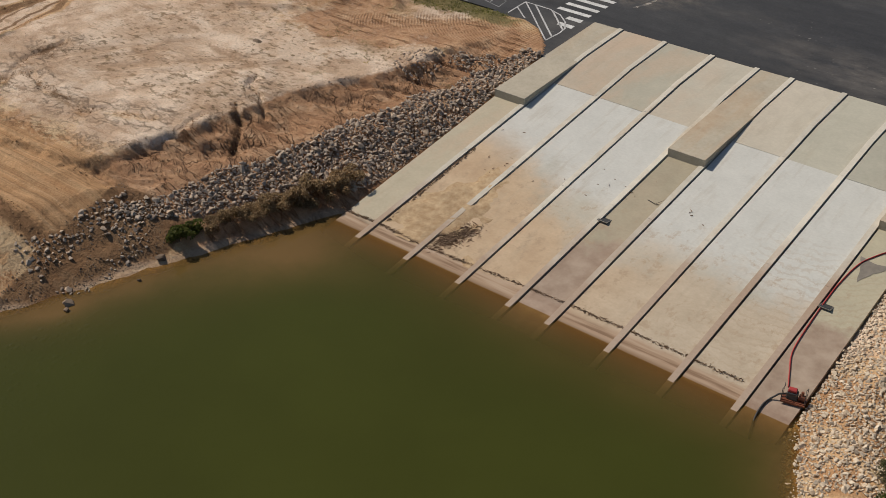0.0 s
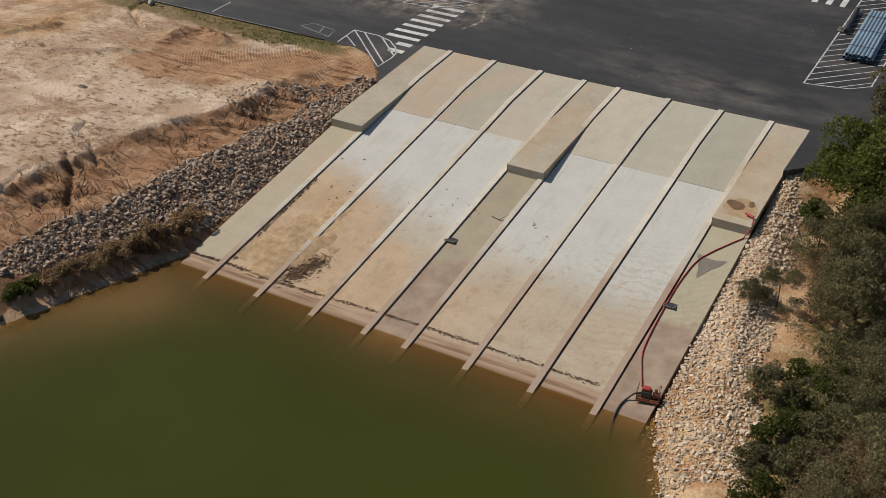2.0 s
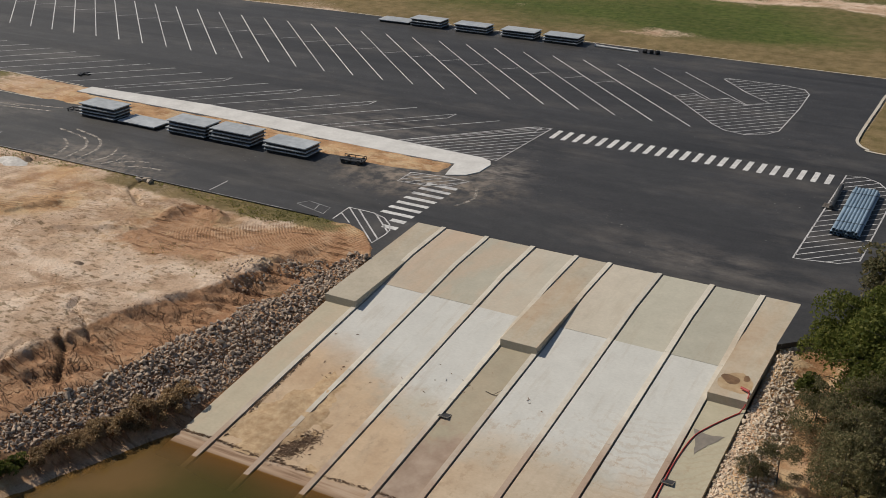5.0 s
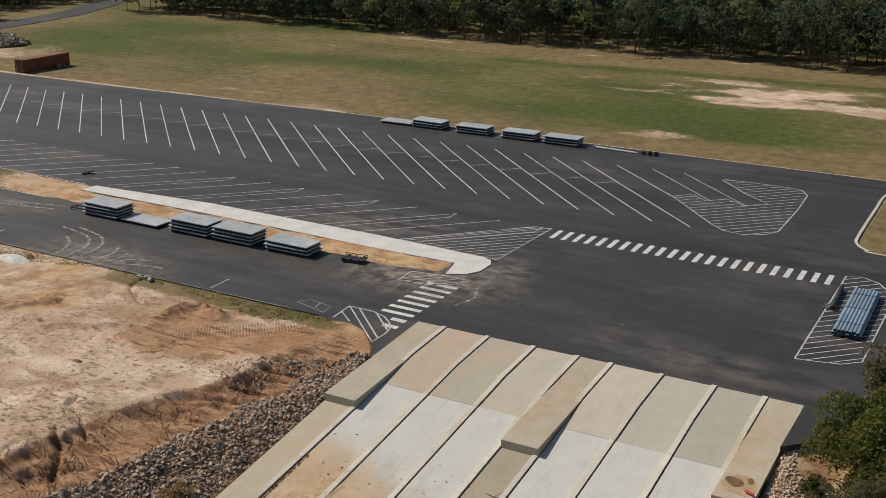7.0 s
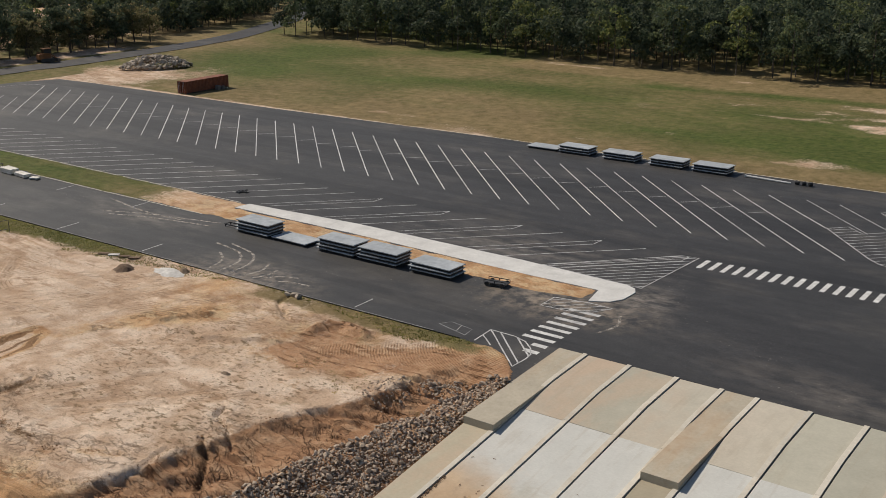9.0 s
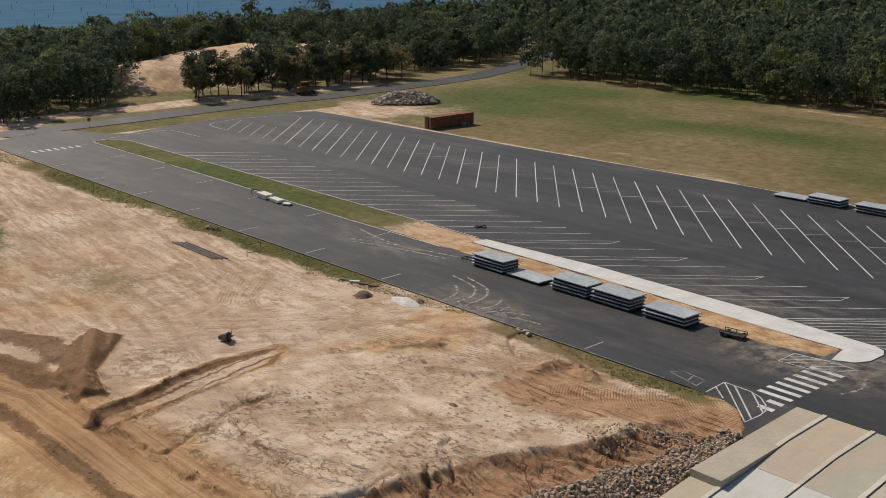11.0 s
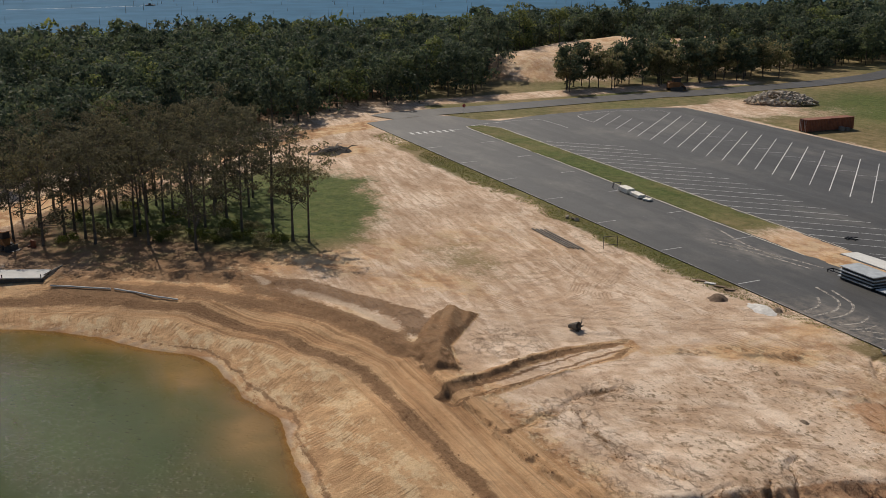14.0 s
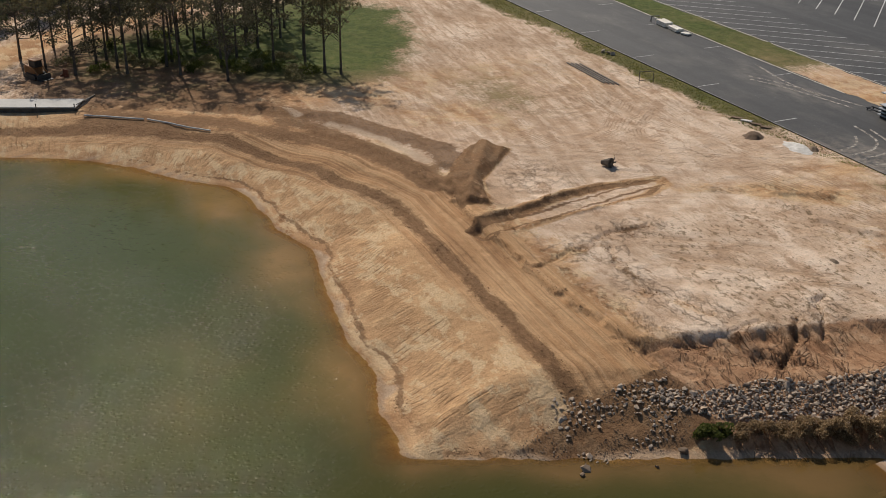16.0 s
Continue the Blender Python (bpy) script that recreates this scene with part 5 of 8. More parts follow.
def marking(name, line, wide, material=M_LINE):
    if all(-9.2 < x < 0 and y < 3 for x, y in line) and min(y for x, y in line) < 0:
        fine = []
        for p, q in zip(line, line[1:]):
            k = max(1, int(math.dist(p, q) / 0.5))
            fine += [(p[0] + (q[0] - p[0]) * j / k, p[1] + (q[1] - p[1]) * j / k) for j in range(k)]
        return part(name, strip_mesh(name, fine + [line[-1]], wide, lambda x, y: float(apron_z(x, y)) + LINE_Z, material), None, lot)
    return part(name, strip_mesh(name, line, wide, LINE_Z, material), None, lot)


for k in range(-8, 27):
    x = -109.6 + 4.70 * k
    marking("stall_line", [(x, 41.4), (x - 23.2, 64.6)], 0.15, M_PAINT if k % 3 else M_LINE)
    if -5 <= k < 26:
        marking("stall_tick", [(x - 12.5, 53.9), (x - 10.15, 56.25)], 0.11, M_LINE)
marking("stall_line", [(6.4, 53.2), (-5.5, 64.8)], 0.15, M_PAINT)
for k in range(-12, -8):
    marking("stall_line", [(-109.6 + 4.70 * k, 42.0), (-119.7 + 4.70 * k, 52.1)], 0.13)
marking("gore_outline", curve([(-166.0, 42.0), (-171.8, 42.4), (-174.8, 43.2), (-176.9, 45.4), (-178.0, 54.3), (-175.4, 63.6), (-170.4, 64.8)], 30), 0.13)
marking("turn_line", curve([(-172.5, 15.0), (-174.2, 21.3), (-175.0, 30.2), (-173.2, 33.2), (-162.0, 33.4)], 24), 0.13)
for c in (64.9, 69.4):
    marking("stall_line", [(c - 65.2, 65.2), (c - 53.4, 53.4)], 0.13)
for k in range(19):
    d = -85.5 - 4.72 * k
    marking("stall_line", [(d + 20.0, 20.0), (d + 32.5, 32.5)], 0.14, M_PAINT if k % 3 else M_LINE)
for k in range(5):
    d = -74.2 + 11.35 * k
    if k < 4:
        marking("stall_line", [(d + 20.4, 20.4), (d + 32.4, 32.4)], 0.13)
    e = d - 5.7
    if k < 5:
        marking("aisle_line", [(e + 20.6, 20.6), (e + 32.3, 32.3)], 0.12)
        marking("aisle_line", [(e + 1.8 + 20.6, 20.6), (e + 1.8 + 30.4, 30.4), (e + 32.3, 32.3)], 0.12)
# crosswalk over the middle
for k in range(23):
    marking("crosswalk_bar", [(0.3 + 1.385 * k, 29.25), (0.2 + 1.385 * k, 32.4)], 0.56, M_PAINT)
# crosswalk at the head of the ramp
for k in range(-2, 7):
    y = 0.85 + 1.43 * k
    marking("crosswalk_bar", [(-4.5 if k > -1 else -2.6, y), (-1.0, y - 0.05)], 0.6, M_PAINT if k < 4 else M_LINE)


def hatch(outline, angle, gap, wide=0.12, inset=0.15, closed=True):
    """A painted outline filled with parallel lines."""
    xs, ys = np.array(outline).T
    if closed:
        marking("hatch_outline", list(outline) + [outline[0]], 0.14)
    a = radians(angle)
    d, n = (math.cos(a), math.sin(a)), (-math.sin(a), math.cos(a))
    reach = [x * n[0] + y * n[1] for x, y in outline]
    s = min(reach) + gap * 0.6
    while s < max(reach):
        cuts = []
        for p, q in zip(outline, outline[1:] + outline[:1]):
            a0, a1 = p[0] * n[0] + p[1] * n[1] - s, q[0] * n[0] + q[1] * n[1] - s
            if (a0 > 0) != (a1 > 0):
                t = a0 / (a0 - a1)
                cuts.append((p[0] + t * (q[0] - p[0])) * d[0] + (p[1] + t * (q[1] - p[1])) * d[1])
        cuts.sort()
        for lo, hi in zip(cuts[::2], cuts[1::2]):
            if hi - lo > 0.4:
                marking("hatch_line", [(s * n[0] + t * d[0], s * n[1] + t * d[1]) for t in (lo, hi)], wide)
        s += gap


hatch([(6.6, 53.1), (14.6, 43.6), (16.4, 42.0), (18.9, 41.4), (21.2, 42.9), (22.1, 44.7), (22.0, 55), (21.6, 62.1), (20.5, 64.2), (18.2, 64.9), (10.2, 64.9), (9.9, 64.2),
       (14.1, 59.3), (18.1, 55.7), (15.7, 53.4), (13.0, 55.4), (11.0, 53.2), (8.6, 55.3)], 45, 1.15)
hatch([(-14.4, 20.2), (-1.6, 19.3), (-1.1, 32.6), (-3.1, 32.3)], 45, 0.95)
hatch([(-7.6, 11.6), (-7.5, 8.7), (-4.3, 8.9), (-2.2, 10.0), (-1.0, 12.0), (-3.6, 12.2)], 45, 0.9)
hatch([(-7.7, 0.1), (-1.6, -5.5), (-1.4, -3.6), (-1.5, -2.6), (-2.2, -1.5), (-3.4, -0.5), (-4.9, 0.0)], -43, 1.25, 0.16)
marking("hatch_outline", [(-7.7, 0.1), (-7.5, -3.0)], 0.14)
marking("hatch_line", [(-7.6, -1.4), (-5.7, -2.9)], 0.14)
for line in ([(-12.7, -1.5), (-12.0, -0.4), (-9.2, -0.9), (-8.9, -2.6)], [(-10.6, -0.7), (-10.2, -2.2)], [(-12.7, -1.5), (-9.0, -2.5)]):
    marking("hatch_outline", line, 0.12, M_FAINT)
hatch([(32.3, 8.9), (33.3, 9.0), (36, 9.6), (37.5, 11), (37.4, 27), (36.6, 30.2), (35.4, 32.2), (33.8, 33.2), (32.0, 32.9)], 45, 1.05)
# short marks along the drive
for k in range(7):
    marking("stall_tick", [(-55.3 - 16.15 * k, -2.9), (-55.5 - 16.15 * k, 0.4)], 0.13)
    marking("stall_tick", [(-72.3 - 16.2 * k, 9.1), (-72.5 - 16.2 * k, 12.2)], 0.13)
marking("stall_tick", [(-22.4, -2.8), (-22.5, 0.2)], 0.13)
for k in range(7):
    marking("crosswalk_bar", [(-170, 0.6 + 1.5 * k), (-167.6, 0.6 + 1.5 * k)], 0.6)

# grass median, dirt strip and sidewalk lie on the asphalt
MEDIAN = [(-172.5, 14.6), (-170, 14.0), (-159, 14), (-139, 13.9), (-120, 13.6), (-100, 13), (-83, 12.6), (-60.3, 12.5), (-60.3, 19.5), (-77, 19.8), (-104, 20.2), (-141, 20.2), (-168, 20.5), (-173, 18)]


def bumpy_patch(name, x0, x1, inside, low, high, material, cover, label):
    """A low mound of soil inside an outline."""
    ys = [p[1] for p in inside]
    xs_, ys_ = np.arange(x0, x1, 0.5), np.arange(min(ys) - 0.5, max(ys) + 0.6, 0.35)
    def zf(X, Y):
        d, _ = line_dist(X, Y, inside, True)
        sd = np.where(within(X, Y, inside), d, -d) + (fbm(X, Y, 2.5, 171) - 0.5) * 0.9
        return np.clip(low + (high - low) * step(-0.3, 0.5, sd) + (fbm(X, Y, 0.9, 181) - 0.5) * 0.12 * step(0, 0.5, sd), -0.2, 1)
    me, X, Y, Z = grid_mesh(name, xs_, ys_, zf, material)
    g, c = cover(X, Y)
    paint_mask(me, "cover", g, c, 0 * X)
    paint_mask(me, "cover_red", 0 * X)
    paint_mask(me, "cover_marks", 0 * X)
    paint_mask(me, "cover_way", 0 * X)
    paint_mask(me, "cover_zone", 0 * X)
    paint_mask(me, "cover_track", 0 * X + 9, 0 * X)
    paint_mask(me, "cover_more", 0 * X, np.clip(fbm(X, Y, 8, 191) * 1.2 - 0.35, 0, 1), fbm(X, Y, 1.5, 195))
    return tagged(new(name, me), label, "median", kind="structure")


bumpy_patch("median", -172, -59.2, MEDIAN, -0.15, 0.07, M_GROUND, lambda X, Y: (np.clip(1.15 - step(-84, -66, X) * 1.1, 0, 1), step(-84, -64, X) * 0.6), "long grass median that turns to bare dirt")
bumpy_patch("dirt_strip", -61.5, -4.0, [(-61.2, 12.6), (-50, 12.6), (-11.3, 11.9), (-4.6, 12.6), (-5.0, 16.2), (-40, 17.0), (-61.2, 17.2)], -0.15, 0.06, M_GROUND, lambda X, Y: (0.2 + 0 * X, 0.75 + 0 * X), "strip of bare brown dirt beside the sidewalk")
bm = bmesh.new()
prism(bm, [(-60.6, 17.05), (-40, 16.9), (-13.7, 16.0), (-4.9, 16.0), (-4.1, 12.5), (-2.2, 13.5), (-1.4, 15.0), (-1.4, 17.6), (-2.0, 18.7), (-3.2, 19.2), (-6.8, 19.4), (-17, 20.1), (-42, 20.6), (-60.4, 19.5)], -0.2, 0.09)
tagged(part("sidewalk", bm, M_WALK), "pale new concrete sidewalk with a rounded end", "sidewalk", kind="structure")
for line in (MEDIAN[:7] + [(-62, 12.5)], [(-62, 19.5)] + MEDIAN[9:] + MEDIAN[:1]):
    marking("edge_curb", line, 0.16, M_CURB)
curb = tagged(new("kerb", strip_mesh("kerb", [(-165, 73.35), (-110, 73.75), (-60, 75.3), (20, 75.1), (34.5, 75.1)], 0.16, 0.035, M_CURB)), "thin pale edging between lot and field", "kerb", kind="structure")
curb = tagged(new("kerb", strip_mesh("kerb", [(-168 + 4 * k, -3.22) for k in range(40)], 0.10, 0.02, M_FAINT)), "thin concrete edging along the drive", "kerb", kind="structure")
island = curve([(90, 38.2), (60, 40), (35, 41.7), (32.3, 42.7), (30.9, 44.6), (30.5, 48), (30.3, 60), (30.3, 67), (31.6, 71.9), (35, 74.8)], 60)
tagged(new("kerb", strip_mesh("kerb", island, 0.35, 0.05, M_CURB)), "pale concrete kerb round the grass island", "kerb", kind="structure")
# pale wheel marks on the asphalt
for pts in ([(-41.0, -2.4), (-41.5, 1.2), (-44.0, 4.0), (-49.0, 5.4)], [(-42.4, -2.6), (-43.0, 0.8), (-45.6, 3.4), (-50.6, 4.6)], [(-39.0, -2.2), (-38.6, 0.2), (-39.8, 2.6)], [(-36.6, -1.8), (-35.4, -0.2), (-33.2, 0.6)],
            [(-44.0, -2.8), (-45.0, 0.2), (-47.5, 2.2)], [(-35.0, -2.0), (-33.2, -1.0), (-30.6, -0.7)], [(-56.5, 10.8), (-62, 9.6), (-68.5, 8.0), (-74, 6.0)], [(-56.5, 9.2), (-62, 8.2), (-68, 6.8), (-72, 5.4)],
            [(-78, 10.6), (-70, 9.0), (-62, 8.8)], [(-37.6, -2.4), (-36.9, -0.6), (-37.2, 1.2)], [(0.6, 10.6), (1.6, 8.0), (1.0, 5.2)]):
    marking("dust_mark", curve(pts, 20), 0.32, M_DUST)


# ---- boat ramp ----
ramp = thing("boat_ramp", "wide multi-lane concrete boat ramp stained with sand", "boat ramp", kind="structure")
JOINTS = [0.0, 11.0, 46.0]


def slab_mesh(name, x0, x1, v0, v1, material, rise=0.0, thick=0.4, zfun=ramp_z, gap=0.02):
    """A slab that follows the ramp's profile between two distances down it."""
    vs = [v0 + gap / 2, v1 - gap / 2]
    if v0 < 6 < v1:
        vs.insert(1, 6.0)
    bm = bmesh.new()
    rows = []
    for v in vs:
        z = float(zfun(np.array(-v))) + rise
        rows.append([bm.verts.new((x0 + gap / 2, -v, z)), bm.verts.new((x1 - gap / 2, -v, z)), bm.verts.new((x1 - gap / 2, -v, z - thick)), bm.verts.new((x0 + gap / 2, -v, z - thick))])
    for a, b in zip(rows, rows[1:]):
        for k in range(4):
            j = (k + 1) % 4
            bm.faces.new((a[k], a[j], b[j], b[k]))
    bm.faces.new(rows[0])
    bm.faces.new(rows[-1][::-1])
    return bm_mesh(name, bm, material)


WALKWAYS = (0, 4, 8)
CURB_WIDE, CURB_HIGH = 0.44, 0.11
for k, (x0, x1) in enumerate(zip(LANES, LANES[1:])):
    for v0, v1 in zip(JOINTS, JOINTS[1:]):
        if k in WALKWAYS and v1 <= 11:
            continue
        left = x0
        me = slab_mesh("panel", left - (0.04 if k else 0), x1 - (CURB_WIDE + 0.12 if k < 8 else 0), v0, v1, M_LANE_GREY if k == 4 else M_LANE_SIDE if k == 8 else M_LANE_TAN if k == 0 else M_LANE, rise=0.01 * ((k * 7 + int(v0)) % 3) - 0.01)
        part("panel", me, None, ramp)
for k in range(1, 9):
    x = LANES[k] - 0.12
    for v0, v1 in ((0.0, 11.0), (11.0, 22.5), (22.5, 38.5 - 0.3 * (k % 3))):
        part("curb", slab_mesh("curb", x - CURB_WIDE, x, v0, v1, M_CURB, rise=CURB_HIGH, thick=0.6), None, ramp)
for k in WALKWAYS:
    me = slab_mesh("abutment", LANES[k] - (0.1 if k else 0), LANES[k + 1] - (0.13 if k < 8 else 0), 0.0, 15.2, M_SLAB, rise=0.012, thick=1.6, zfun=lambda y: -0.065 * np.maximum(-y, 0))
    part("abutment", me, None, ramp, "raised concrete walkway head with a square end")


def stain(x, y, rx, ry, seed, material, zfun, label):
    """A flat stain with a ragged edge."""
    rr = random.Random(seed)
    bm = bmesh.new()
    ring = []
    for k in range(26):
        a = 2 * math.pi * k / 26
        s = 0.88 + 0.16 * math.sin(2 * a + seed) + 0.07 * math.sin(3 * a + 2 * seed) + rr.uniform(-0.035, 0.035)
        px, py = x + rx * s * math.cos(a), y + ry * s * math.sin(a)
        ring.append(bm.verts.new((px, py, zfun(py) + 0.008)))
    bm.faces.new(ring)
    part("stain", bm, material, ramp, label)


def head_z(y):
    return 0.065 * y + 0.012


stain(33.75, -13.2, 1.2, 1.75, 8, M_RUSTY, lambda y: head_z(y) - 0.004, "orange rust wash over the slab end")
stain(33.3, -12.9, 0.75, 0.65, 3, M_STAIN, head_z, "brown rusty puddle stain")
stain(34.3, -12.4, 0.3, 0.4, 4, M_STAIN, head_z, "small rusty stain")
rr, ring, bm = random.Random(5), [], bmesh.new()
corners = [(32.5, -18.5), (33.5, -18.75), (34.7, -18.5), (34.0, -19.6), (33.7, -20.2), (33.3, -21.0), (33.1, -19.9)]
for (x0, y0), (x1, y1) in zip(corners, corners[1:] + corners[:1]):
    for k in range(4):
        px, py = x0 + (x1 - x0) * k / 4 + rr.uniform(-0.05, 0.05), y0 + (y1 - y0) * k / 4 + rr.uniform(-0.05, 0.05)
        ring.append(bm.verts.new((px, py, float(ramp_z(np.array(py))) + 0.02)))
bm.faces.new(ring)
part("stain", bm, M_DAMP, ramp, "three-cornered damp grey patch")


# ---- dock sections in stacks ----
def dock_section(long=5.7, wide=2.9):
    """One floating dock section: deck, steel frame, floats."""
    ob = thing("dock_section", "grey floating dock section with a black float base", "dock section")
    bm = bmesh.new()
    box(bm, -long / 2, long / 2, -wide / 2, wide / 2, 0.34, 0.40, bevel=0.01)
    part("deck", bm, M_DECK, ob)
    bm = bmesh.new()
    for y in (-wide / 2, wide / 2 - 0.06):
        box(bm, -long / 2, long / 2, y, y + 0.06, 0.30, 0.34)
    for x in (-long / 2, -long / 6, long / 6, long / 2 - 0.06):
        box(bm, x, x + 0.06, -wide / 2 + 0.06, wide / 2 - 0.06, 0.30, 0.34)
    part("frame", bm, M_STEEL, ob, "galvanised steel frame")
    for k in range(4):
        bm = bmesh.new()
        x = -long / 2 + 0.25 + k * (long - 0.3) / 4
        box(bm, x, x + long / 4 - 0.16, -wide / 2 + 0.2, wide / 2 - 0.2, 0.0, 0.30, bevel=0.03)
        part("float", bm, M_BLACK, ob)
    return ob


proto = dock_section()
first = True
for x0, x1, y0, count, grp in ((-52.2, -46.8, 9.3, 4, "near"), (-45.9, -40.6, 9.3, 1, "near"), (-38.8, -33.0, 9.3, 4, "near"), (-32.4, -26.8, 9.3, 4, "near"), (-25.0, -19.4, 9.4, 3, "near"),
                               (-49.6, -43.7, 71.6, 1, "far"), (-43.6, -37.4, 71.5, 3, "far"), (-35.6, -29.4, 71.4, 3, "far"), (-27.6, -21.4, 71.6, 3, "far"), (-20.5, -14.2, 71.6, 3, "far")):
    for k in range(count):
        m = pose((x0 + x1) / 2 + 0.08 * math.sin(k * 5 + x0), y0 + 1.45 + 0.05 * math.cos(k * 3 + x0), 0.01 + 0.405 * k, 0, 0, 1.5 * math.sin(k * 2.3 + x0))
        if first:
            proto.matrix_world, ob, first = m, proto, False
        else:
            ob = copy_thing(proto, m)
        tagged(ob, group="stacked dock sections by the sidewalk" if grp == "near" else "stacked dock sections at the far edge of the lot")


# ---- trees ----
def clumps(rng, centres, radii, count, size, squash=0.85, flat=0.75, shell=0.4):
    """Leafy clumps laid over a set of blobs, most of them facing outward."""
    k = rng.integers(0, len(centres), count)
    d = rng.normal(size=(count, 3))
    d /= np.linalg.norm(d, axis=1)[:, None]
    d[:, 2] = np.where(d[:, 2] < -0.35, -d[:, 2], d[:, 2])
    r = rng.uniform(0.3, 1.06, count) ** shell
    p = centres[k] + d * (radii[k] * r)[:, None] * np.array([1, 1, squash])
    s = (size * rng.uniform(0.55, 1.4, count))[:, None]
    face = d * flat + rng.normal(size=(count, 3)) * (1 - flat) * 1.4
    a = np.cross(face, rng.normal(size=(count, 3)))
    a /= np.linalg.norm(a, axis=1)[:, None] + 1e-9
    b = np.cross(face, a)
    b /= np.linalg.norm(b, axis=1)[:, None] + 1e-9
    v = np.stack([p - a * s * 0.62 - b * s * 0.25, p + a * s * 0.6 - b * s * 0.3, p + b * s * 0.65], 1)
    return v.reshape(-1, 3), np.arange(3 * count).reshape(-1, 3)


def crown_blobs(rng, high, wide, base, n):
    """Where the masses of a crown sit: a rough egg from base to high."""
    t = rng.uniform(0, 1, n)
    z = base + (high - base) * (0.12 + 0.72 * t)
    w = wide * np.sqrt(1 - 0.85 * t * t) * (0.75 + 0.25 * np.minimum(t * 4, 1)) * rng.uniform(0.3, 0.85, n)
    a = rng.uniform(0, 2 * np.pi, n)
    return np.stack([np.cos(a) * w, np.sin(a) * w, z], 1), wide * rng.uniform(0.3, 0.52, n)


def trunk_bm(rng, high, thick, limbs, spread_out, fork=0.4, twigs=2):
    bm = bmesh.new()
    lean = rng.normal(size=2) * 0.03 * high
    def along(t):
        return Vector((lean[0] * t * t, lean[1] * t * t, high * t - 0.3 * (t == 0)))
    tube(bm, [along(t) for t in (0, 0.15, 0.4, 0.7, 1)], [thick * 1.25, thick * 0.85, thick * 0.65, thick * 0.42, thick * 0.12], 6)
    tips = []
    for k in range(limbs):
        t = rng.uniform(fork, 0.92)
        a, out, up = rng.uniform(0, 6.28), spread_out * rng.uniform(0.5, 1.1) * (1.25 - t * 0.6), high * rng.uniform(0.05, 0.2)
        p = along(t)
        mid = p + Vector((math.cos(a) * out * 0.5, math.sin(a) * out * 0.5, up * 0.6))
        tip = p + Vector((math.cos(a + 0.3) * out, math.sin(a + 0.3) * out, up))
        tube(bm, [p, mid, tip], [thick * 0.36 * (1.25 - t), thick * 0.22 * (1.25 - t), thick * 0.06], 4)
        tips += [tip, (mid + tip) / 2]
        for j in range(twigs):
            b = a + rng.uniform(-1.2, 1.2)
            end = mid + Vector((math.cos(b) * out * 0.6, math.sin(b) * out * 0.6, up * rng.uniform(0.2, 1.1)))
            tube(bm, [mid, end], [thick * 0.13, thick * 0.04], 3)
            tips.append(end)
    return bm, tips


def crown_mesh(v, f, material, tint):
    me = mesh_np("crown", v, f, material)
    paint_mask(me, "tint", np.broadcast_to(np.asarray(tint, np.float32), (len(v),)))
    return me


def make_tree(seed, high, wide, leaves, size, leaf_material, label, base=0.3, limbs=9, thick=0.16, name="tree", blobs=9, on_limbs=False, tint=0.4, lump=0.3, flat=0.6, bark=None):
    rng = np.random.default_rng(seed)
    ob = thing(name, label, "tree" if name == "tree" else "bush")
    bm, tips = trunk_bm(rng, high * 0.95, thick, limbs, wide * 0.9, base)
    part("trunk", bm, bark or M_BARK, ob)
    if on_limbs:
        centres = np.array([list(t) for t in tips])
        radii = wide * lump * rng.uniform(0.6, 1.2, len(centres))
    else:
        centres, radii = crown_blobs(rng, high, wide, high * base, blobs)
    v, f = clumps(rng, centres, radii, leaves, size, flat=flat)
    part("crown", crown_mesh(v, f, leaf_material, tint), None, ob)
    return ob


def stand(ob, x, y, turn=0.0, sink=0.1, size=1.0):
    ob.matrix_world = pose(x, y, height(x, y) - sink, 0, 0, turn) @ Matrix.Diagonal((size, size, size, 1))
    return ob


COPSE_LABEL = "tall slender oak with a thin brownish crown"
copse = [make_tree(300 + k, 14.5 + 1.2 * math.sin(k * 2.1), 4.6 + 0.6 * math.cos(k), (3000, 2100, 2600, 1300, 2900, 1900)[k], 0.22, M_LEAF_DULL, COPSE_LABEL, base=(0.2, 0.36, 0.3, 0.4, 0.26, 0.34)[k], limbs=(26, 22, 24, 20, 26, 22)[k], thick=0.2, on_limbs=True, tint=0.14 * k, lump=0.17, flat=0.3) for k in range(6)]
COPSE_AT = [(-113, -76.3), (-110.5, -69.6), (-119.9, -71.4), (-125, -64.6), (-111.7, -64), (-114.8, -62.8), (-100.5, -57.6), (-119.7, -51), (-121.6, -45.2), (-109.6, -44.7),
            (-98.5, -44.7), (-97.2, -42.8), (-117.3, -49.7), (-118.8, -58.8), (-106, -50), (-104, -46), (-127, -56), (-124, -76), (-131, -70), (-128, -49), (-114, -70.5), (-108, -57),
            (-133, -60), (-136, -53), (-126, -83), (-131, -78), (-140, -64), (-122, -66), (-117, -67), (-121, -61), (-129, -68), (-135, -73), (-124, -54), (-130, -58), (-112, -54), (-116, -80), (-121, -87), (-106, -63), (-144, -50), (-139, -57), (-138, -64), (-133, -47), (-128, -43), (-146, -45), (-137, -42), (-131, -53), (-126, -60), (-118, -73)]
spin = random.Random(5)
for k, (x, y) in enumerate(COPSE_AT):
    turn = spin.uniform(0, 360)
    ob = stand(copse[k], x, y, turn) if k < 6 else copy_thing(copse[k % 6], pose(x, y, height(x, y) - 0.1, 0, 0, turn))
    tagged(ob, group="copse beside the pond")

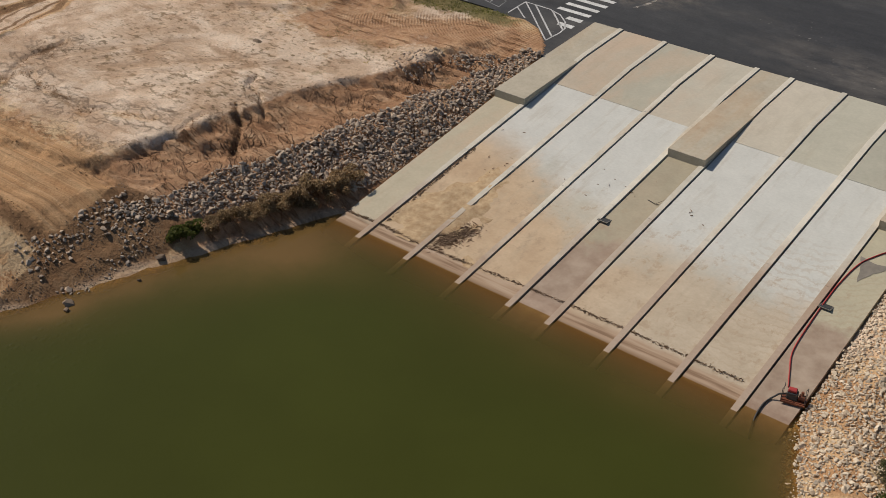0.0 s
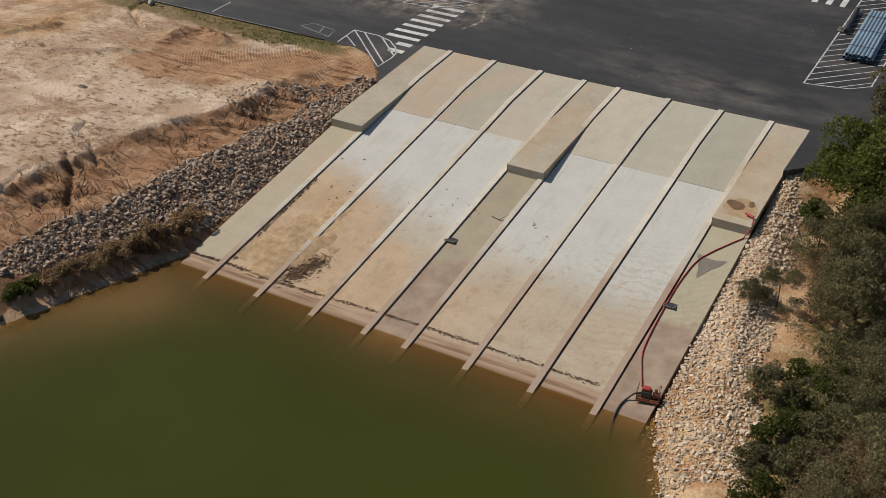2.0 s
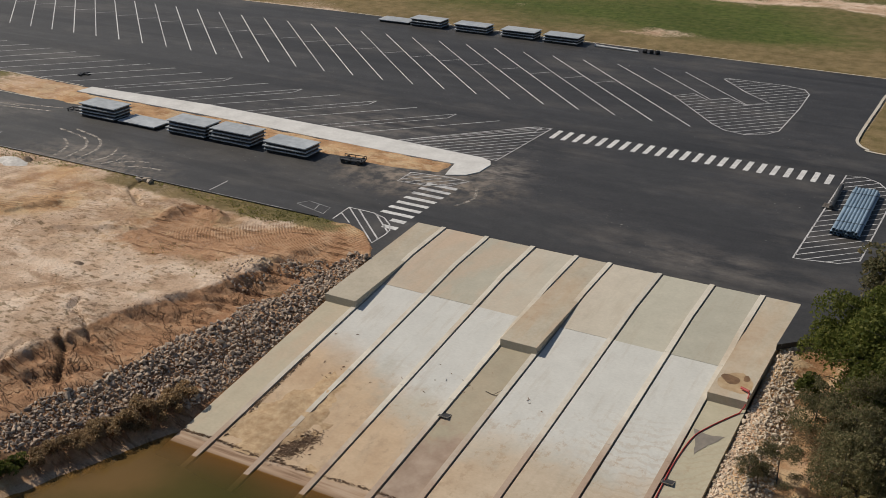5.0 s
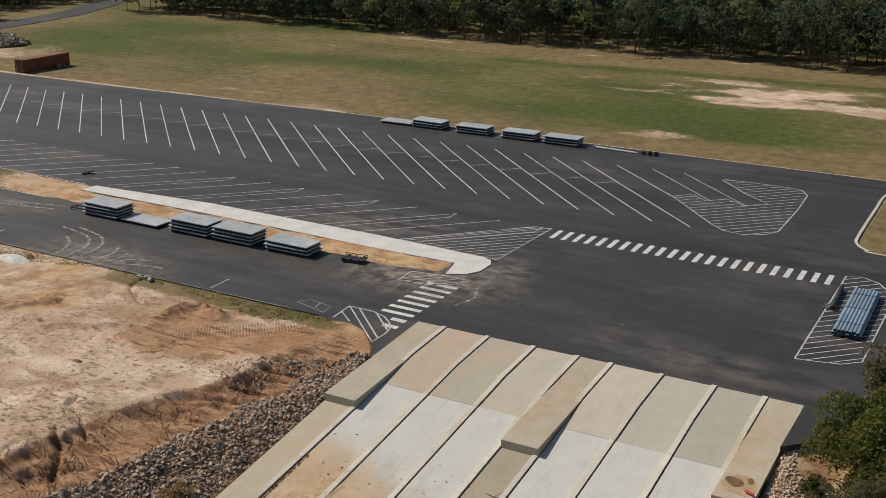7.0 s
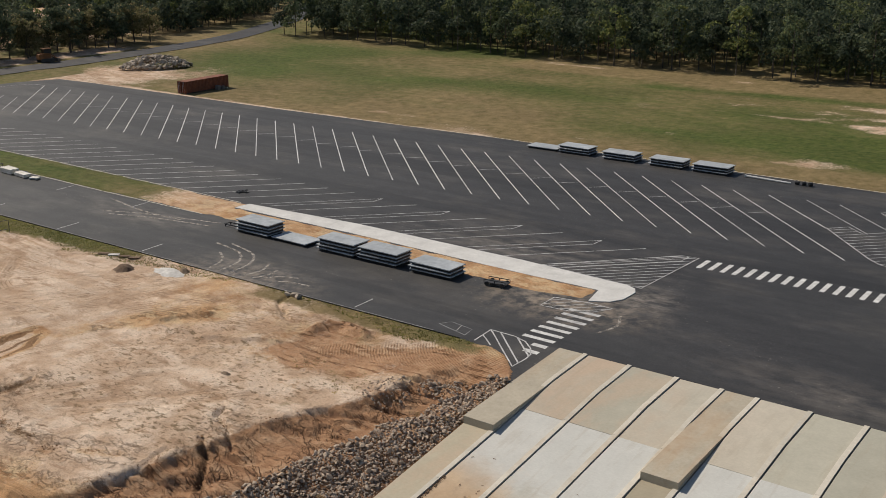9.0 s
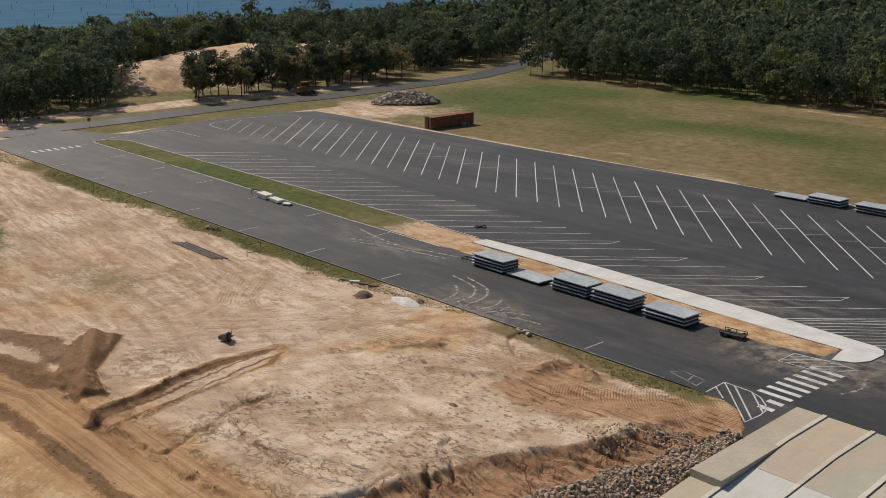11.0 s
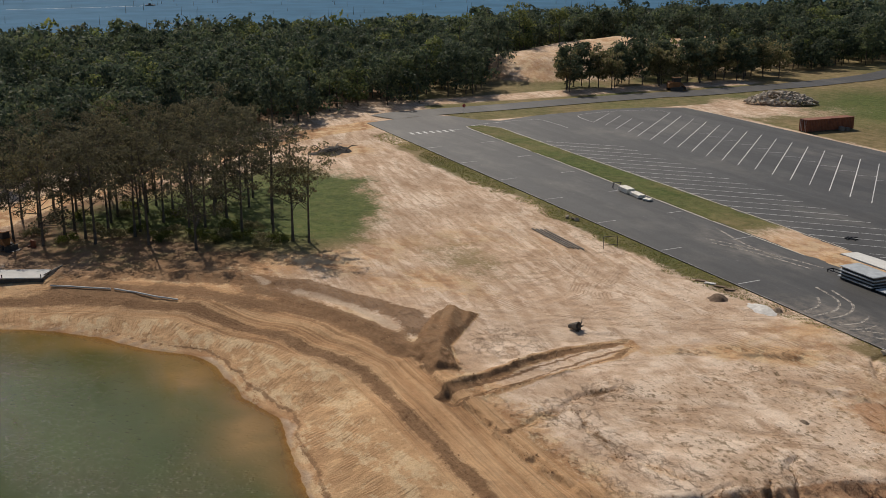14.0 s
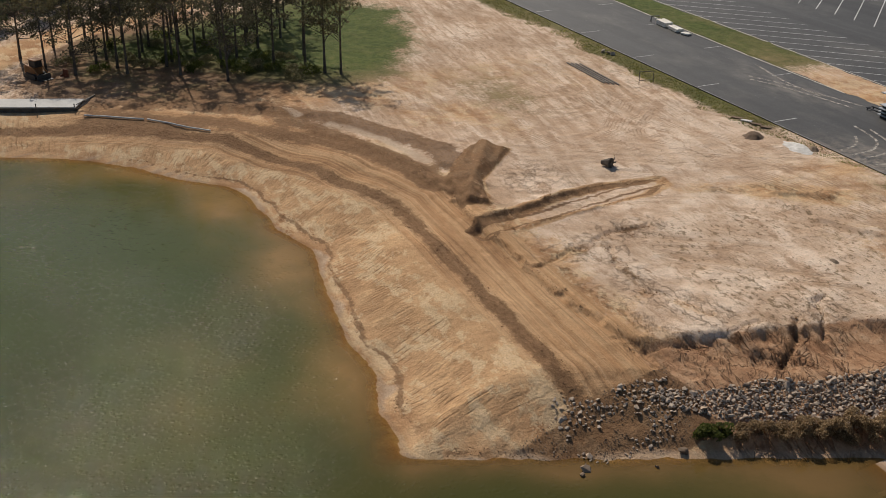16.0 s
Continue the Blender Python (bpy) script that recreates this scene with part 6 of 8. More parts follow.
# low scrub between the copse trees
under = [make_tree(340 + k, 0.9, 1.7, 1000, 0.16, M_LEAF_GREY if k else M_LEAF_BRIGHT, "low green scrub under the copse", base=0.05, limbs=9, thick=0.04, name="bush", on_limbs=True, lump=0.36) for k in range(2)]
for k, (x, y) in enumerate(((-99, -46.5), (-101, -48), (-103, -50.5), (-105, -53), (-108, -61), (-112, -67), (-103.5, -55), (-98, -49), (-107, -56), (-111, -59), (-115, -63), (-118, -69), (-110, -51), (-116, -54), (-121, -57), (-124, -63), (-113, -73), (-122, -50), (-127, -70), (-119, -77), (-130, -62), (-108, -48))):
    ob = stand(under[k], x, y, 40 * k) if k < 2 else copy_thing(under[k % 2], pose(x, y, height(x, y) - 0.05, 0, 0, 53 * k))
    tagged(ob, group="scrub under the copse")


def forest(name, seed, places, high, wide, leaves, size, material, label, blobs=12, base=0.02):
    """Woods too dense to count, as one mesh of crowns on trunks."""
    rng = np.random.default_rng(seed)
    V, F, TV, TF, TINT, nv, nt = [], [], [], [], [], 0, 0
    zs = terrain(places[:, 0], places[:, 1])
    ring = np.array([(math.cos(a), math.sin(a)) for a in (0, 1.57, 3.14, 4.71)])
    for (x, y), z in zip(places, zs):
        h, w = high * (rng.uniform(0.6, 1.2) if rng.random() > 0.03 else 1.35), wide * rng.uniform(0.75, 1.45)
        c, r = crown_blobs(rng, h, w, h * base, blobs)
        v, f = clumps(rng, c, r * 1.05, leaves, size, 0.9, 0.7, 0.25)
        V.append(v + [x, y, z])
        F.append(f + nv)
        TINT.append(np.full(len(v), min(1.0, abs(rng.normal(0.32, 0.38)))))
        nv += len(v)
        TV.append(np.concatenate([np.c_[ring * 0.17, np.full(4, -0.3)], np.c_[ring * 0.07, np.full(4, h * 0.75)]]) + [x, y, z])
        TF.append(np.array([(0, 1, 5, 4), (1, 2, 6, 5), (2, 3, 7, 6), (3, 0, 4, 7)]) + nt)
        nt += 8
    ob = thing(name, label, "woods", kind="stuff")
    tagged(part("crowns", crown_mesh(np.concatenate(V), np.concatenate(F), material, np.concatenate(TINT)), None, ob), kind="stuff")
    tagged(part("trunks", mesh_np("trunks", np.concatenate(TV), np.concatenate(TF), M_BARK), None, ob), kind="stuff")
    return ob


def scatter(seed, x0, x1, y0, y1, gap, keep):
    rng = np.random.default_rng(seed)
    X, Y = np.meshgrid(np.arange(x0, x1, gap), np.arange(y0, y1, gap))
    X, Y = X.ravel() + rng.uniform(-0.42, 0.42, X.size) * gap, Y.ravel() + rng.uniform(-0.42, 0.42, X.size) * gap
    k = keep(X, Y)
    return np.stack([X[k], Y[k]], 1)


def right_woods(X, Y):
    edge = 163 + 5 * (fbm(X, X * 0, 25, 201) - 0.5) + step(-190, -230, X) * 30
    return (Y > edge) & (line_dist(X, Y, ROAD)[0] > 9)


def left_woods(X, Y):
    hill = line_dist(X, Y, HILL)[0] > 19
    open_way = (X > -250) & (Y > 48) & (Y < 70) & (X > -232 - (Y - 48))
    front = np.interp(Y, FRONT_Y, FRONT_X) - 5 * fbm(X, Y, 12, 211)
    return (X < front) & (X > -425) & (line_dist(X, Y, ROAD)[0] > 12) & (line_dist(X, Y, PATH)[0] > 5.5) & hill & ~open_way


forest("woods", 41, scatter(41, -235, 70, 155, 215, 5.4, right_woods), 14.5, 4.0, 620, 0.58, M_LEAF, "dense dark green oak woods behind the field", base=0.14)
forest("woods", 42, scatter(42, -330, 140, 215, 420, 8.0, right_woods), 16.5, 4.8, 110, 1.5, M_LEAF, "deep oak woods rising behind the field")
forest("woods", 43, scatter(43, -300, -140, -135, 215, 5.6, left_woods), 12.5, 4.0, 600, 0.6, M_LEAF, "dense mixed woods between the road and the lake")
forest("woods", 44, scatter(44, -425, -300, -220, 600, 7.5, left_woods), 12.5, 4.6, 140, 1.2, M_LEAF, "woods running down to the lake shore")

# single trees before the spoil hill
row = [make_tree(360 + k, 10.5 + 2.5 * math.sin(3 * k), 3.6, 1700, 0.42, (M_LEAF, M_LEAF_GREY, M_LEAF_GREY)[k % 3], "roadside oak with an open olive crown", base=0.12, limbs=16, thick=0.16, on_limbs=True, tint=0.55, lump=0.34) for k in range(4)]
for k in range(36):
    x, y = -211 - 9 * abs(math.sin(k * 2.7)), 61 + 1.95 * k + 0.8 * math.sin(k * 5.1)
    ob = stand(row[k], x, y, 70 * k) if k < 4 else copy_thing(row[(k * 3) % 4], pose(x, y, height(x, y) - 0.1, 0, 0, 77 * k))
    tagged(ob, group="roadside trees before the spoil hill")

# trees and scrub on the bank beside the ramp
CEDAR = "dense bright green cedar beside the boat ramp"
cedar = make_tree(381, 7.6, 3.3, 17000, 0.15, M_LEAF_BRIGHT, CEDAR, base=0.06, limbs=14, thick=0.14, blobs=24, tint=0.45, flat=0.45)
stand(cedar, 41.2, -9.2, 10, 0.1, 1.15)
copy_thing(cedar, pose(43.6, -12.6, height(43.6, -12.6) - 0.2, 0, 0, 140) @ Matrix.Diagonal((1.2, 1.2, 1.05, 1)))
oak = make_tree(383, 9.5, 3.0, 4500, 0.3, M_LEAF_GREY, "dark oak behind the cedar at the lot's edge", base=0.35, limbs=16, thick=0.2, on_limbs=True, tint=0.2, lump=0.36)
stand(oak, 42.2, -2.5, 80, 0.1, 0.85)
copy_thing(cedar, pose(44.4, -7.2, height(44.4, -7.2) - 0.2, 0, 0, 250) @ Matrix.Diagonal((1.25, 1.25, 1.1, 1)))
bush = make_tree(384, 2.0, 1.4, 1500, 0.2, M_LEAF_BRIGHT, "small green bush at the head of the riprap", base=0.05, limbs=7, thick=0.05, name="bush", blobs=9, tint=0.15)
stand(bush, 38.6, -10.8, 0)
SCRUB = "tangled grey-green scrub with bare twigs on the bank"
scrub = [make_tree(390 + k, 4.2 + 0.5 * k, 2.7, 7500, 0.11, M_LEAF_GREY, SCRUB, base=0.12, limbs=20, thick=0.09, on_limbs=True, tint=0.25 * k, lump=0.26, flat=0.3) for k in range(3)]
SCRUB_AT = [(39.6, -14.2, 0.75), (41.6, -16.4, 0.95), (42.6, -18.6, 1.0), (45.2, -19.5, 1.15), (38.9, -21.5, 0.6), (42.9, -22.6, 0.9), (46.6, -24.5, 1.1), (45.2, -28.6, 0.95), (48.2, -30.0, 1.1), (48.8, -21.0, 1.2), (46.6, -33.2, 0.9), (49.2, -36.5, 1.0), (37.2, -22.2, 0.5), (43.6, -20.6, 1.1), (44.2, -16.4, 1.1), (47.2, -17.0, 1.2), (47.4, -22.4, 1.2), (46.5, -39.5, 0.8), (44.0, -41.5, 0.6)]
for k, (x, y, s) in enumerate(SCRUB_AT):
    ob = stand(scrub[k], x, y, 60 * k, 0.1, s) if k < 3 else copy_thing(scrub[k % 3], pose(x, y, height(x, y) - 0.1, 0, 0, 47 * k) @ Matrix.Diagonal((s, s, s, 1)))
    tagged(ob, group="scrub on the bank beside the ramp")
low = [make_tree(400 + k, 1.6, 2.0, 4200, 0.14, M_LEAF_BRIGHT if k else M_LEAF_GREY, "low green thicket on the bank", base=0.05, limbs=18, thick=0.04, name="bush", on_limbs=True, lump=0.24, tint=0.3, flat=0.3) for k in range(2)]
for k, (x, y, s) in enumerate(((41.6, -29.8, 0.9), (42.8, -28.6, 0.9), (44.2, -32.0, 1.1), (42.8, -33.6, 1.0), (44.6, -36.0, 1.2), (43.4, -38.4, 0.9), (41.9, -36.2, 0.7), (45.2, -25.9, 0.8), (47.5, -27.0, 1.1))):
    ob = stand(low[k], x, y, 60 * k, 0.1, s) if k < 2 else copy_thing(low[k % 2], pose(x, y, height(x, y) - 0.1, 0, 0, 47 * k) @ Matrix.Diagonal((s, s, s, 1)))
    tagged(ob, group="thicket on the bank beside the ramp")
bare = [make_tree(430 + k, 2.6, 1.9, 2600, 0.1, M_LEAF_DRY, "leafless grey-brown brush on the bank", base=0.06, limbs=26, thick=0.05, name="bush", on_limbs=True, lump=0.3, tint=0.1, flat=0.3) for k in range(2)]
for k, (x, y, s) in enumerate(((46.4, -35.2, 1.0), (47.8, -33.6, 1.1), (45.4, -38.0, 0.8), (48.0, -38.2, 1.0), (46.8, -41.2, 0.9), (40.2, -17.6, 0.7), (41.2, -19.6, 0.7))):
    ob = stand(bare[k], x, y, 60 * k, 0.1, s) if k < 2 else copy_thing(bare[k % 2], pose(x, y, height(x, y) - 0.1, 0, 0, 47 * k) @ Matrix.Diagonal((s, s, s, 1)))
    tagged(ob, group="bare brush on the bank")
# dry brush along the water beside the riprap
dry = [make_tree(410 + k, 0.8, 1.15, 2200, 0.10, M_LEAF_DRY, "dry brown brush at the water's edge", base=0.02, limbs=9, thick=0.03, name="bush", blobs=7, tint=0.3, flat=0.2) for k in range(2)]
DRY_AT = [(-2.0, -30.6), (-2.2, -31.6), (-2.1, -33.2), (-2.5, -35.0), (-3.3, -36.4), (-3.8, -37.6), (-4.4, -38.9), (-4.8, -40.2), (-3.1, -34.0), (-5.2, -41.4), (-1.9, -32.0), (-2.9, -35.6), (-4.1, -38.2)]
for k, (x, y) in enumerate(DRY_AT):
    ob = stand(dry[k], x, y, 60 * k) if k < 2 else copy_thing(dry[k % 2], pose(x, y, height(x, y) - 0.08, 0, 0, 47 * k) @ Matrix.Diagonal((1, 1, 0.8 + 0.3 * (k % 3), 1)))
    tagged(ob, group="dry brush along the water")
for k, (x, y) in enumerate(((-5.9, -44.0), (-5.7, -43.0))):
    tagged(stand(make_tree(420 + k, 1.2, 1.0, 2200, 0.12, M_LEAF_BRIGHT, "green bush at the water's edge", base=0.02, limbs=7, thick=0.03, name="bush", blobs=8, tint=0.3, flat=0.3), x, y), group="dry brush along the water")


def tuft_field(name, label, seed, places, high, blades, material):
    """Low grass in tufts, as one mesh of blades."""
    rng = np.random.default_rng(seed)
    n = len(places)
    size = high * rng.uniform(0.5, 1.4, n)
    at = np.repeat(np.c_[places, terrain(places[:, 0], places[:, 1])], blades, 0)
    h = np.repeat(size, blades)[:, None]
    foot = at + np.c_[rng.normal(size=(n * blades, 2)) * h * 0.55, np.full(n * blades, -0.03)]
    a = rng.uniform(0, 6.28, n * blades)
    lean = np.c_[np.cos(a), np.sin(a)] * h * rng.uniform(0.2, 0.8, (n * blades, 1))
    wide = np.c_[-np.sin(a), np.cos(a), 0 * a] * (h * 0.16)
    tip = foot + np.c_[lean, h[:, 0] * rng.uniform(0.6, 1.1, n * blades)]
    v = np.stack([foot - wide, foot + wide, tip], 1).reshape(-1, 3)
    ob = thing(name, label, "grass", kind="stuff")
    me = mesh_np("blades", v, np.arange(len(v)).reshape(-1, 3), material)
    paint_mask(me, "tint", np.repeat(rng.uniform(0, 0.9, n), blades * 3))
    tagged(part("blades", me, None, ob), kind="stuff")


def verge_grass(X, Y):
    w = fbm(X, Y, 5, 421, 3)
    edge = np.interp(X, [-170, -60, -36, -30, -26, -18, -12, -8, -6], [3.6, 3.4, 0.3, 0.4, 0.9, 1.9, 2.2, 1.2, 0.2])
    return (Y < -3.3) & (Y > -3.4 - edge * (0.35 + 1.3 * w)) & (w > 0.28) & (X < -7)


def sand_grass(X, Y):
    w = fbm(X, Y, 3.5, 422, 3)
    return (np.hypot((X + 13.5) / 4.2, (Y + 16) / 2.2) < 0.5 + w) & (w > 0.42)


M_GRASS = leaf_mat("verge_grass", (0.15, 0.165, 0.045), (0.24, 0.24, 0.075), (0.36, 0.30, 0.14), 0.45)
M_TUFT = leaf_mat("dry_tufts", (0.22, 0.185, 0.085), (0.33, 0.265, 0.13), (0.46, 0.36, 0.21), 0.45)
tuft_field("verge_grass", "strip of low green grass along the drive", 81, scatter(81, -172, -7, -9, -3.2, 0.36, verge_grass), 0.17, 12, M_GRASS)
tuft_field("dry_grass", "thin dry tufts of grass on the sand", 82, scatter(82, -42, -9, -36, -11, 0.5, sand_grass), 0.15, 12, M_TUFT)

# ---- stones ----
def stone_shapes(count, seed):
    """Angular broken stones, as vertex and triangle arrays."""
    r, out = random.Random(seed), []
    for k in range(count):
        bm = bmesh.new()
        long, wide, high = r.uniform(0.5, 0.72), r.uniform(0.36, 0.54), r.uniform(0.26, 0.42)
        for j in range(13):
            v = Vector((r.gauss(0, 1), r.gauss(0, 1), r.gauss(0, 1))).normalized()
            q = 0.88 / max(abs(v.x), abs(v.y), abs(v.z)) * 0.45 + 0.55 * r.uniform(0.85, 1.1)
            bm.verts.new((v.x * q * long, v.y * q * wide, v.z * q * high))
        bmesh.ops.convex_hull(bm, input=bm.verts)
        bmesh.ops.delete(bm, geom=[v for v in bm.verts if not v.link_faces], context="VERTS")
        bmesh.ops.triangulate(bm, faces=bm.faces)
        bmesh.ops.recalc_face_normals(bm, faces=bm.faces)
        bm.verts.index_update()
        out.append((np.array([v.co[:] for v in bm.verts]), np.array([[v.index for v in f.verts] for f in bm.faces])))
        bm.free()
    return out


SHAPES = stone_shapes(14, 3)


def stone_field(owner, seed, places, size, material, singles, sink=0.15, name="stone", big=2.0):
    """Stones at places (x, y, z): the chosen ones as parts of their own, the rest in one mesh."""
    rng = np.random.default_rng(seed)
    meshes = [mesh_np(name, v, f, material) for v, f in SHAPES]
    V, F, n = [], [], 0
    for k, (x, y, z) in enumerate(places):
        s = size * min(rng.lognormal(0.0, 0.35), big)
        e = Euler(rng.uniform(-0.7, 0.7, 2).tolist() + [rng.uniform(0, 6.28)])
        q = int(rng.integers(0, len(SHAPES)))
        if singles(k, x, y):
            ob = part(name, meshes[q], None, owner)
            ob.matrix_world = Matrix.LocRotScale((x, y, z + s * sink), e, (s, s, s))
        else:
            v, f = SHAPES[q]
            V.append(v * s @ np.array(e.to_matrix()).T + [x, y, z + s * sink])
            F.append(f + n)
            n += len(v)
    if V:
        tagged(part("rubble", mesh_np("rubble", np.concatenate(V), np.concatenate(F), material), None, owner), kind="stuff")


def on_ground(pts):
    return np.c_[pts, terrain(pts[:, 0], pts[:, 1])]


RIPRAP_UP_Y, RIPRAP_UP_X = [9, 13, 16, 19, 23, 27, 31, 34, 37, 40, 43, 45], [-2.4, -3.2, -4.4, -4.9, -5.0, -5.9, -6.8, -7.6, -8.3, -9.0, -9.9, -10.8]
RIPRAP_LOW_Y, RIPRAP_LOW_X = [9, 28, 31, 33, 37, 40, 42, 44, 46], [0, 0, -0.7, -2.4, -3.9, -5.6, -6.6, -8.0, -9.8]


def left_riprap(X, Y):
    wob = (fbm(X, Y, 2.0, 401, 2) - 0.5) * 1.3
    return (Y < -8) & (Y > -46) & (X > np.interp(-Y, RIPRAP_UP_Y, RIPRAP_UP_X) + wob) & (X < np.interp(-Y, RIPRAP_LOW_Y, RIPRAP_LOW_X) - 0.2)


def right_riprap(X, Y):
    wob = (fbm(X, Y, 2.0, 402, 2) - 0.5) * 1.4
    outer = np.interp(-Y, [3, 8, 12, 17, 22, 30, 36, 41, 46], [35.6, 36.6, 38.0, 38.3, 39.0, 40.4, 41.4, 42.3, 44.0])
    return (X > 35.25) & (X < outer + wob) & (Y < -4.5) & (Y > -47) & (shore_distance(X, Y) > -1.5) & (signed(X, Y, FOOT) < 0.1)


riprap = thing("riprap", "bank of broken brown-grey riprap stones beside the ramp", "riprap", kind="structure")
pts = on_ground(scatter(51, -12, 0, -47, -7, 0.215, left_riprap))
stone_field(riprap, 52, pts, 0.215, M_STONE, lambda k, x, y: -41 < y < -24 and x > -6.5 and k % 9 == 0)
pts = on_ground(scatter(53, -8, -0.5, -44, -8, 0.62, left_riprap))
pts[:, 2] += 0.12
stone_field(riprap, 54, pts, 0.30, M_STONE, lambda k, x, y: False)
riprap = thing("riprap", "bank of pale limestone riprap beside the ramp", "riprap", kind="structure")
pts = on_ground(scatter(55, 35, 46, -48, -4, 0.19, right_riprap))
stone_field(riprap, 56, pts, 0.19, M_STONE_PALE, lambda k, x, y: -36 < y < -20 and k % 9 == 0)
# loose heaps of stone on the dirt above the riprap
for seed, x, y, r in ((57, -7.7, -15.6, 1.9), (58, -3.6, -12.0, 1.5), (59, -5.4, -12.6, 1.0)):
    heap = thing("stone_heap", "small heap of grey stones on the dirt", "stone heap")
    rng = np.random.default_rng(seed)
    a, d = rng.uniform(0, 6.28, 110), r * np.sqrt(rng.uniform(0, 1, 110))
    xy = np.c_[x + np.cos(a) * d, y + np.sin(a) * d * 1.3]
    pts = on_ground(xy)
    pts[:, 2] += 0.55 * np.clip(1 - d / r, 0, 1)
    stone_field(heap, seed, pts, 0.2, M_STONE, lambda k, x, y: k % 3 == 0)
pile = thing("rock_pile", "big pile of pale grey boulders on bare ground", "rock pile")
rng = np.random.default_rng(60)
a, d = rng.uniform(0, 6.28, 590), np.sqrt(rng.uniform(0, 1, 590))
cx, cy = -172.5, 97.5
pts = on_ground(np.c_[cx + np.cos(a) * d * 5.4 - np.sin(a) * d * 4.2, cy + np.cos(a) * d * 6.6 + np.sin(a) * d * 3.4])
pts[:, 2] += 2.5 * np.clip(1.1 - d, 0, 0.75) / 0.75
stone_field(pile, 61, pts, 0.8, M_STONE_GREY, lambda k, x, y: k % 2 == 0, big=1.7, name="boulder")
def spilled(X, Y):
    return (X > -12.5 + 0.12 * (Y + 52)) & (X < -7.2 - 0.1 * (Y + 43)) & (Y > -53) & (Y < -43.2) & (shore_distance(X, Y) > 0.4) & (fbm(X, Y, 1.8, 407, 2) > 0.5)
spill = thing("stone_spill", "loose grey stones spilled down the cut bank", "stones", kind="structure")
stone_field(spill, 64, on_ground(scatter(64, -13, -6, -53, -43, 0.38, spilled)), 0.24, M_STONE, lambda k, x, y: k % 2 == 0)
# rough clods on the dark cut bank and along the haul road
clods = thing("clods", "loose dark clods and stones on the cut bank", "clods", kind="stuff")
def cut_bank(X, Y):
    return (signed(X, Y, CUT_FACE) > -0.7) & (shore_distance(X, Y) > 0.9) & (fbm(X, Y, 1.5, 403, 2) > 0.36)
M_CLOD = stone_mat("dark_clods", (0.11, 0.08, 0.058), (0.19, 0.14, 0.10), (0.30, 0.225, 0.16))
stone_field(clods, 62, on_ground(scatter(62, -14, -6, -64, -43, 0.2, cut_bank)), 0.075, M_CLOD, lambda k, x, y: False)
clods = thing("clods", "loose clay clods along the haul road and the shore", "clods", kind="stuff")
def berm_clods(X, Y):
    n = fbm(X, Y, 1.6, 404, 3)
    keep = (line_dist(X, Y, HAUL_BERM)[0] < 0.25 + 1.0 * n) | (line_dist(X, Y, WINDROW)[0] < 0.3 + 2.6 * n) | (line_dist(X, Y, WINDROW_LOW)[0] < 0.1 + 1.6 * n)
    keep |= (np.abs(signed(X, Y, TRENCH_UP + TRENCH_LOW)) < 1.1 * (n - 0.25)) | (np.abs(signed(X, Y, MOUND_EDGE)) < 1.0 * (n - 0.25))
    for line, wide in ((GULLY, 0.9), (GULLY_LOW, 1.0), (GULLY_END, 0.8), (HAUL_EDGE[:5], 1.2), (PIT, 0.9), (CRACKS[0], 0.8), (CRACKS[1], 0.4), (RIDGE, 0.7)):
        keep |= line_dist(X, Y, line)[0] < wide * (n - 0.2)
    sd = shore_distance(X, Y)
    return keep | ((sd > 0.9) & (sd < 1.7) & (X < -9) & (X > -90) & (Y > -90) & (fbm(X, Y, 2, 406, 2) > 0.5))
M_CLOD_CLAY = stone_mat("clay_clods", (0.18, 0.095, 0.047), (0.29, 0.165, 0.08), (0.39, 0.24, 0.125))
stone_field(clods, 63, on_ground(scatter(63, -95, -9, -92, -4, 0.31, berm_clods)), 0.09, M_CLOD_CLAY, lambda k, x, y: False, sink=0.05, big=2.6)
clods = thing("clods", "loose red-brown clods on the eroded slope", "clods", kind="stuff")
def slope_clods(X, Y):
    side = X - np.interp(-Y, SCARP_Y, SCARP_X)
    return (side > -0.8) & (side < 5.5) & (X < np.interp(-Y, RIPRAP_UP_Y, RIPRAP_UP_X)) & (Y < -10) & (Y > -45) & (fbm(X, Y, 1.4, 409, 3) > 0.47)
M_CLOD_RED = stone_mat("red_clods", (0.20, 0.10, 0.05), (0.36, 0.20, 0.11), (0.48, 0.31, 0.19))
stone_field(clods, 66, on_ground(scatter(66, -17, -4, -45, -10, 0.3, slope_clods)), 0.075, M_CLOD_RED, lambda k, x, y: False, sink=0.05, big=3.0)
clods = thing("clods", "sparse small clods scattered over the sandy ground", "clods", kind="stuff")
def plain_clods(X, Y):
    return (X < -13) & (Y < -6) & (Y > -44) & (X > -66) & (fbm(X, Y, 7, 408, 3) > 0.52)
M_CLOD_SAND = stone_mat("sandy_clods", (0.30, 0.20, 0.125), (0.50, 0.36, 0.24), (0.58, 0.44, 0.31))
stone_field(clods, 65, on_ground(scatter(65, -66, -13, -44, -6, 0.75, plain_clods)), 0.07, M_CLOD_SAND, lambda k, x, y: False, sink=0.05, big=3.0)


# ---- on the ramp ----
def drape(pts, lift=0.0, n=60):
    """A smooth line over the ramp's surface."""
    line = curve(pts, n)
    return [(x, y, float(ramp_z(np.array(y))) + lift) for x, y in line]


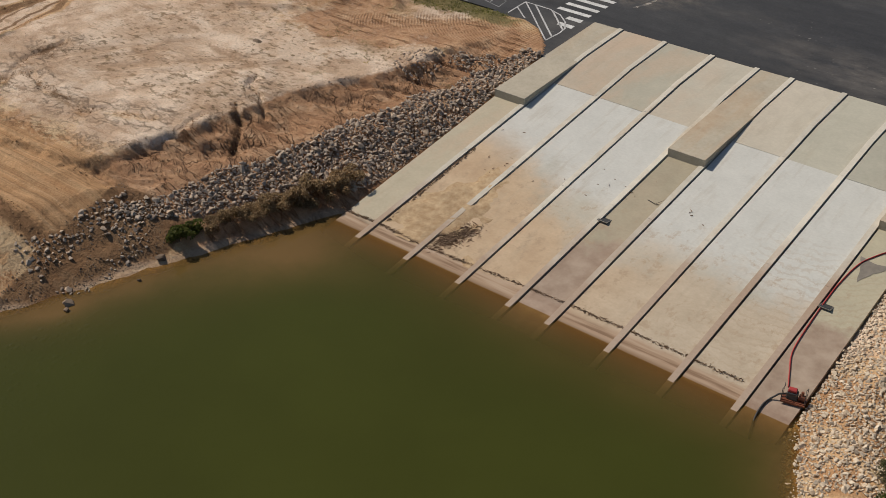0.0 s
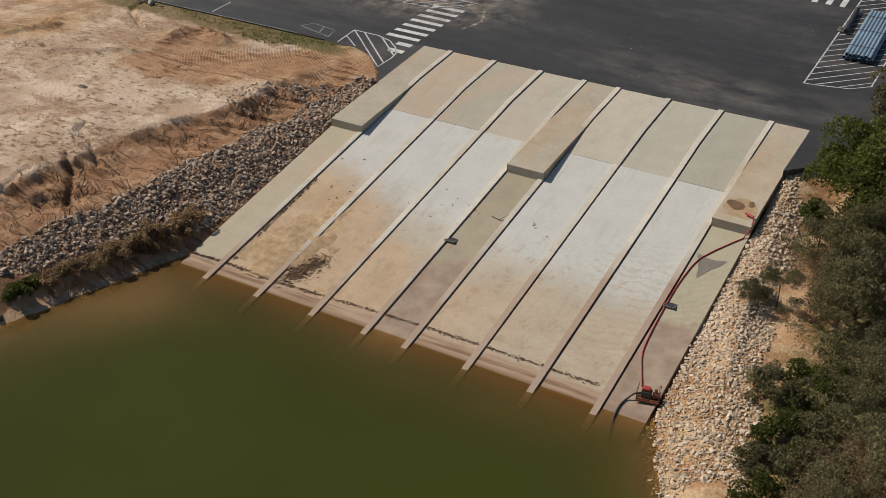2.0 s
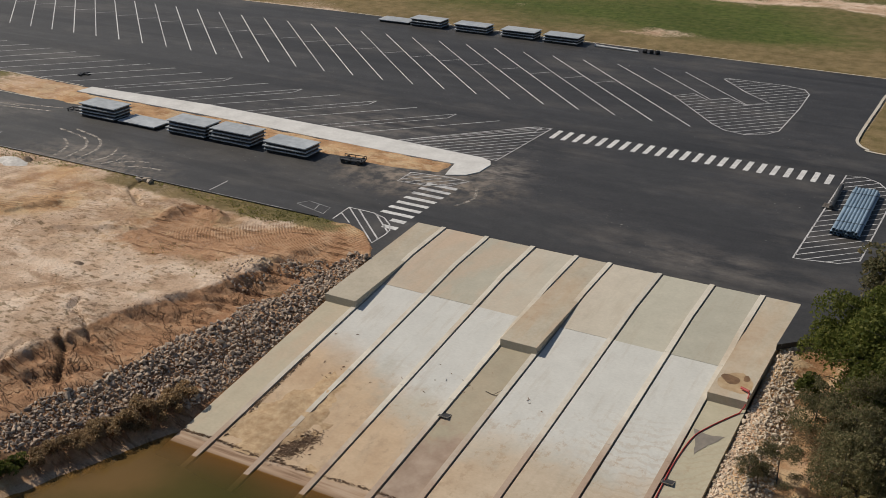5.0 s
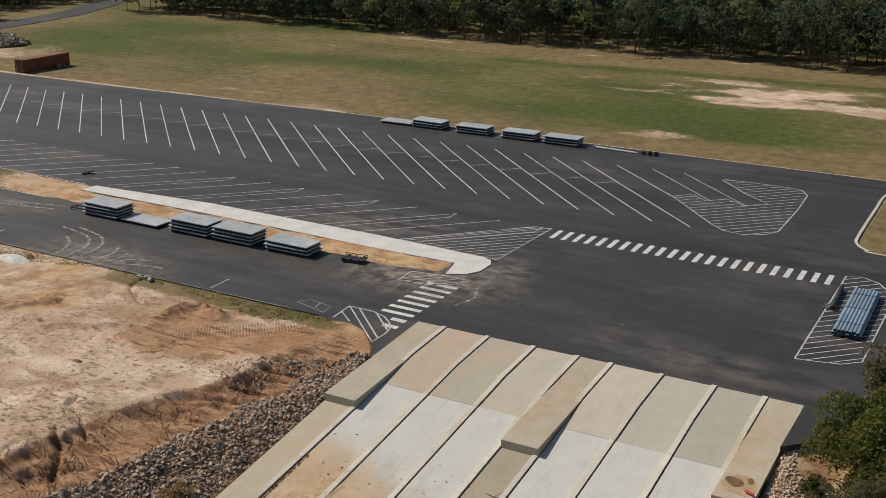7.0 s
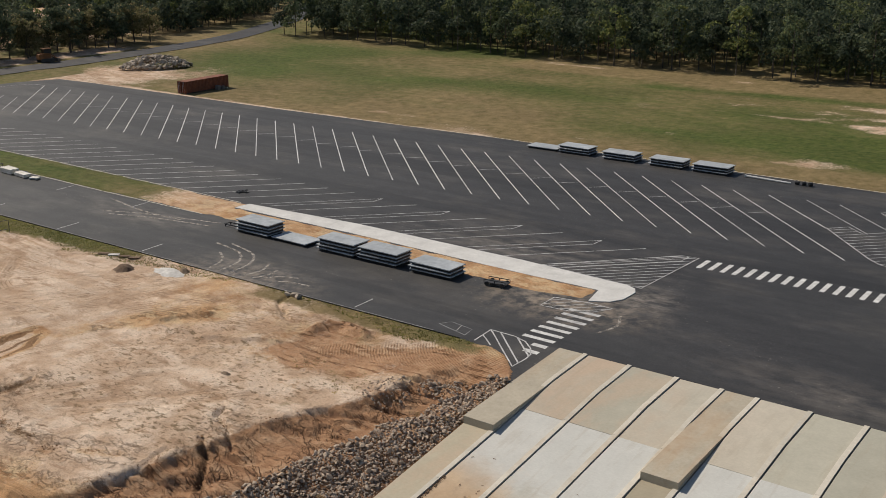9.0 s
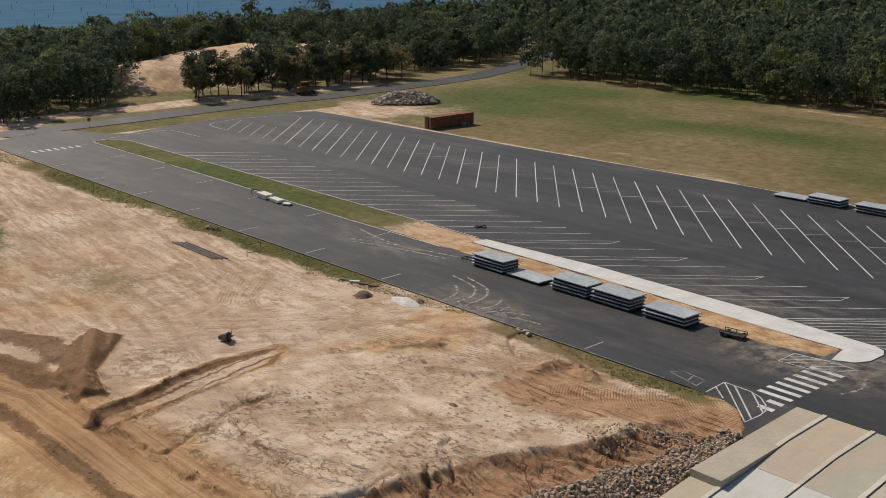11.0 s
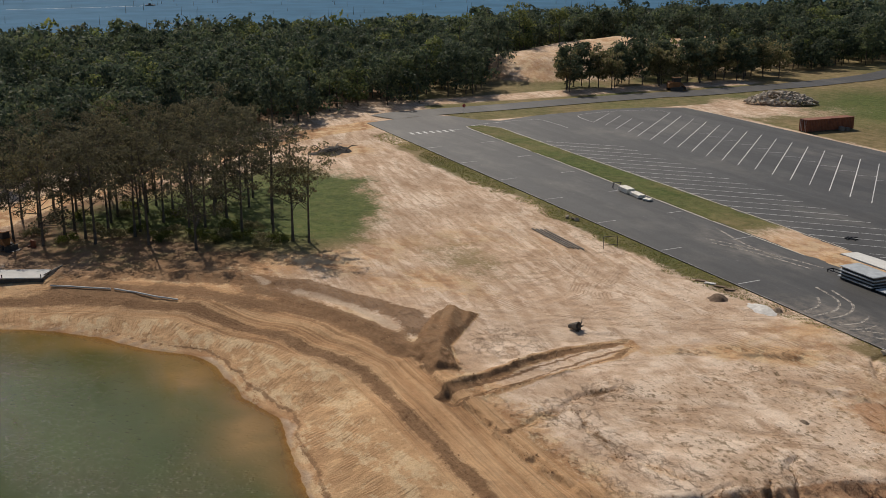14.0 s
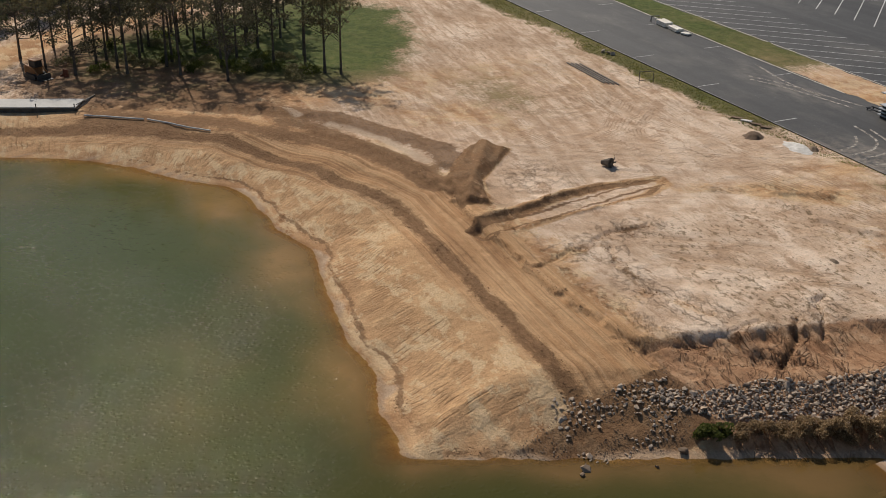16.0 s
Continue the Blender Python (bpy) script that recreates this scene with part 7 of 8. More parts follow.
hose = thing("hose", "red discharge hose running up the ramp to the walkway head", "hose")
bm = bmesh.new()
end = [(34.95, -14.2, -0.75), (35.05, -14.6, -0.8), (35.0, -15.3, -1.3)]
tube(bm, end + drape([(34.8, -15.7), (34.2, -16.6), (33.3, -18.1), (32.75, -19.4), (32.5, -21.5), (32.45, -23.4), (32.55, -27.0), (32.75, -29.1), (33.3, -30.6), (33.8, -31.8)], 0.05), 0.045, 7)
part("tube", bm, M_RED, hose, smooth=True)
bm = bmesh.new()
tube(bm, [(34.3, -13.9, -0.72), (34.95, -14.2, -0.72)], 0.1, 7)
part("nozzle", bm, M_RED, hose)
pump = thing("water_pump", "small red engine pump standing at the water's edge", "pump", pose(34.5, -32.6, float(ramp_z(np.array(-32.6))), -7.8, 0, 12))
bm = bmesh.new()
for y in (-0.45, 0.35):
    box(bm, -0.7, 0.7, y, y + 0.1, 0.0, 0.1)
box(bm, -0.7, 0.7, -0.35, 0.35, 0.1, 0.16)
part("skid", bm, M_RUST, pump)
bm = bmesh.new()
box(bm, -0.45, 0.2, -0.25, 0.25, 0.16, 0.62, bevel=0.05)
part("engine", bm, M_DARKMETAL, pump)
bm = bmesh.new()
box(bm, -0.4, 0.1, -0.2, 0.2, 0.62, 0.8, bevel=0.04)
part("fuel_tank", bm, M_RED, pump, "red fuel tank")
bm = bmesh.new()
tube(bm, [(0.25, 0, 0.35), (0.6, 0, 0.35)], 0.2, 10)
tube(bm, [(0.42, 0, 0.5), (0.42, 0, 0.75)], 0.09, 8)
part("impeller_housing", bm, M_RUST, pump)
for x, y in ((-0.68, -0.38), (0.66, -0.38), (-0.68, 0.38), (0.66, 0.38)):
    bm = bmesh.new()
    tube(bm, [(x, y, 0.1), (x, y, 0.85), (x * 0.9, 0, 0.92)], 0.022, 5)
    part("frame_tube", bm, M_DARKMETAL, pump)
suction = thing("suction_hose", "grey suction hose from the pump into the pond", "hose")
bm = bmesh.new()
tube(bm, [(34.1, -32.5, -3.75), (33.7, -32.9, -3.72)] + drape([(33.35, -33.2), (33.2, -33.9), (33.3, -35.1), (33.7, -36.6)], 0.07, 24), 0.06, 6)
part("tube", bm, M_DARKMETAL, suction, smooth=True)
for x, y in ((16.35, -24.0), (32.72, -24.0)):
    grate = thing("drain_box", "dark square drain opening set in the ramp", "drain", pose(x, y, float(ramp_z(np.array(y))) + 0.012, -7.8), group="drain openings in the ramp")
    bm = bmesh.new()
    box(bm, -0.36, 0.36, -0.55, 0.55, -0.05, 0.0)
    part("plate", bm, M_DARKMETAL, grate)
    bm = bmesh.new()
    for x0, x1, y0, y1 in ((-0.4, 0.4, 0.55, 0.6), (-0.4, 0.4, -0.6, -0.55), (-0.4, -0.36, -0.55, 0.55), (0.36, 0.4, -0.55, 0.55)):
        box(bm, x0, x1, y0, y1, -0.05, 0.006)
    part("rim", bm, M_DAMP, grate)


def twig_line(name, label, pts, seed, spread_out, count, lift, long, material, thick=0.012, kind="stuff"):
    """Drifted twigs along a line."""
    rng = np.random.default_rng(seed)
    V, F, n = [], [], 0
    line = np.array(pts)
    for k in range(count):
        t = rng.uniform(0, len(line) - 1.001)
        i = int(t)
        p = line[i] * (1 - t + i) + line[i + 1] * (t - i) + rng.normal(size=2) * spread_out
        a = rng.normal(0, 0.7) if rng.uniform() < 0.6 else rng.uniform(0, 6.28)
        h = long * rng.uniform(0.4, 1.3) / 2
        d = np.array([math.cos(a), math.sin(a)])
        z0, z1 = (float(ramp_z(np.array(q[1]))) + lift for q in (p - d * h, p + d * h))
        w = np.array([-d[1], d[0]]) * thick * rng.uniform(0.6, 1.8)
        v = np.array([[*(p - d * h - w), z0], [*(p - d * h + w), z0], [*(p + d * h + w * 0.5), z1], [*(p + d * h - w * 0.5), z1]])
        V.append(np.concatenate([v, v + [0, 0, thick * 2 + rng.uniform(0, 0.05)]]))
        F.append(np.array([(0, 1, 2, 3), (7, 6, 5, 4), (0, 4, 5, 1), (1, 5, 6, 2), (2, 6, 7, 3), (3, 7, 4, 0)]) + n)
        n += 8
    return tagged(new(name, mesh_np(name, np.concatenate(V), np.concatenate(F), material)), label, "driftwood", kind=kind)


twig_line("drift_line", "dark line of drifted twigs across the ramp above the water", [(0, -33.2), (3, -33.1), (6.6, -33.3), (12.1, -33.1), (18.9, -32.8), (24.1, -32.8), (31.4, -32.8)], 71, 0.07, 1500, 0.012, 0.13, M_TWIG, 0.006)
twig_line("drift_heap", "heap of dry twigs washed onto the lower ramp", [(7.9, -32.6), (8.6, -31.4), (9.0, -30.0)], 72, 0.45, 900, 0.02, 0.26, M_TWIG, 0.005)
twig_line("drift_line", "twigs caught along the first lane's curb", [(3.15, -22), (3.2, -27), (3.3, -32.5)], 73, 0.06, 260, 0.02, 0.22, M_TWIG, 0.007)
twig_line("drift_scraps", "sparse twigs and leaves on the ramp", [(4.6, -18), (5.5, -24), (10, -26), (12.4, -20), (18.2, -21), (24, -22)], 74, 1.2, 30, 0.02, 0.22, M_TWIG, 0.008)
branch = thing("branch", "fallen dry branch lying on the ramp", "branch")
bm = bmesh.new()
z0 = float(ramp_z(np.array(-20.8)))
tube(bm, [(17.7, -20.6, z0 + 0.05), (18.4, -20.8, z0 + 0.06), (19.2, -20.7, z0 + 0.1)], [0.03, 0.025, 0.01], 5)
tube(bm, [(18.4, -20.8, z0 + 0.06), (18.8, -20.1, z0 + 0.22)], [0.02, 0.008], 5)
part("stem", bm, M_BARK, branch)
# wash of sand over the first lanes
def sand_patch():
    xs, ys = np.arange(3.2, 12.0, 0.2), np.arange(-33.5, -19, 0.2)
    X, Y = np.meshgrid(xs, ys)
    body = np.exp(-((X - 6.5) / 3.4) ** 2 - ((Y + 29) / 4.6) ** 2) + (fbm(X, Y, 2.2, 411) - 0.5) * 1.5
    h = 0.14 * step(0.25, 0.8, body) * (0.7 + 0.6 * fbm(X, Y, 0.6, 412, 2)) - 0.06
    me, X, Y, Z = grid_mesh("sand_drift", xs, ys, lambda x, y: ramp_z(y) + h + 0.02, M_SAND)
    tagged(new("sand_drift", me), "thin drift of orange sand washed over the lanes", "sand", kind="structure")
M_SAND = plain_mat("washed_sand", (0.36, 0.235, 0.125), (0.56, 0.42, 0.26), 0.5, 0.95, relief=0.08)
sand_patch()


# ---- on the lot ----
def container():
    ob = thing("shipping_container", "rust-red steel shipping container at the edge of the lot", "container", pose(-137.55, 81.2, height(-137.5, 81) + 0.05))
    w, l, h, n = 1.22, 6.1, 2.6, 30
    for side, name in ((-1, "side_wall"), (1, "side_wall")):
        bm = bmesh.new()
        xs = []
        for k in range(n * 4 + 1):
            y = -l + 0.12 + (2 * l - 0.24) * k / (n * 4)
            xs.append((side * (w - 0.01 - (0.045 if k % 4 in (2, 3) else 0.0)), y))
        lo = [bm.verts.new((x, y, 0.15)) for x, y in xs]
        hi = [bm.verts.new((x, y, h - 0.1)) for x, y in xs]
        for k in range(len(xs) - 1):
            bm.faces.new((lo[k], lo[k + 1], hi[k + 1], hi[k]))
        part(name, bm, M_RUST, ob)
    bm = bmesh.new()
    box(bm, -w + 0.02, w - 0.02, -l + 0.05, l - 0.05, h - 0.09, h - 0.03)
    part("roof", bm, M_RUST, ob)
    bm = bmesh.new()
    box(bm, -w + 0.02, w - 0.02, -l + 0.05, l - 0.05, 0.05, 0.16)
    part("floor_frame", bm, M_DARKMETAL, ob)
    for x in (-w + 0.07, w - 0.07):
        for y in (-l + 0.07, l - 0.07):
            bm = bmesh.new()
            box(bm, x - 0.08, x + 0.08, y - 0.08, y + 0.08, 0, h)
            part("corner_post", bm, M_RUST, ob)
    for k, x in enumerate((-w / 2, w / 2)):
        bm = bmesh.new()
        box(bm, x - w / 2 + 0.15, x + w / 2 - 0.04, -l - 0.01, -l + 0.04, 0.16, h - 0.1, bevel=0.01)
        door = part("door", bm, M_RUST, ob)
        for q in (-0.22, 0.22):
            bm = bmesh.new()
            tube(bm, [(x + q, -l - 0.04, 0.2), (x + q, -l - 0.04, h - 0.15)], 0.022, 6)
            part("lock_bar", bm, M_STEEL, door)
    bm = bmesh.new()
    box(bm, -w + 0.15, w - 0.15, l - 0.04, l, 0.16, h - 0.1)
    part("end_wall", bm, M_RUST, ob)
    return ob


container()
pallet = thing("crate", "dark crates beside the shipping container", "crate", pose(-135.6, 83.5, height(-135.6, 83.5)))
for k, (x, y, s) in enumerate(((0, 0, 0.9), (0.2, 1.3, 0.7))):
    bm = bmesh.new()
    box(bm, x - s / 2, x + s / 2, y - s / 2, y + s / 2, 0.02, s, bevel=0.03)
    part("box", bm, M_GREYWOOD, pallet)


def pipe_bundle():
    """A raft of blue plastic pipes on timber battens."""
    ob = thing("pipe_bundle", "bundle of pale blue plastic pipes lying on the hatched paint", "pipes", pose(35.05, 21.8, 0.02, 0, 0, 1.5))
    for y in (-5, 0, 5):
        bm = bmesh.new()
        box(bm, -1.35, 1.35, y - 0.08, y + 0.08, 0, 0.1)
        part("batten", bm, M_GREYWOOD, ob)
    for layer, count in ((0, 8), (1, 7)):
        for k in range(count):
            r, x, z = 0.155, -1.155 + 0.33 * (k + 0.5 * layer), 0.26 + 0.29 * layer
            shift = 0.12 * math.sin(k * 2.7 + layer)
            bm = bmesh.new()
            ring = [(math.cos(2 * math.pi * j / 14), math.sin(2 * math.pi * j / 14)) for j in range(14)]
            rows = [[bm.verts.new((x + c * q, y + shift, z + d * q)) for c, d in ring] for y, q in ((-5.6, r - 0.02), (-6.1, r - 0.02), (-6.1, r), (5.8, r), (5.84, r + 0.01), (6.1, r + 0.01), (6.1, r - 0.02), (5.6, r - 0.02))]
            for lo, hi in zip(rows, rows[1:]):
                for j in range(14):
                    bm.faces.new((lo[j], lo[(j + 1) % 14], hi[(j + 1) % 14], hi[j]))
            pipe = part("pipe", bm, M_BLUE, ob, smooth=False)
    for y in (-4, 0.2, 4.2):
        bm = bmesh.new()
        for x0, x1, z0, z1 in ((-1.34, 1.34, 0.705, 0.73), (-1.36, -1.34, 0.1, 0.73), (1.34, 1.36, 0.1, 0.73)):
            box(bm, x0, x1, y - 0.03, y + 0.03, z0, z1)
        part("strap", bm, M_BLACK, ob, "black strap")
    return ob


pipe_bundle()
loose = thing("pipe", "short dark pipe lying beside the pipe bundle", "pipe", pose(32.55, 25.2, 0.12, 0, 0, 3))
bm = bmesh.new()
tube(bm, [(0, -3.2, 0.22), (0, -3.1, 0.22), (0, 2.9, 0.22), (0, 2.95, 0.22), (0, 3.2, 0.22)], [0.17, 0.22, 0.22, 0.26, 0.26], 12)
part("tube", bm, M_DARKMETAL, loose)
frame_ = thing("pallet", "grey timber pallet under the short pipe", "pallet", pose(32.5, 22.9, 0.02))
for k in range(5):
    bm = bmesh.new()
    box(bm, -0.7, 0.7, -0.6 + 0.27 * k, -0.45 + 0.27 * k, 0.06, 0.1)
    part("board", bm, M_GREYWOOD, frame_)
for x in (-0.6, 0, 0.6):
    bm = bmesh.new()
    box(bm, x - 0.05, x + 0.05, -0.6, 0.6, 0, 0.06)
    part("bearer", bm, M_GREYWOOD, frame_)


def cart():
    ob = thing("flat_cart", "low black steel frame cart with rails", "cart", pose(-14.5, 11.2, 0.02, 0, 0, 6))
    bm = bmesh.new()
    box(bm, -1.3, 1.3, -0.6, 0.6, 0.3, 0.38)
    part("bed", bm, M_DARKMETAL, ob)
    for x in (-1.27, 0, 1.27):
        for y in (-0.57, 0.57):
            bm = bmesh.new()
            box(bm, x - 0.03, x + 0.03, y - 0.03, y + 0.03, 0.38, 0.62)
            part("post", bm, M_BLACK, ob)
    for y in (-0.57, 0.57):
        bm = bmesh.new()
        box(bm, -1.3, 1.3, y - 0.03, y + 0.03, 0.62, 0.68)
        part("rail", bm, M_BLACK, ob)
    for x in (-0.9, 0.9):
        for y in (-0.66, 0.66):
            bm = bmesh.new()
            tube(bm, [(x, y - 0.07, 0.25), (x, y + 0.07, 0.25)], 0.25, 10)
            part("wheel", bm, M_BLACK, ob)
    return ob


cart()


def lumber(label, x, y, turn, long, wide, layers, per, material=M_WOOD, band=True):
    ob = thing("lumber_stack", label, "lumber", pose(x, y, 0.02, 0, 0, turn), group="lumber beside the median")
    for k in (-0.35, 0.35):
        bm = bmesh.new()
        box(bm, k * long - 0.06, k * long + 0.06, -wide / 2, wide / 2, 0, 0.1)
        part("bearer", bm, M_GREYWOOD, ob)
    t = 0.24
    bm0 = bmesh.new()
    w = wide / per
    box(bm0, -long / 2, long / 2, -w / 2 + 0.01, w / 2 - 0.01, 0, t - 0.03, bevel=0.01)
    me = bm_mesh("plank", bm0, material)
    for j in range(layers):
        for i in range(per):
            p = part("plank", me, None, ob)
            p.location = (0.12 * math.sin(7 * j + 3 * i), -wide / 2 + w * (i + 0.5), 0.1 + t * j)
    return ob


lumber("bundle of white-ended new lumber beside the median", -103.2, 11.4, -4, 3.0, 1.5, 3, 4)
lumber("low bundle of pale lumber beside the median", -99.6, 11.2, -6, 3.0, 1.2, 2, 4)
lumber("small heap of pale offcuts beside the median", -96.6, 11.2, 15, 1.4, 1.0, 1, 3)
rack = thing("sawhorse", "dark metal sawhorse beside the lumber", "sawhorse", pose(-106.0, 11.4, 0.02, 0, 0, 80))
for x in (-0.6, 0.6):
    for y in (-0.3, 0.3):
        bm = bmesh.new()
        tube(bm, [(x * 1.15, y, 0), (x, 0, 0.95)], 0.04, 5)
        part("leg", bm, M_DARKMETAL, rack)
bm = bmesh.new()
box(bm, -0.75, 0.75, -0.06, 0.06, 0.9, 1.02)
part("top_bar", bm, M_DARKMETAL, rack)
trailer = thing("dock_cradle", "black steel cradle sticking out beside the dock stack", "cradle", pose(-53.6, 10.6, 0.02))
for name, a in (("rail", (-1.6, 1.4, -0.5, -0.4, 0.25, 0.35)), ("rail", (-1.6, 1.4, 0.4, 0.5, 0.25, 0.35)), ("crossbar", (-1.6, -1.5, -0.4, 0.4, 0.25, 0.35)), ("leg", (-1.5, -1.4, -0.5, -0.4, 0, 0.25)), ("leg", (-1.5, -1.4, 0.4, 0.5, 0, 0.25)), ("leg", (1.2, 1.3, -0.5, -0.4, 0, 0.25)), ("leg", (1.2, 1.3, 0.4, 0.5, 0, 0.25))):
    bm = bmesh.new()
    box(bm, *a)
    part(name, bm, M_BLACK, trailer)
scrap = thing("scrap", "small dark heap of scrap on the asphalt", "scrap", pose(-66.1, 23.7, 0.01))
for k in range(5):
    bm = bmesh.new()
    box(bm, -0.9, 0.9, -0.07, 0.07, 0, 0.12, m=pose(0.3 * math.sin(k * 2), 0.2 * math.cos(k * 3), 0.02 * k, 0, 0, 37 * k))
    part("bar", bm, M_BLACK, scrap)
pole = thing("light_pole", "long white pole lying at the edge of the lot", "pole", pose(-8.7, 72.8, 0.02, 0, 0, -3))
bm = bmesh.new()
tube(bm, [(-3.5, 0, 0.15), (3.4, 0, 0.12)], [0.17, 0.12], 8)
part("shaft", bm, M_PAINT, pole, "white painted steel shaft")
bm = bmesh.new()
box(bm, -3.6, -3.5, -0.25, 0.25, 0, 0.4)
part("base_plate", bm, M_STEEL, pole)
for k, x in enumerate((-4.4, -3.4, -2.5)):
    tyre = thing("tyre_roll", "dark rubber roll lying at the edge of the lot", "roll", pose(x, 72.8, 0.02, 0, 0, 20 * k), group="rolls at the edge of the lot")
    bm = bmesh.new()
    tube(bm, [(-0.3, 0, 0.3), (-0.27, 0, 0.3), (0.27, 0, 0.3), (0.3, 0, 0.3)], [0.2, 0.3, 0.3, 0.2], 12)
    part("roll", bm, M_BLACK, tyre)
sign = thing("stop_sign", "small octagonal road sign seen from behind on a post", "sign", pose(-188.0, 20.9, height(-188, 20.9)))
bm = bmesh.new()
tube(bm, [(0, 0, -0.2), (0, 0, 2.2)], 0.035, 6)
part("post", bm, M_STEEL, sign)
bm = bmesh.new()
tube(bm, [(-0.03, 0, 2.1), (0.0, 0, 2.1)], 0.42, 8)
part("plate", bm, M_RED, sign, "red octagonal plate")


# ---- on the dirt ----
def excavator(name, label, x, y, turn, size=1.0):
    """A small tracked loader: tracks, body, cab, arms and bucket."""
    ob = thing(name, label, "loader", pose(x, y, height(x, y) + 0.02, 0, 0, turn) @ Matrix.Diagonal((size, size, size, 1)))
    for s in (-0.75, 0.75):
        bm = bmesh.new()
        prof = [(-1.3, 0.1), (-1.1, 0), (0.9, 0), (1.15, 0.15), (1.15, 0.4), (0.9, 0.6), (-1.0, 0.6), (-1.3, 0.45)]
        lo, hi = [bm.verts.new((px, s - 0.2, pz)) for px, pz in prof], [bm.verts.new((px, s + 0.2, pz)) for px, pz in prof]
        bm.faces.new(lo)
        bm.faces.new(hi[::-1])
        for k in range(len(prof)):
            j = (k + 1) % len(prof)
            bm.faces.new((lo[k], hi[k], hi[j], lo[j]))
        part("track", bm, M_DARKMETAL, ob)
    bm = bmesh.new()
    box(bm, -1.5, 0.6, -0.6, 0.6, 0.45, 1.35, bevel=0.08)
    part("body", bm, M_YELLOW, ob)
    bm = bmesh.new()
    box(bm, -0.55, 0.75, -0.5, 0.5, 1.35, 2.15, bevel=0.06)
    cab = part("cab", bm, M_BLACK, ob)
    bm = bmesh.new()
    box(bm, -0.65, 0.85, -0.58, 0.58, 2.15, 2.25, bevel=0.03)
    part("cab_roof", bm, M_YELLOW, cab)
    for s in (-0.65, 0.65):
        bm = bmesh.new()
        tube(bm, [(-1.3, s, 1.55), (0.6, s, 1.3), (1.5, s, 0.55)], 0.1, 5)
        part("arm", bm, M_YELLOW, ob)
    bm = bmesh.new()
    prof = [(1.45, 0.65), (1.5, 0.05), (2.2, 0.0), (2.2, 0.06), (1.6, 0.12), (1.55, 0.65)]
    lo, hi = [bm.verts.new((px, -0.9, pz)) for px, pz in prof], [bm.verts.new((px, 0.9, pz)) for px, pz in prof]
    bm.faces.new(lo)
    bm.faces.new(hi[::-1])
    for k in range(len(prof)):
        j = (k + 1) % len(prof)
        bm.faces.new((lo[k], hi[k], hi[j], lo[j]))
    part("bucket", bm, M_DARKMETAL, ob)
    return ob


excavator("track_loader", "weathered orange tracked loader parked near the copse", -113.6, -81.4, 30, 1.15)
excavator("track_loader", "dark tracked loader parked by the road", -203.5, 88.5, 80, 1.5)
drum = thing("attachment", "rusty loader attachment standing on the dirt", "attachment", pose(-113.0, -77.6, height(-113.0, -77.6), 0, 0, 30))
for a, nm in (((-0.5, 0.5, -0.1, 0.1, 0, 1.0), "plate"), ((-0.5, -0.4, -0.6, 0.1, 0, 0.3), "fork"), ((0.4, 0.5, -0.6, 0.1, 0, 0.3), "fork")):
    bm = bmesh.new()
    box(bm, *a)
    part(nm, bm, M_RUST, drum)
# pale slab with dark rail at the pond's far side
barge = thing("floating_pier", "pale grey pier deck with a dark edge rail on the bank", "pier", pose(-101.5, -88.5, height(-99, -82) + 0.15, 0, 0, 69))
bm = bmesh.new()
box(bm, -14, 12.2, -1.9, 1.9, 0.35, 0.5, bevel=0.02)
part("deck", bm, M_WALK, barge)
bm = bmesh.new()
box(bm, -14, 12.2, -1.85, 1.85, -0.6, 0.33)
part("float", bm, M_DARKMETAL, barge)
for k in range(6):
    bm = bmesh.new()
    box(bm, -12.0 + 4.8 * k, -11.9 + 4.8 * k, -1.95, -1.85, 0.5, 0.95)
    part("post", bm, M_BLACK, barge)
bm = bmesh.new()
for y in (-1.7, -0.6, 0.6, 1.7):
    tube(bm, [(12.2, y, 0.1), (13.6, y + 0.4, 0.9)], 0.07, 5)
tube(bm, [(12.3, -1.8, 0.8), (13.6, 2.1, 0.95)], 0.07, 5)
part("gangway_frame", bm, M_BLACK, barge)
for (x0, y0), (x1, y1) in (((-93.4, -77.0), (-88.9, -70.4)), ((-88.6, -70.0), (-81.0, -63.7))):
    pipe = thing("pipe", "long pale pipe lying along the haul road berm", "pipe", group="pipes along the berm")
    bm = bmesh.new()
    n = 6
    tube(bm, [(x0 + (x1 - x0) * k / n, y0 + (y1 - y0) * k / n, max(height(x0, y0), height(x1, y1)) * 0.5 + 0.5 * height(x0 + (x1 - x0) * k / n, y0 + (y1 - y0) * k / n) + 0.14) for k in range(n + 1)], 0.1, 6)
    part("tube", bm, M_WALK, pipe)
for k in range(4):
    pipe = thing("pipe", "dark steel pipe lying on the dirt", "pipe", group="pipes on the dirt")
    bm = bmesh.new()
    x0, y0, x1, y1 = -89.0 + 0.4 * k, -12.7 + 0.45 * k, -78.0 + 0.5 * k, -12.9 + 0.45 * k
    h = max(height(x0 + (x1 - x0) * j / 6, y0) for j in range(7))
    tube(bm, [(x0, y0, h + 0.08), (x1, y1, h + 0.08)], 0.11, 7)
    part("tube", bm, M_GREYWOOD, pipe)
goal = thing("gate_frame", "thin dark metal frame standing on the verge", "frame", pose(-75.7, -8.0, height(-75.7, -8.0), 0, 0, 80))
for a in ((-1.0, -0.94, -0.03, 0.03, 0, 1.7), (0.94, 1.0, -0.03, 0.03, 0, 1.7)):
    bm = bmesh.new()
    box(bm, *a)
    part("post", bm, M_DARKMETAL, goal)
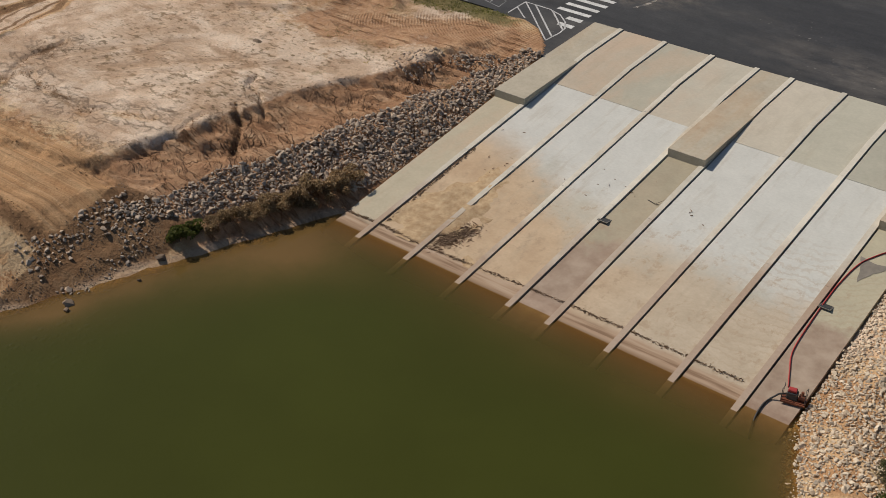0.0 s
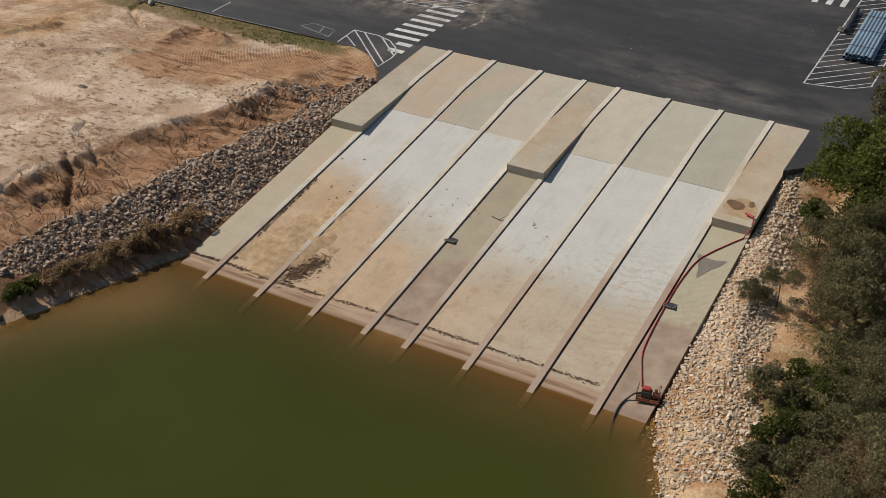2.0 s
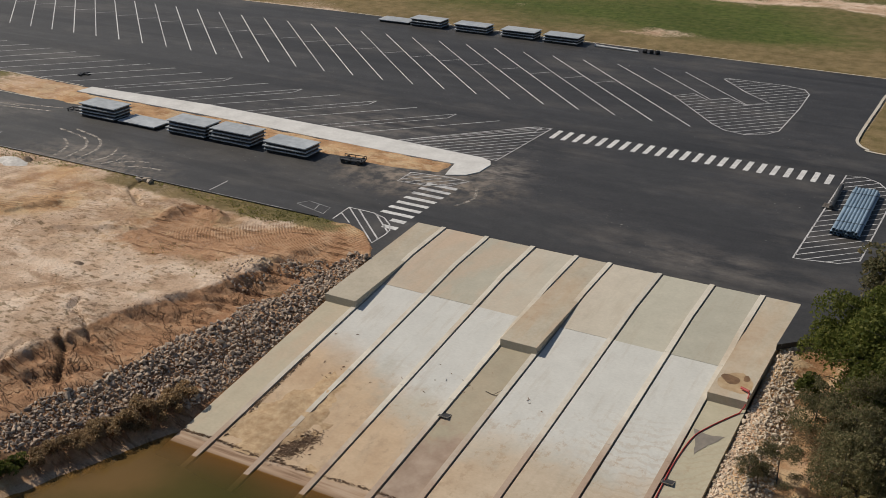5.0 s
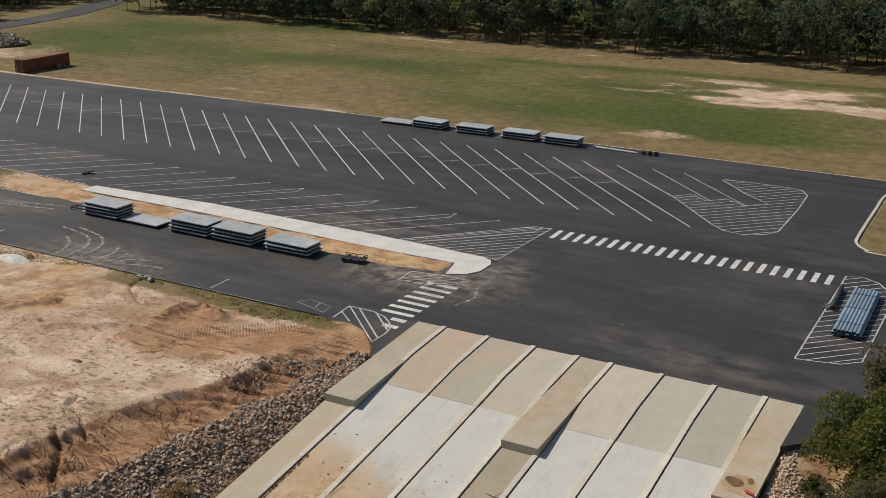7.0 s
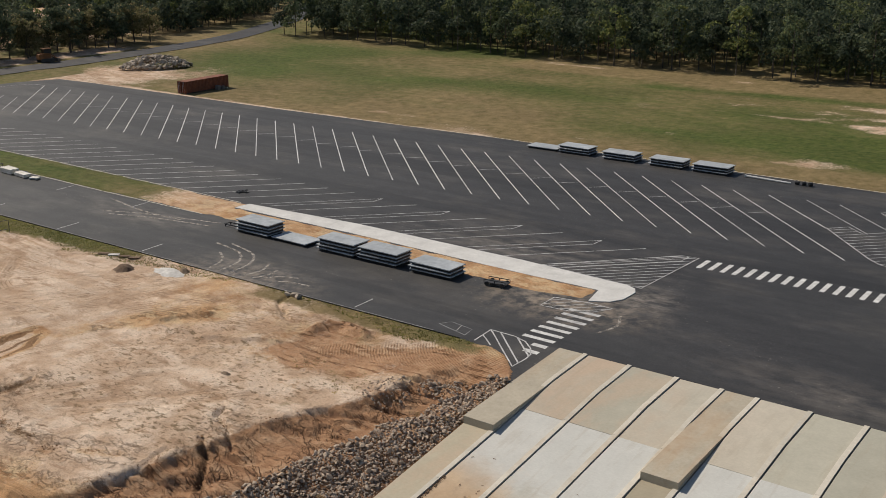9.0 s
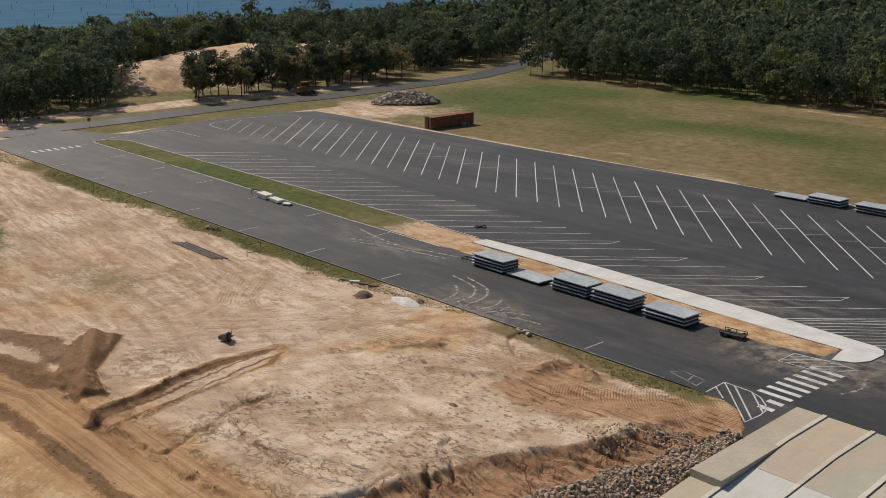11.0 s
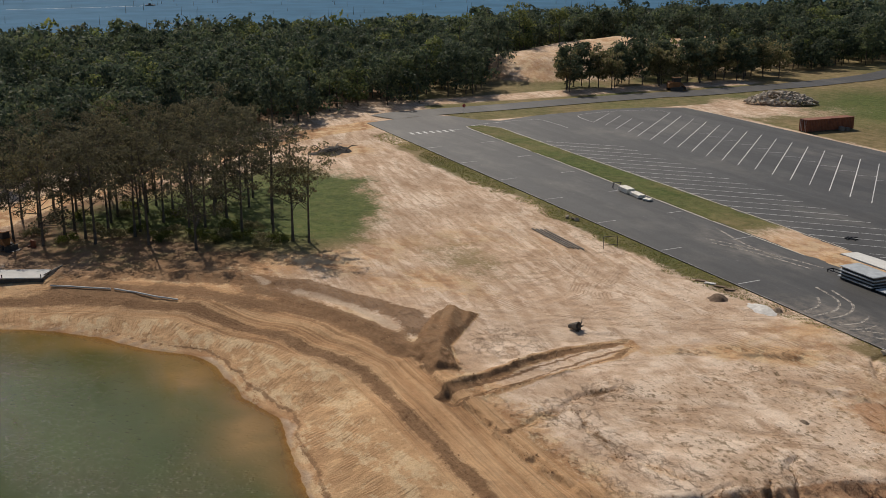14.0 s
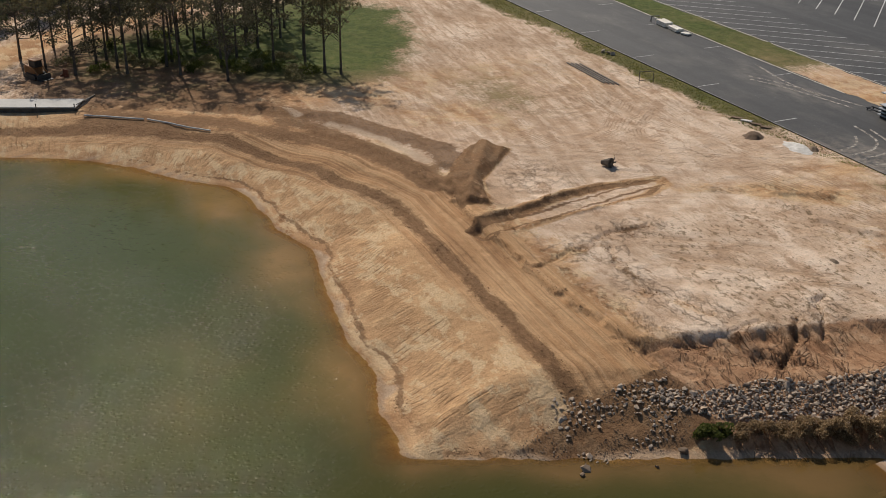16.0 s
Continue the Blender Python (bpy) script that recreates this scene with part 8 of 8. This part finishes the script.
for z in (0.5, 1.64):
    bm = bmesh.new()
    box(bm, -0.94, 0.94, -0.03, 0.03, z, z + 0.06)
    part("rail", bm, M_DARKMETAL, goal)
stump = thing("stump", "dark upturned stump on the dirt", "stump", pose(-50.4, -27.7, height(-50.4, -27.7), 0, 0, 30))
bm = bmesh.new()
tube(bm, [(-0.5, 0, 0.3), (0.0, 0, 0.42), (0.6, 0, 0.45)], [0.25, 0.35, 0.6], 8)
part("trunk", bm, M_BARK, stump)
for k in range(6):
    bm = bmesh.new()
    a = k * 1.05
    tube(bm, [(0.55, 0, 0.45), (0.8, 0.55 * math.cos(a), 0.45 + 0.5 * math.sin(a)), (0.75, 0.85 * math.cos(a), max(0.03, 0.45 + 0.7 * math.sin(a)))], [0.14, 0.08, 0.03], 5)
    part("root", bm, M_BARK, stump)


def heap(name, label, x, y, rx, ry, high, material, seed):
    ob = thing(name, label, "heap", pose(x, y, height(x, y) - 0.05))
    g = np.linspace(-1.3, 1.3, 30)
    X, Y = np.meshgrid(g, g)
    h = high * step(1.15, 0.0, np.hypot(X, Y) + (fbm(X, Y, 0.5, seed) - 0.5) * 0.5) * (0.8 + 0.5 * fbm(X, Y, 0.3, seed + 5, 2)) - 0.12
    me, *_ = grid_mesh("mass", g * rx, g * ry, lambda x, y: h, material)
    part("mass", me, None, ob)
    return ob


M_GRAVEL = plain_mat("brown_gravel", (0.13, 0.085, 0.055), (0.22, 0.15, 0.10), 0.15, 0.95, relief=0.1)
M_WASH = plain_mat("concrete_washout", (0.50, 0.48, 0.45), (0.74, 0.72, 0.68), 0.4, 0.9, relief=0.06)
heap("gravel_heap", "small round heap of dark brown gravel", -52.4, -7.9, 1.5, 1.5, 0.8, M_GRAVEL, 501)
heap("washout", "white splash of dried concrete washout on the dirt", -47.4, -5.4, 3.6, 1.7, 0.42, M_WASH, 502)
heap("rubble_heap", "dark heap of broken rubble beside the washout", -45.9, -4.7, 1.1, 0.8, 0.55, M_CLOD, 503)
M_CHAR = plain_mat("charred_brush", (0.015, 0.013, 0.011), (0.06, 0.05, 0.042), 0.4, 0.95, relief=0.15)
brush = heap("brush_heap", "dark burnt brush heap with pale stones on the dirt", -157.4, -20.0, 3.2, 4.6, 1.3, M_CHAR, 504)
for k in range(16):
    bm = bmesh.new()
    rr = random.Random(700 + k)
    x, y, a = rr.uniform(-2.2, 2.2), rr.uniform(-3.2, 3.2), rr.uniform(0, 6.28)
    tube(bm, [(x, y, 0.6), (x + 1.1 * math.cos(a), y + 1.1 * math.sin(a), 1.1 + rr.uniform(-0.3, 0.4)), (x + 2.2 * math.cos(a), y + 2.2 * math.sin(a), rr.uniform(0.6, 1.7))], [0.11, 0.08, 0.03], 5)
    part("branch", bm, M_GREYWOOD if k % 3 else M_BARK, brush)

heap("clod_heap", "small dark clod heap on the sand", -21.4, -21.5, 0.8, 0.5, 0.3, M_CLOD, 505)
for k, (x, y) in enumerate(((-59.0, -5.5), (-57.4, -5.3), (-55.9, -5.0), (-54.3, -4.8))):
    slab = thing("paver", ("pale " if k == 1 else "dark ") + "concrete paver lying beside the drive", "paver", pose(x, y, height(x, y) + 0.08, 0, 0, 35), group="pavers beside the drive")
    bm = bmesh.new()
    box(bm, -0.65, 0.65, -0.28, 0.28, -0.08, 0.06, bevel=0.01)
    part("slab", bm, M_WASH if k == 1 else M_GRAVEL, slab)
for k, (x, y) in enumerate(((-30.6, -3.9), (-29.7, -3.7), (-29.2, -3.9), (-90.9, -5.2), (-89.9, -5.0), (-92.0, -5.4))):
    rock = thing("boulder", "pale grey boulder on the verge of the drive", "boulder", pose(x, y, height(x, y) + 0.15, 20 * k, 10, 63 * k) @ Matrix.Diagonal((0.9, 0.8, 0.8, 1)), group="boulders on the verge")
    v, f = SHAPES[k]
    part("rock", mesh_np("rock", v, f, M_STONE_GREY), None, rock)
for k, (x, y, s) in enumerate(((-5.9, -53.5, 0.5), (-6.4, -53.0, 0.7), (-5.8, -45.8, 0.9), (-5.0, -48.4, 0.4))):
    rock = thing("boulder", "dark wet stone at the water's edge", "boulder", pose(x, y, max(height(x, y), WATER) + 0.05, 15 * k, 10, 63 * k) @ Matrix.Diagonal((s, s, s, 1)), group="stones at the water's edge")
    v, f = SHAPES[k + 6]
    part("rock", mesh_np("rock", v, f, M_CLOD), None, rock)
# dead snags standing in the lake
rng = np.random.default_rng(77)
V, F, n = [], [], 0
for k in range(170):
    x, y = rng.uniform(-900, -520), rng.uniform(-120, 420)
    h, r = rng.uniform(1.5, 5.5), 0.16
    q = np.array([(-r, -r, -1), (r, -r, -1), (r, r, -1), (-r, r, -1), (-r * 0.4, 0, h), (r * 0.4, 0, h), (r * 0.4, r * 0.4, h), (-r * 0.4, r * 0.4, h)])
    V.append(q + [x, y, -6.6])
    F.append(np.array([(0, 1, 5, 4), (1, 2, 6, 5), (2, 3, 7, 6), (3, 0, 4, 7), (4, 5, 6, 7)]) + n)
    n += 8
tagged(new("snags", mesh_np("snags", np.concatenate(V), np.concatenate(F), M_BARK)), "dead drowned snags standing in the lake", "snags", kind="stuff")

# a motor boat far out on the lake, and the wake behind it
boat = thing("motor_boat", "small dark motor boat far out on the lake", "boat", pose(-752.5, 41.2, -6.6, 0, 0, 92))
bm = bmesh.new()
prism(bm, [(-3.2, -1.1), (1.6, -1.1), (3.4, 0), (1.6, 1.1), (-3.2, 1.1)], -0.2, 0.75)
part("hull", bm, M_GREYWOOD, boat)
bm = bmesh.new()
box(bm, -1.2, 0.6, -0.8, 0.8, 0.75, 1.7, bevel=0.15)
part("cabin", bm, M_DARKMETAL, boat)
M_FOAM = plain_mat("wake_foam", (0.42, 0.50, 0.56), (0.70, 0.74, 0.76), 2.0, 0.8)
wake = [(-752.5 + 3 * math.sin(k * 0.12), 37 - 3.5 * k) for k in range(26)]
tagged(new("wake", strip_mesh("wake", wake, 1.5, -6.55, M_FOAM)), "thin pale wake trailing behind the boat", "wake", kind="structure")
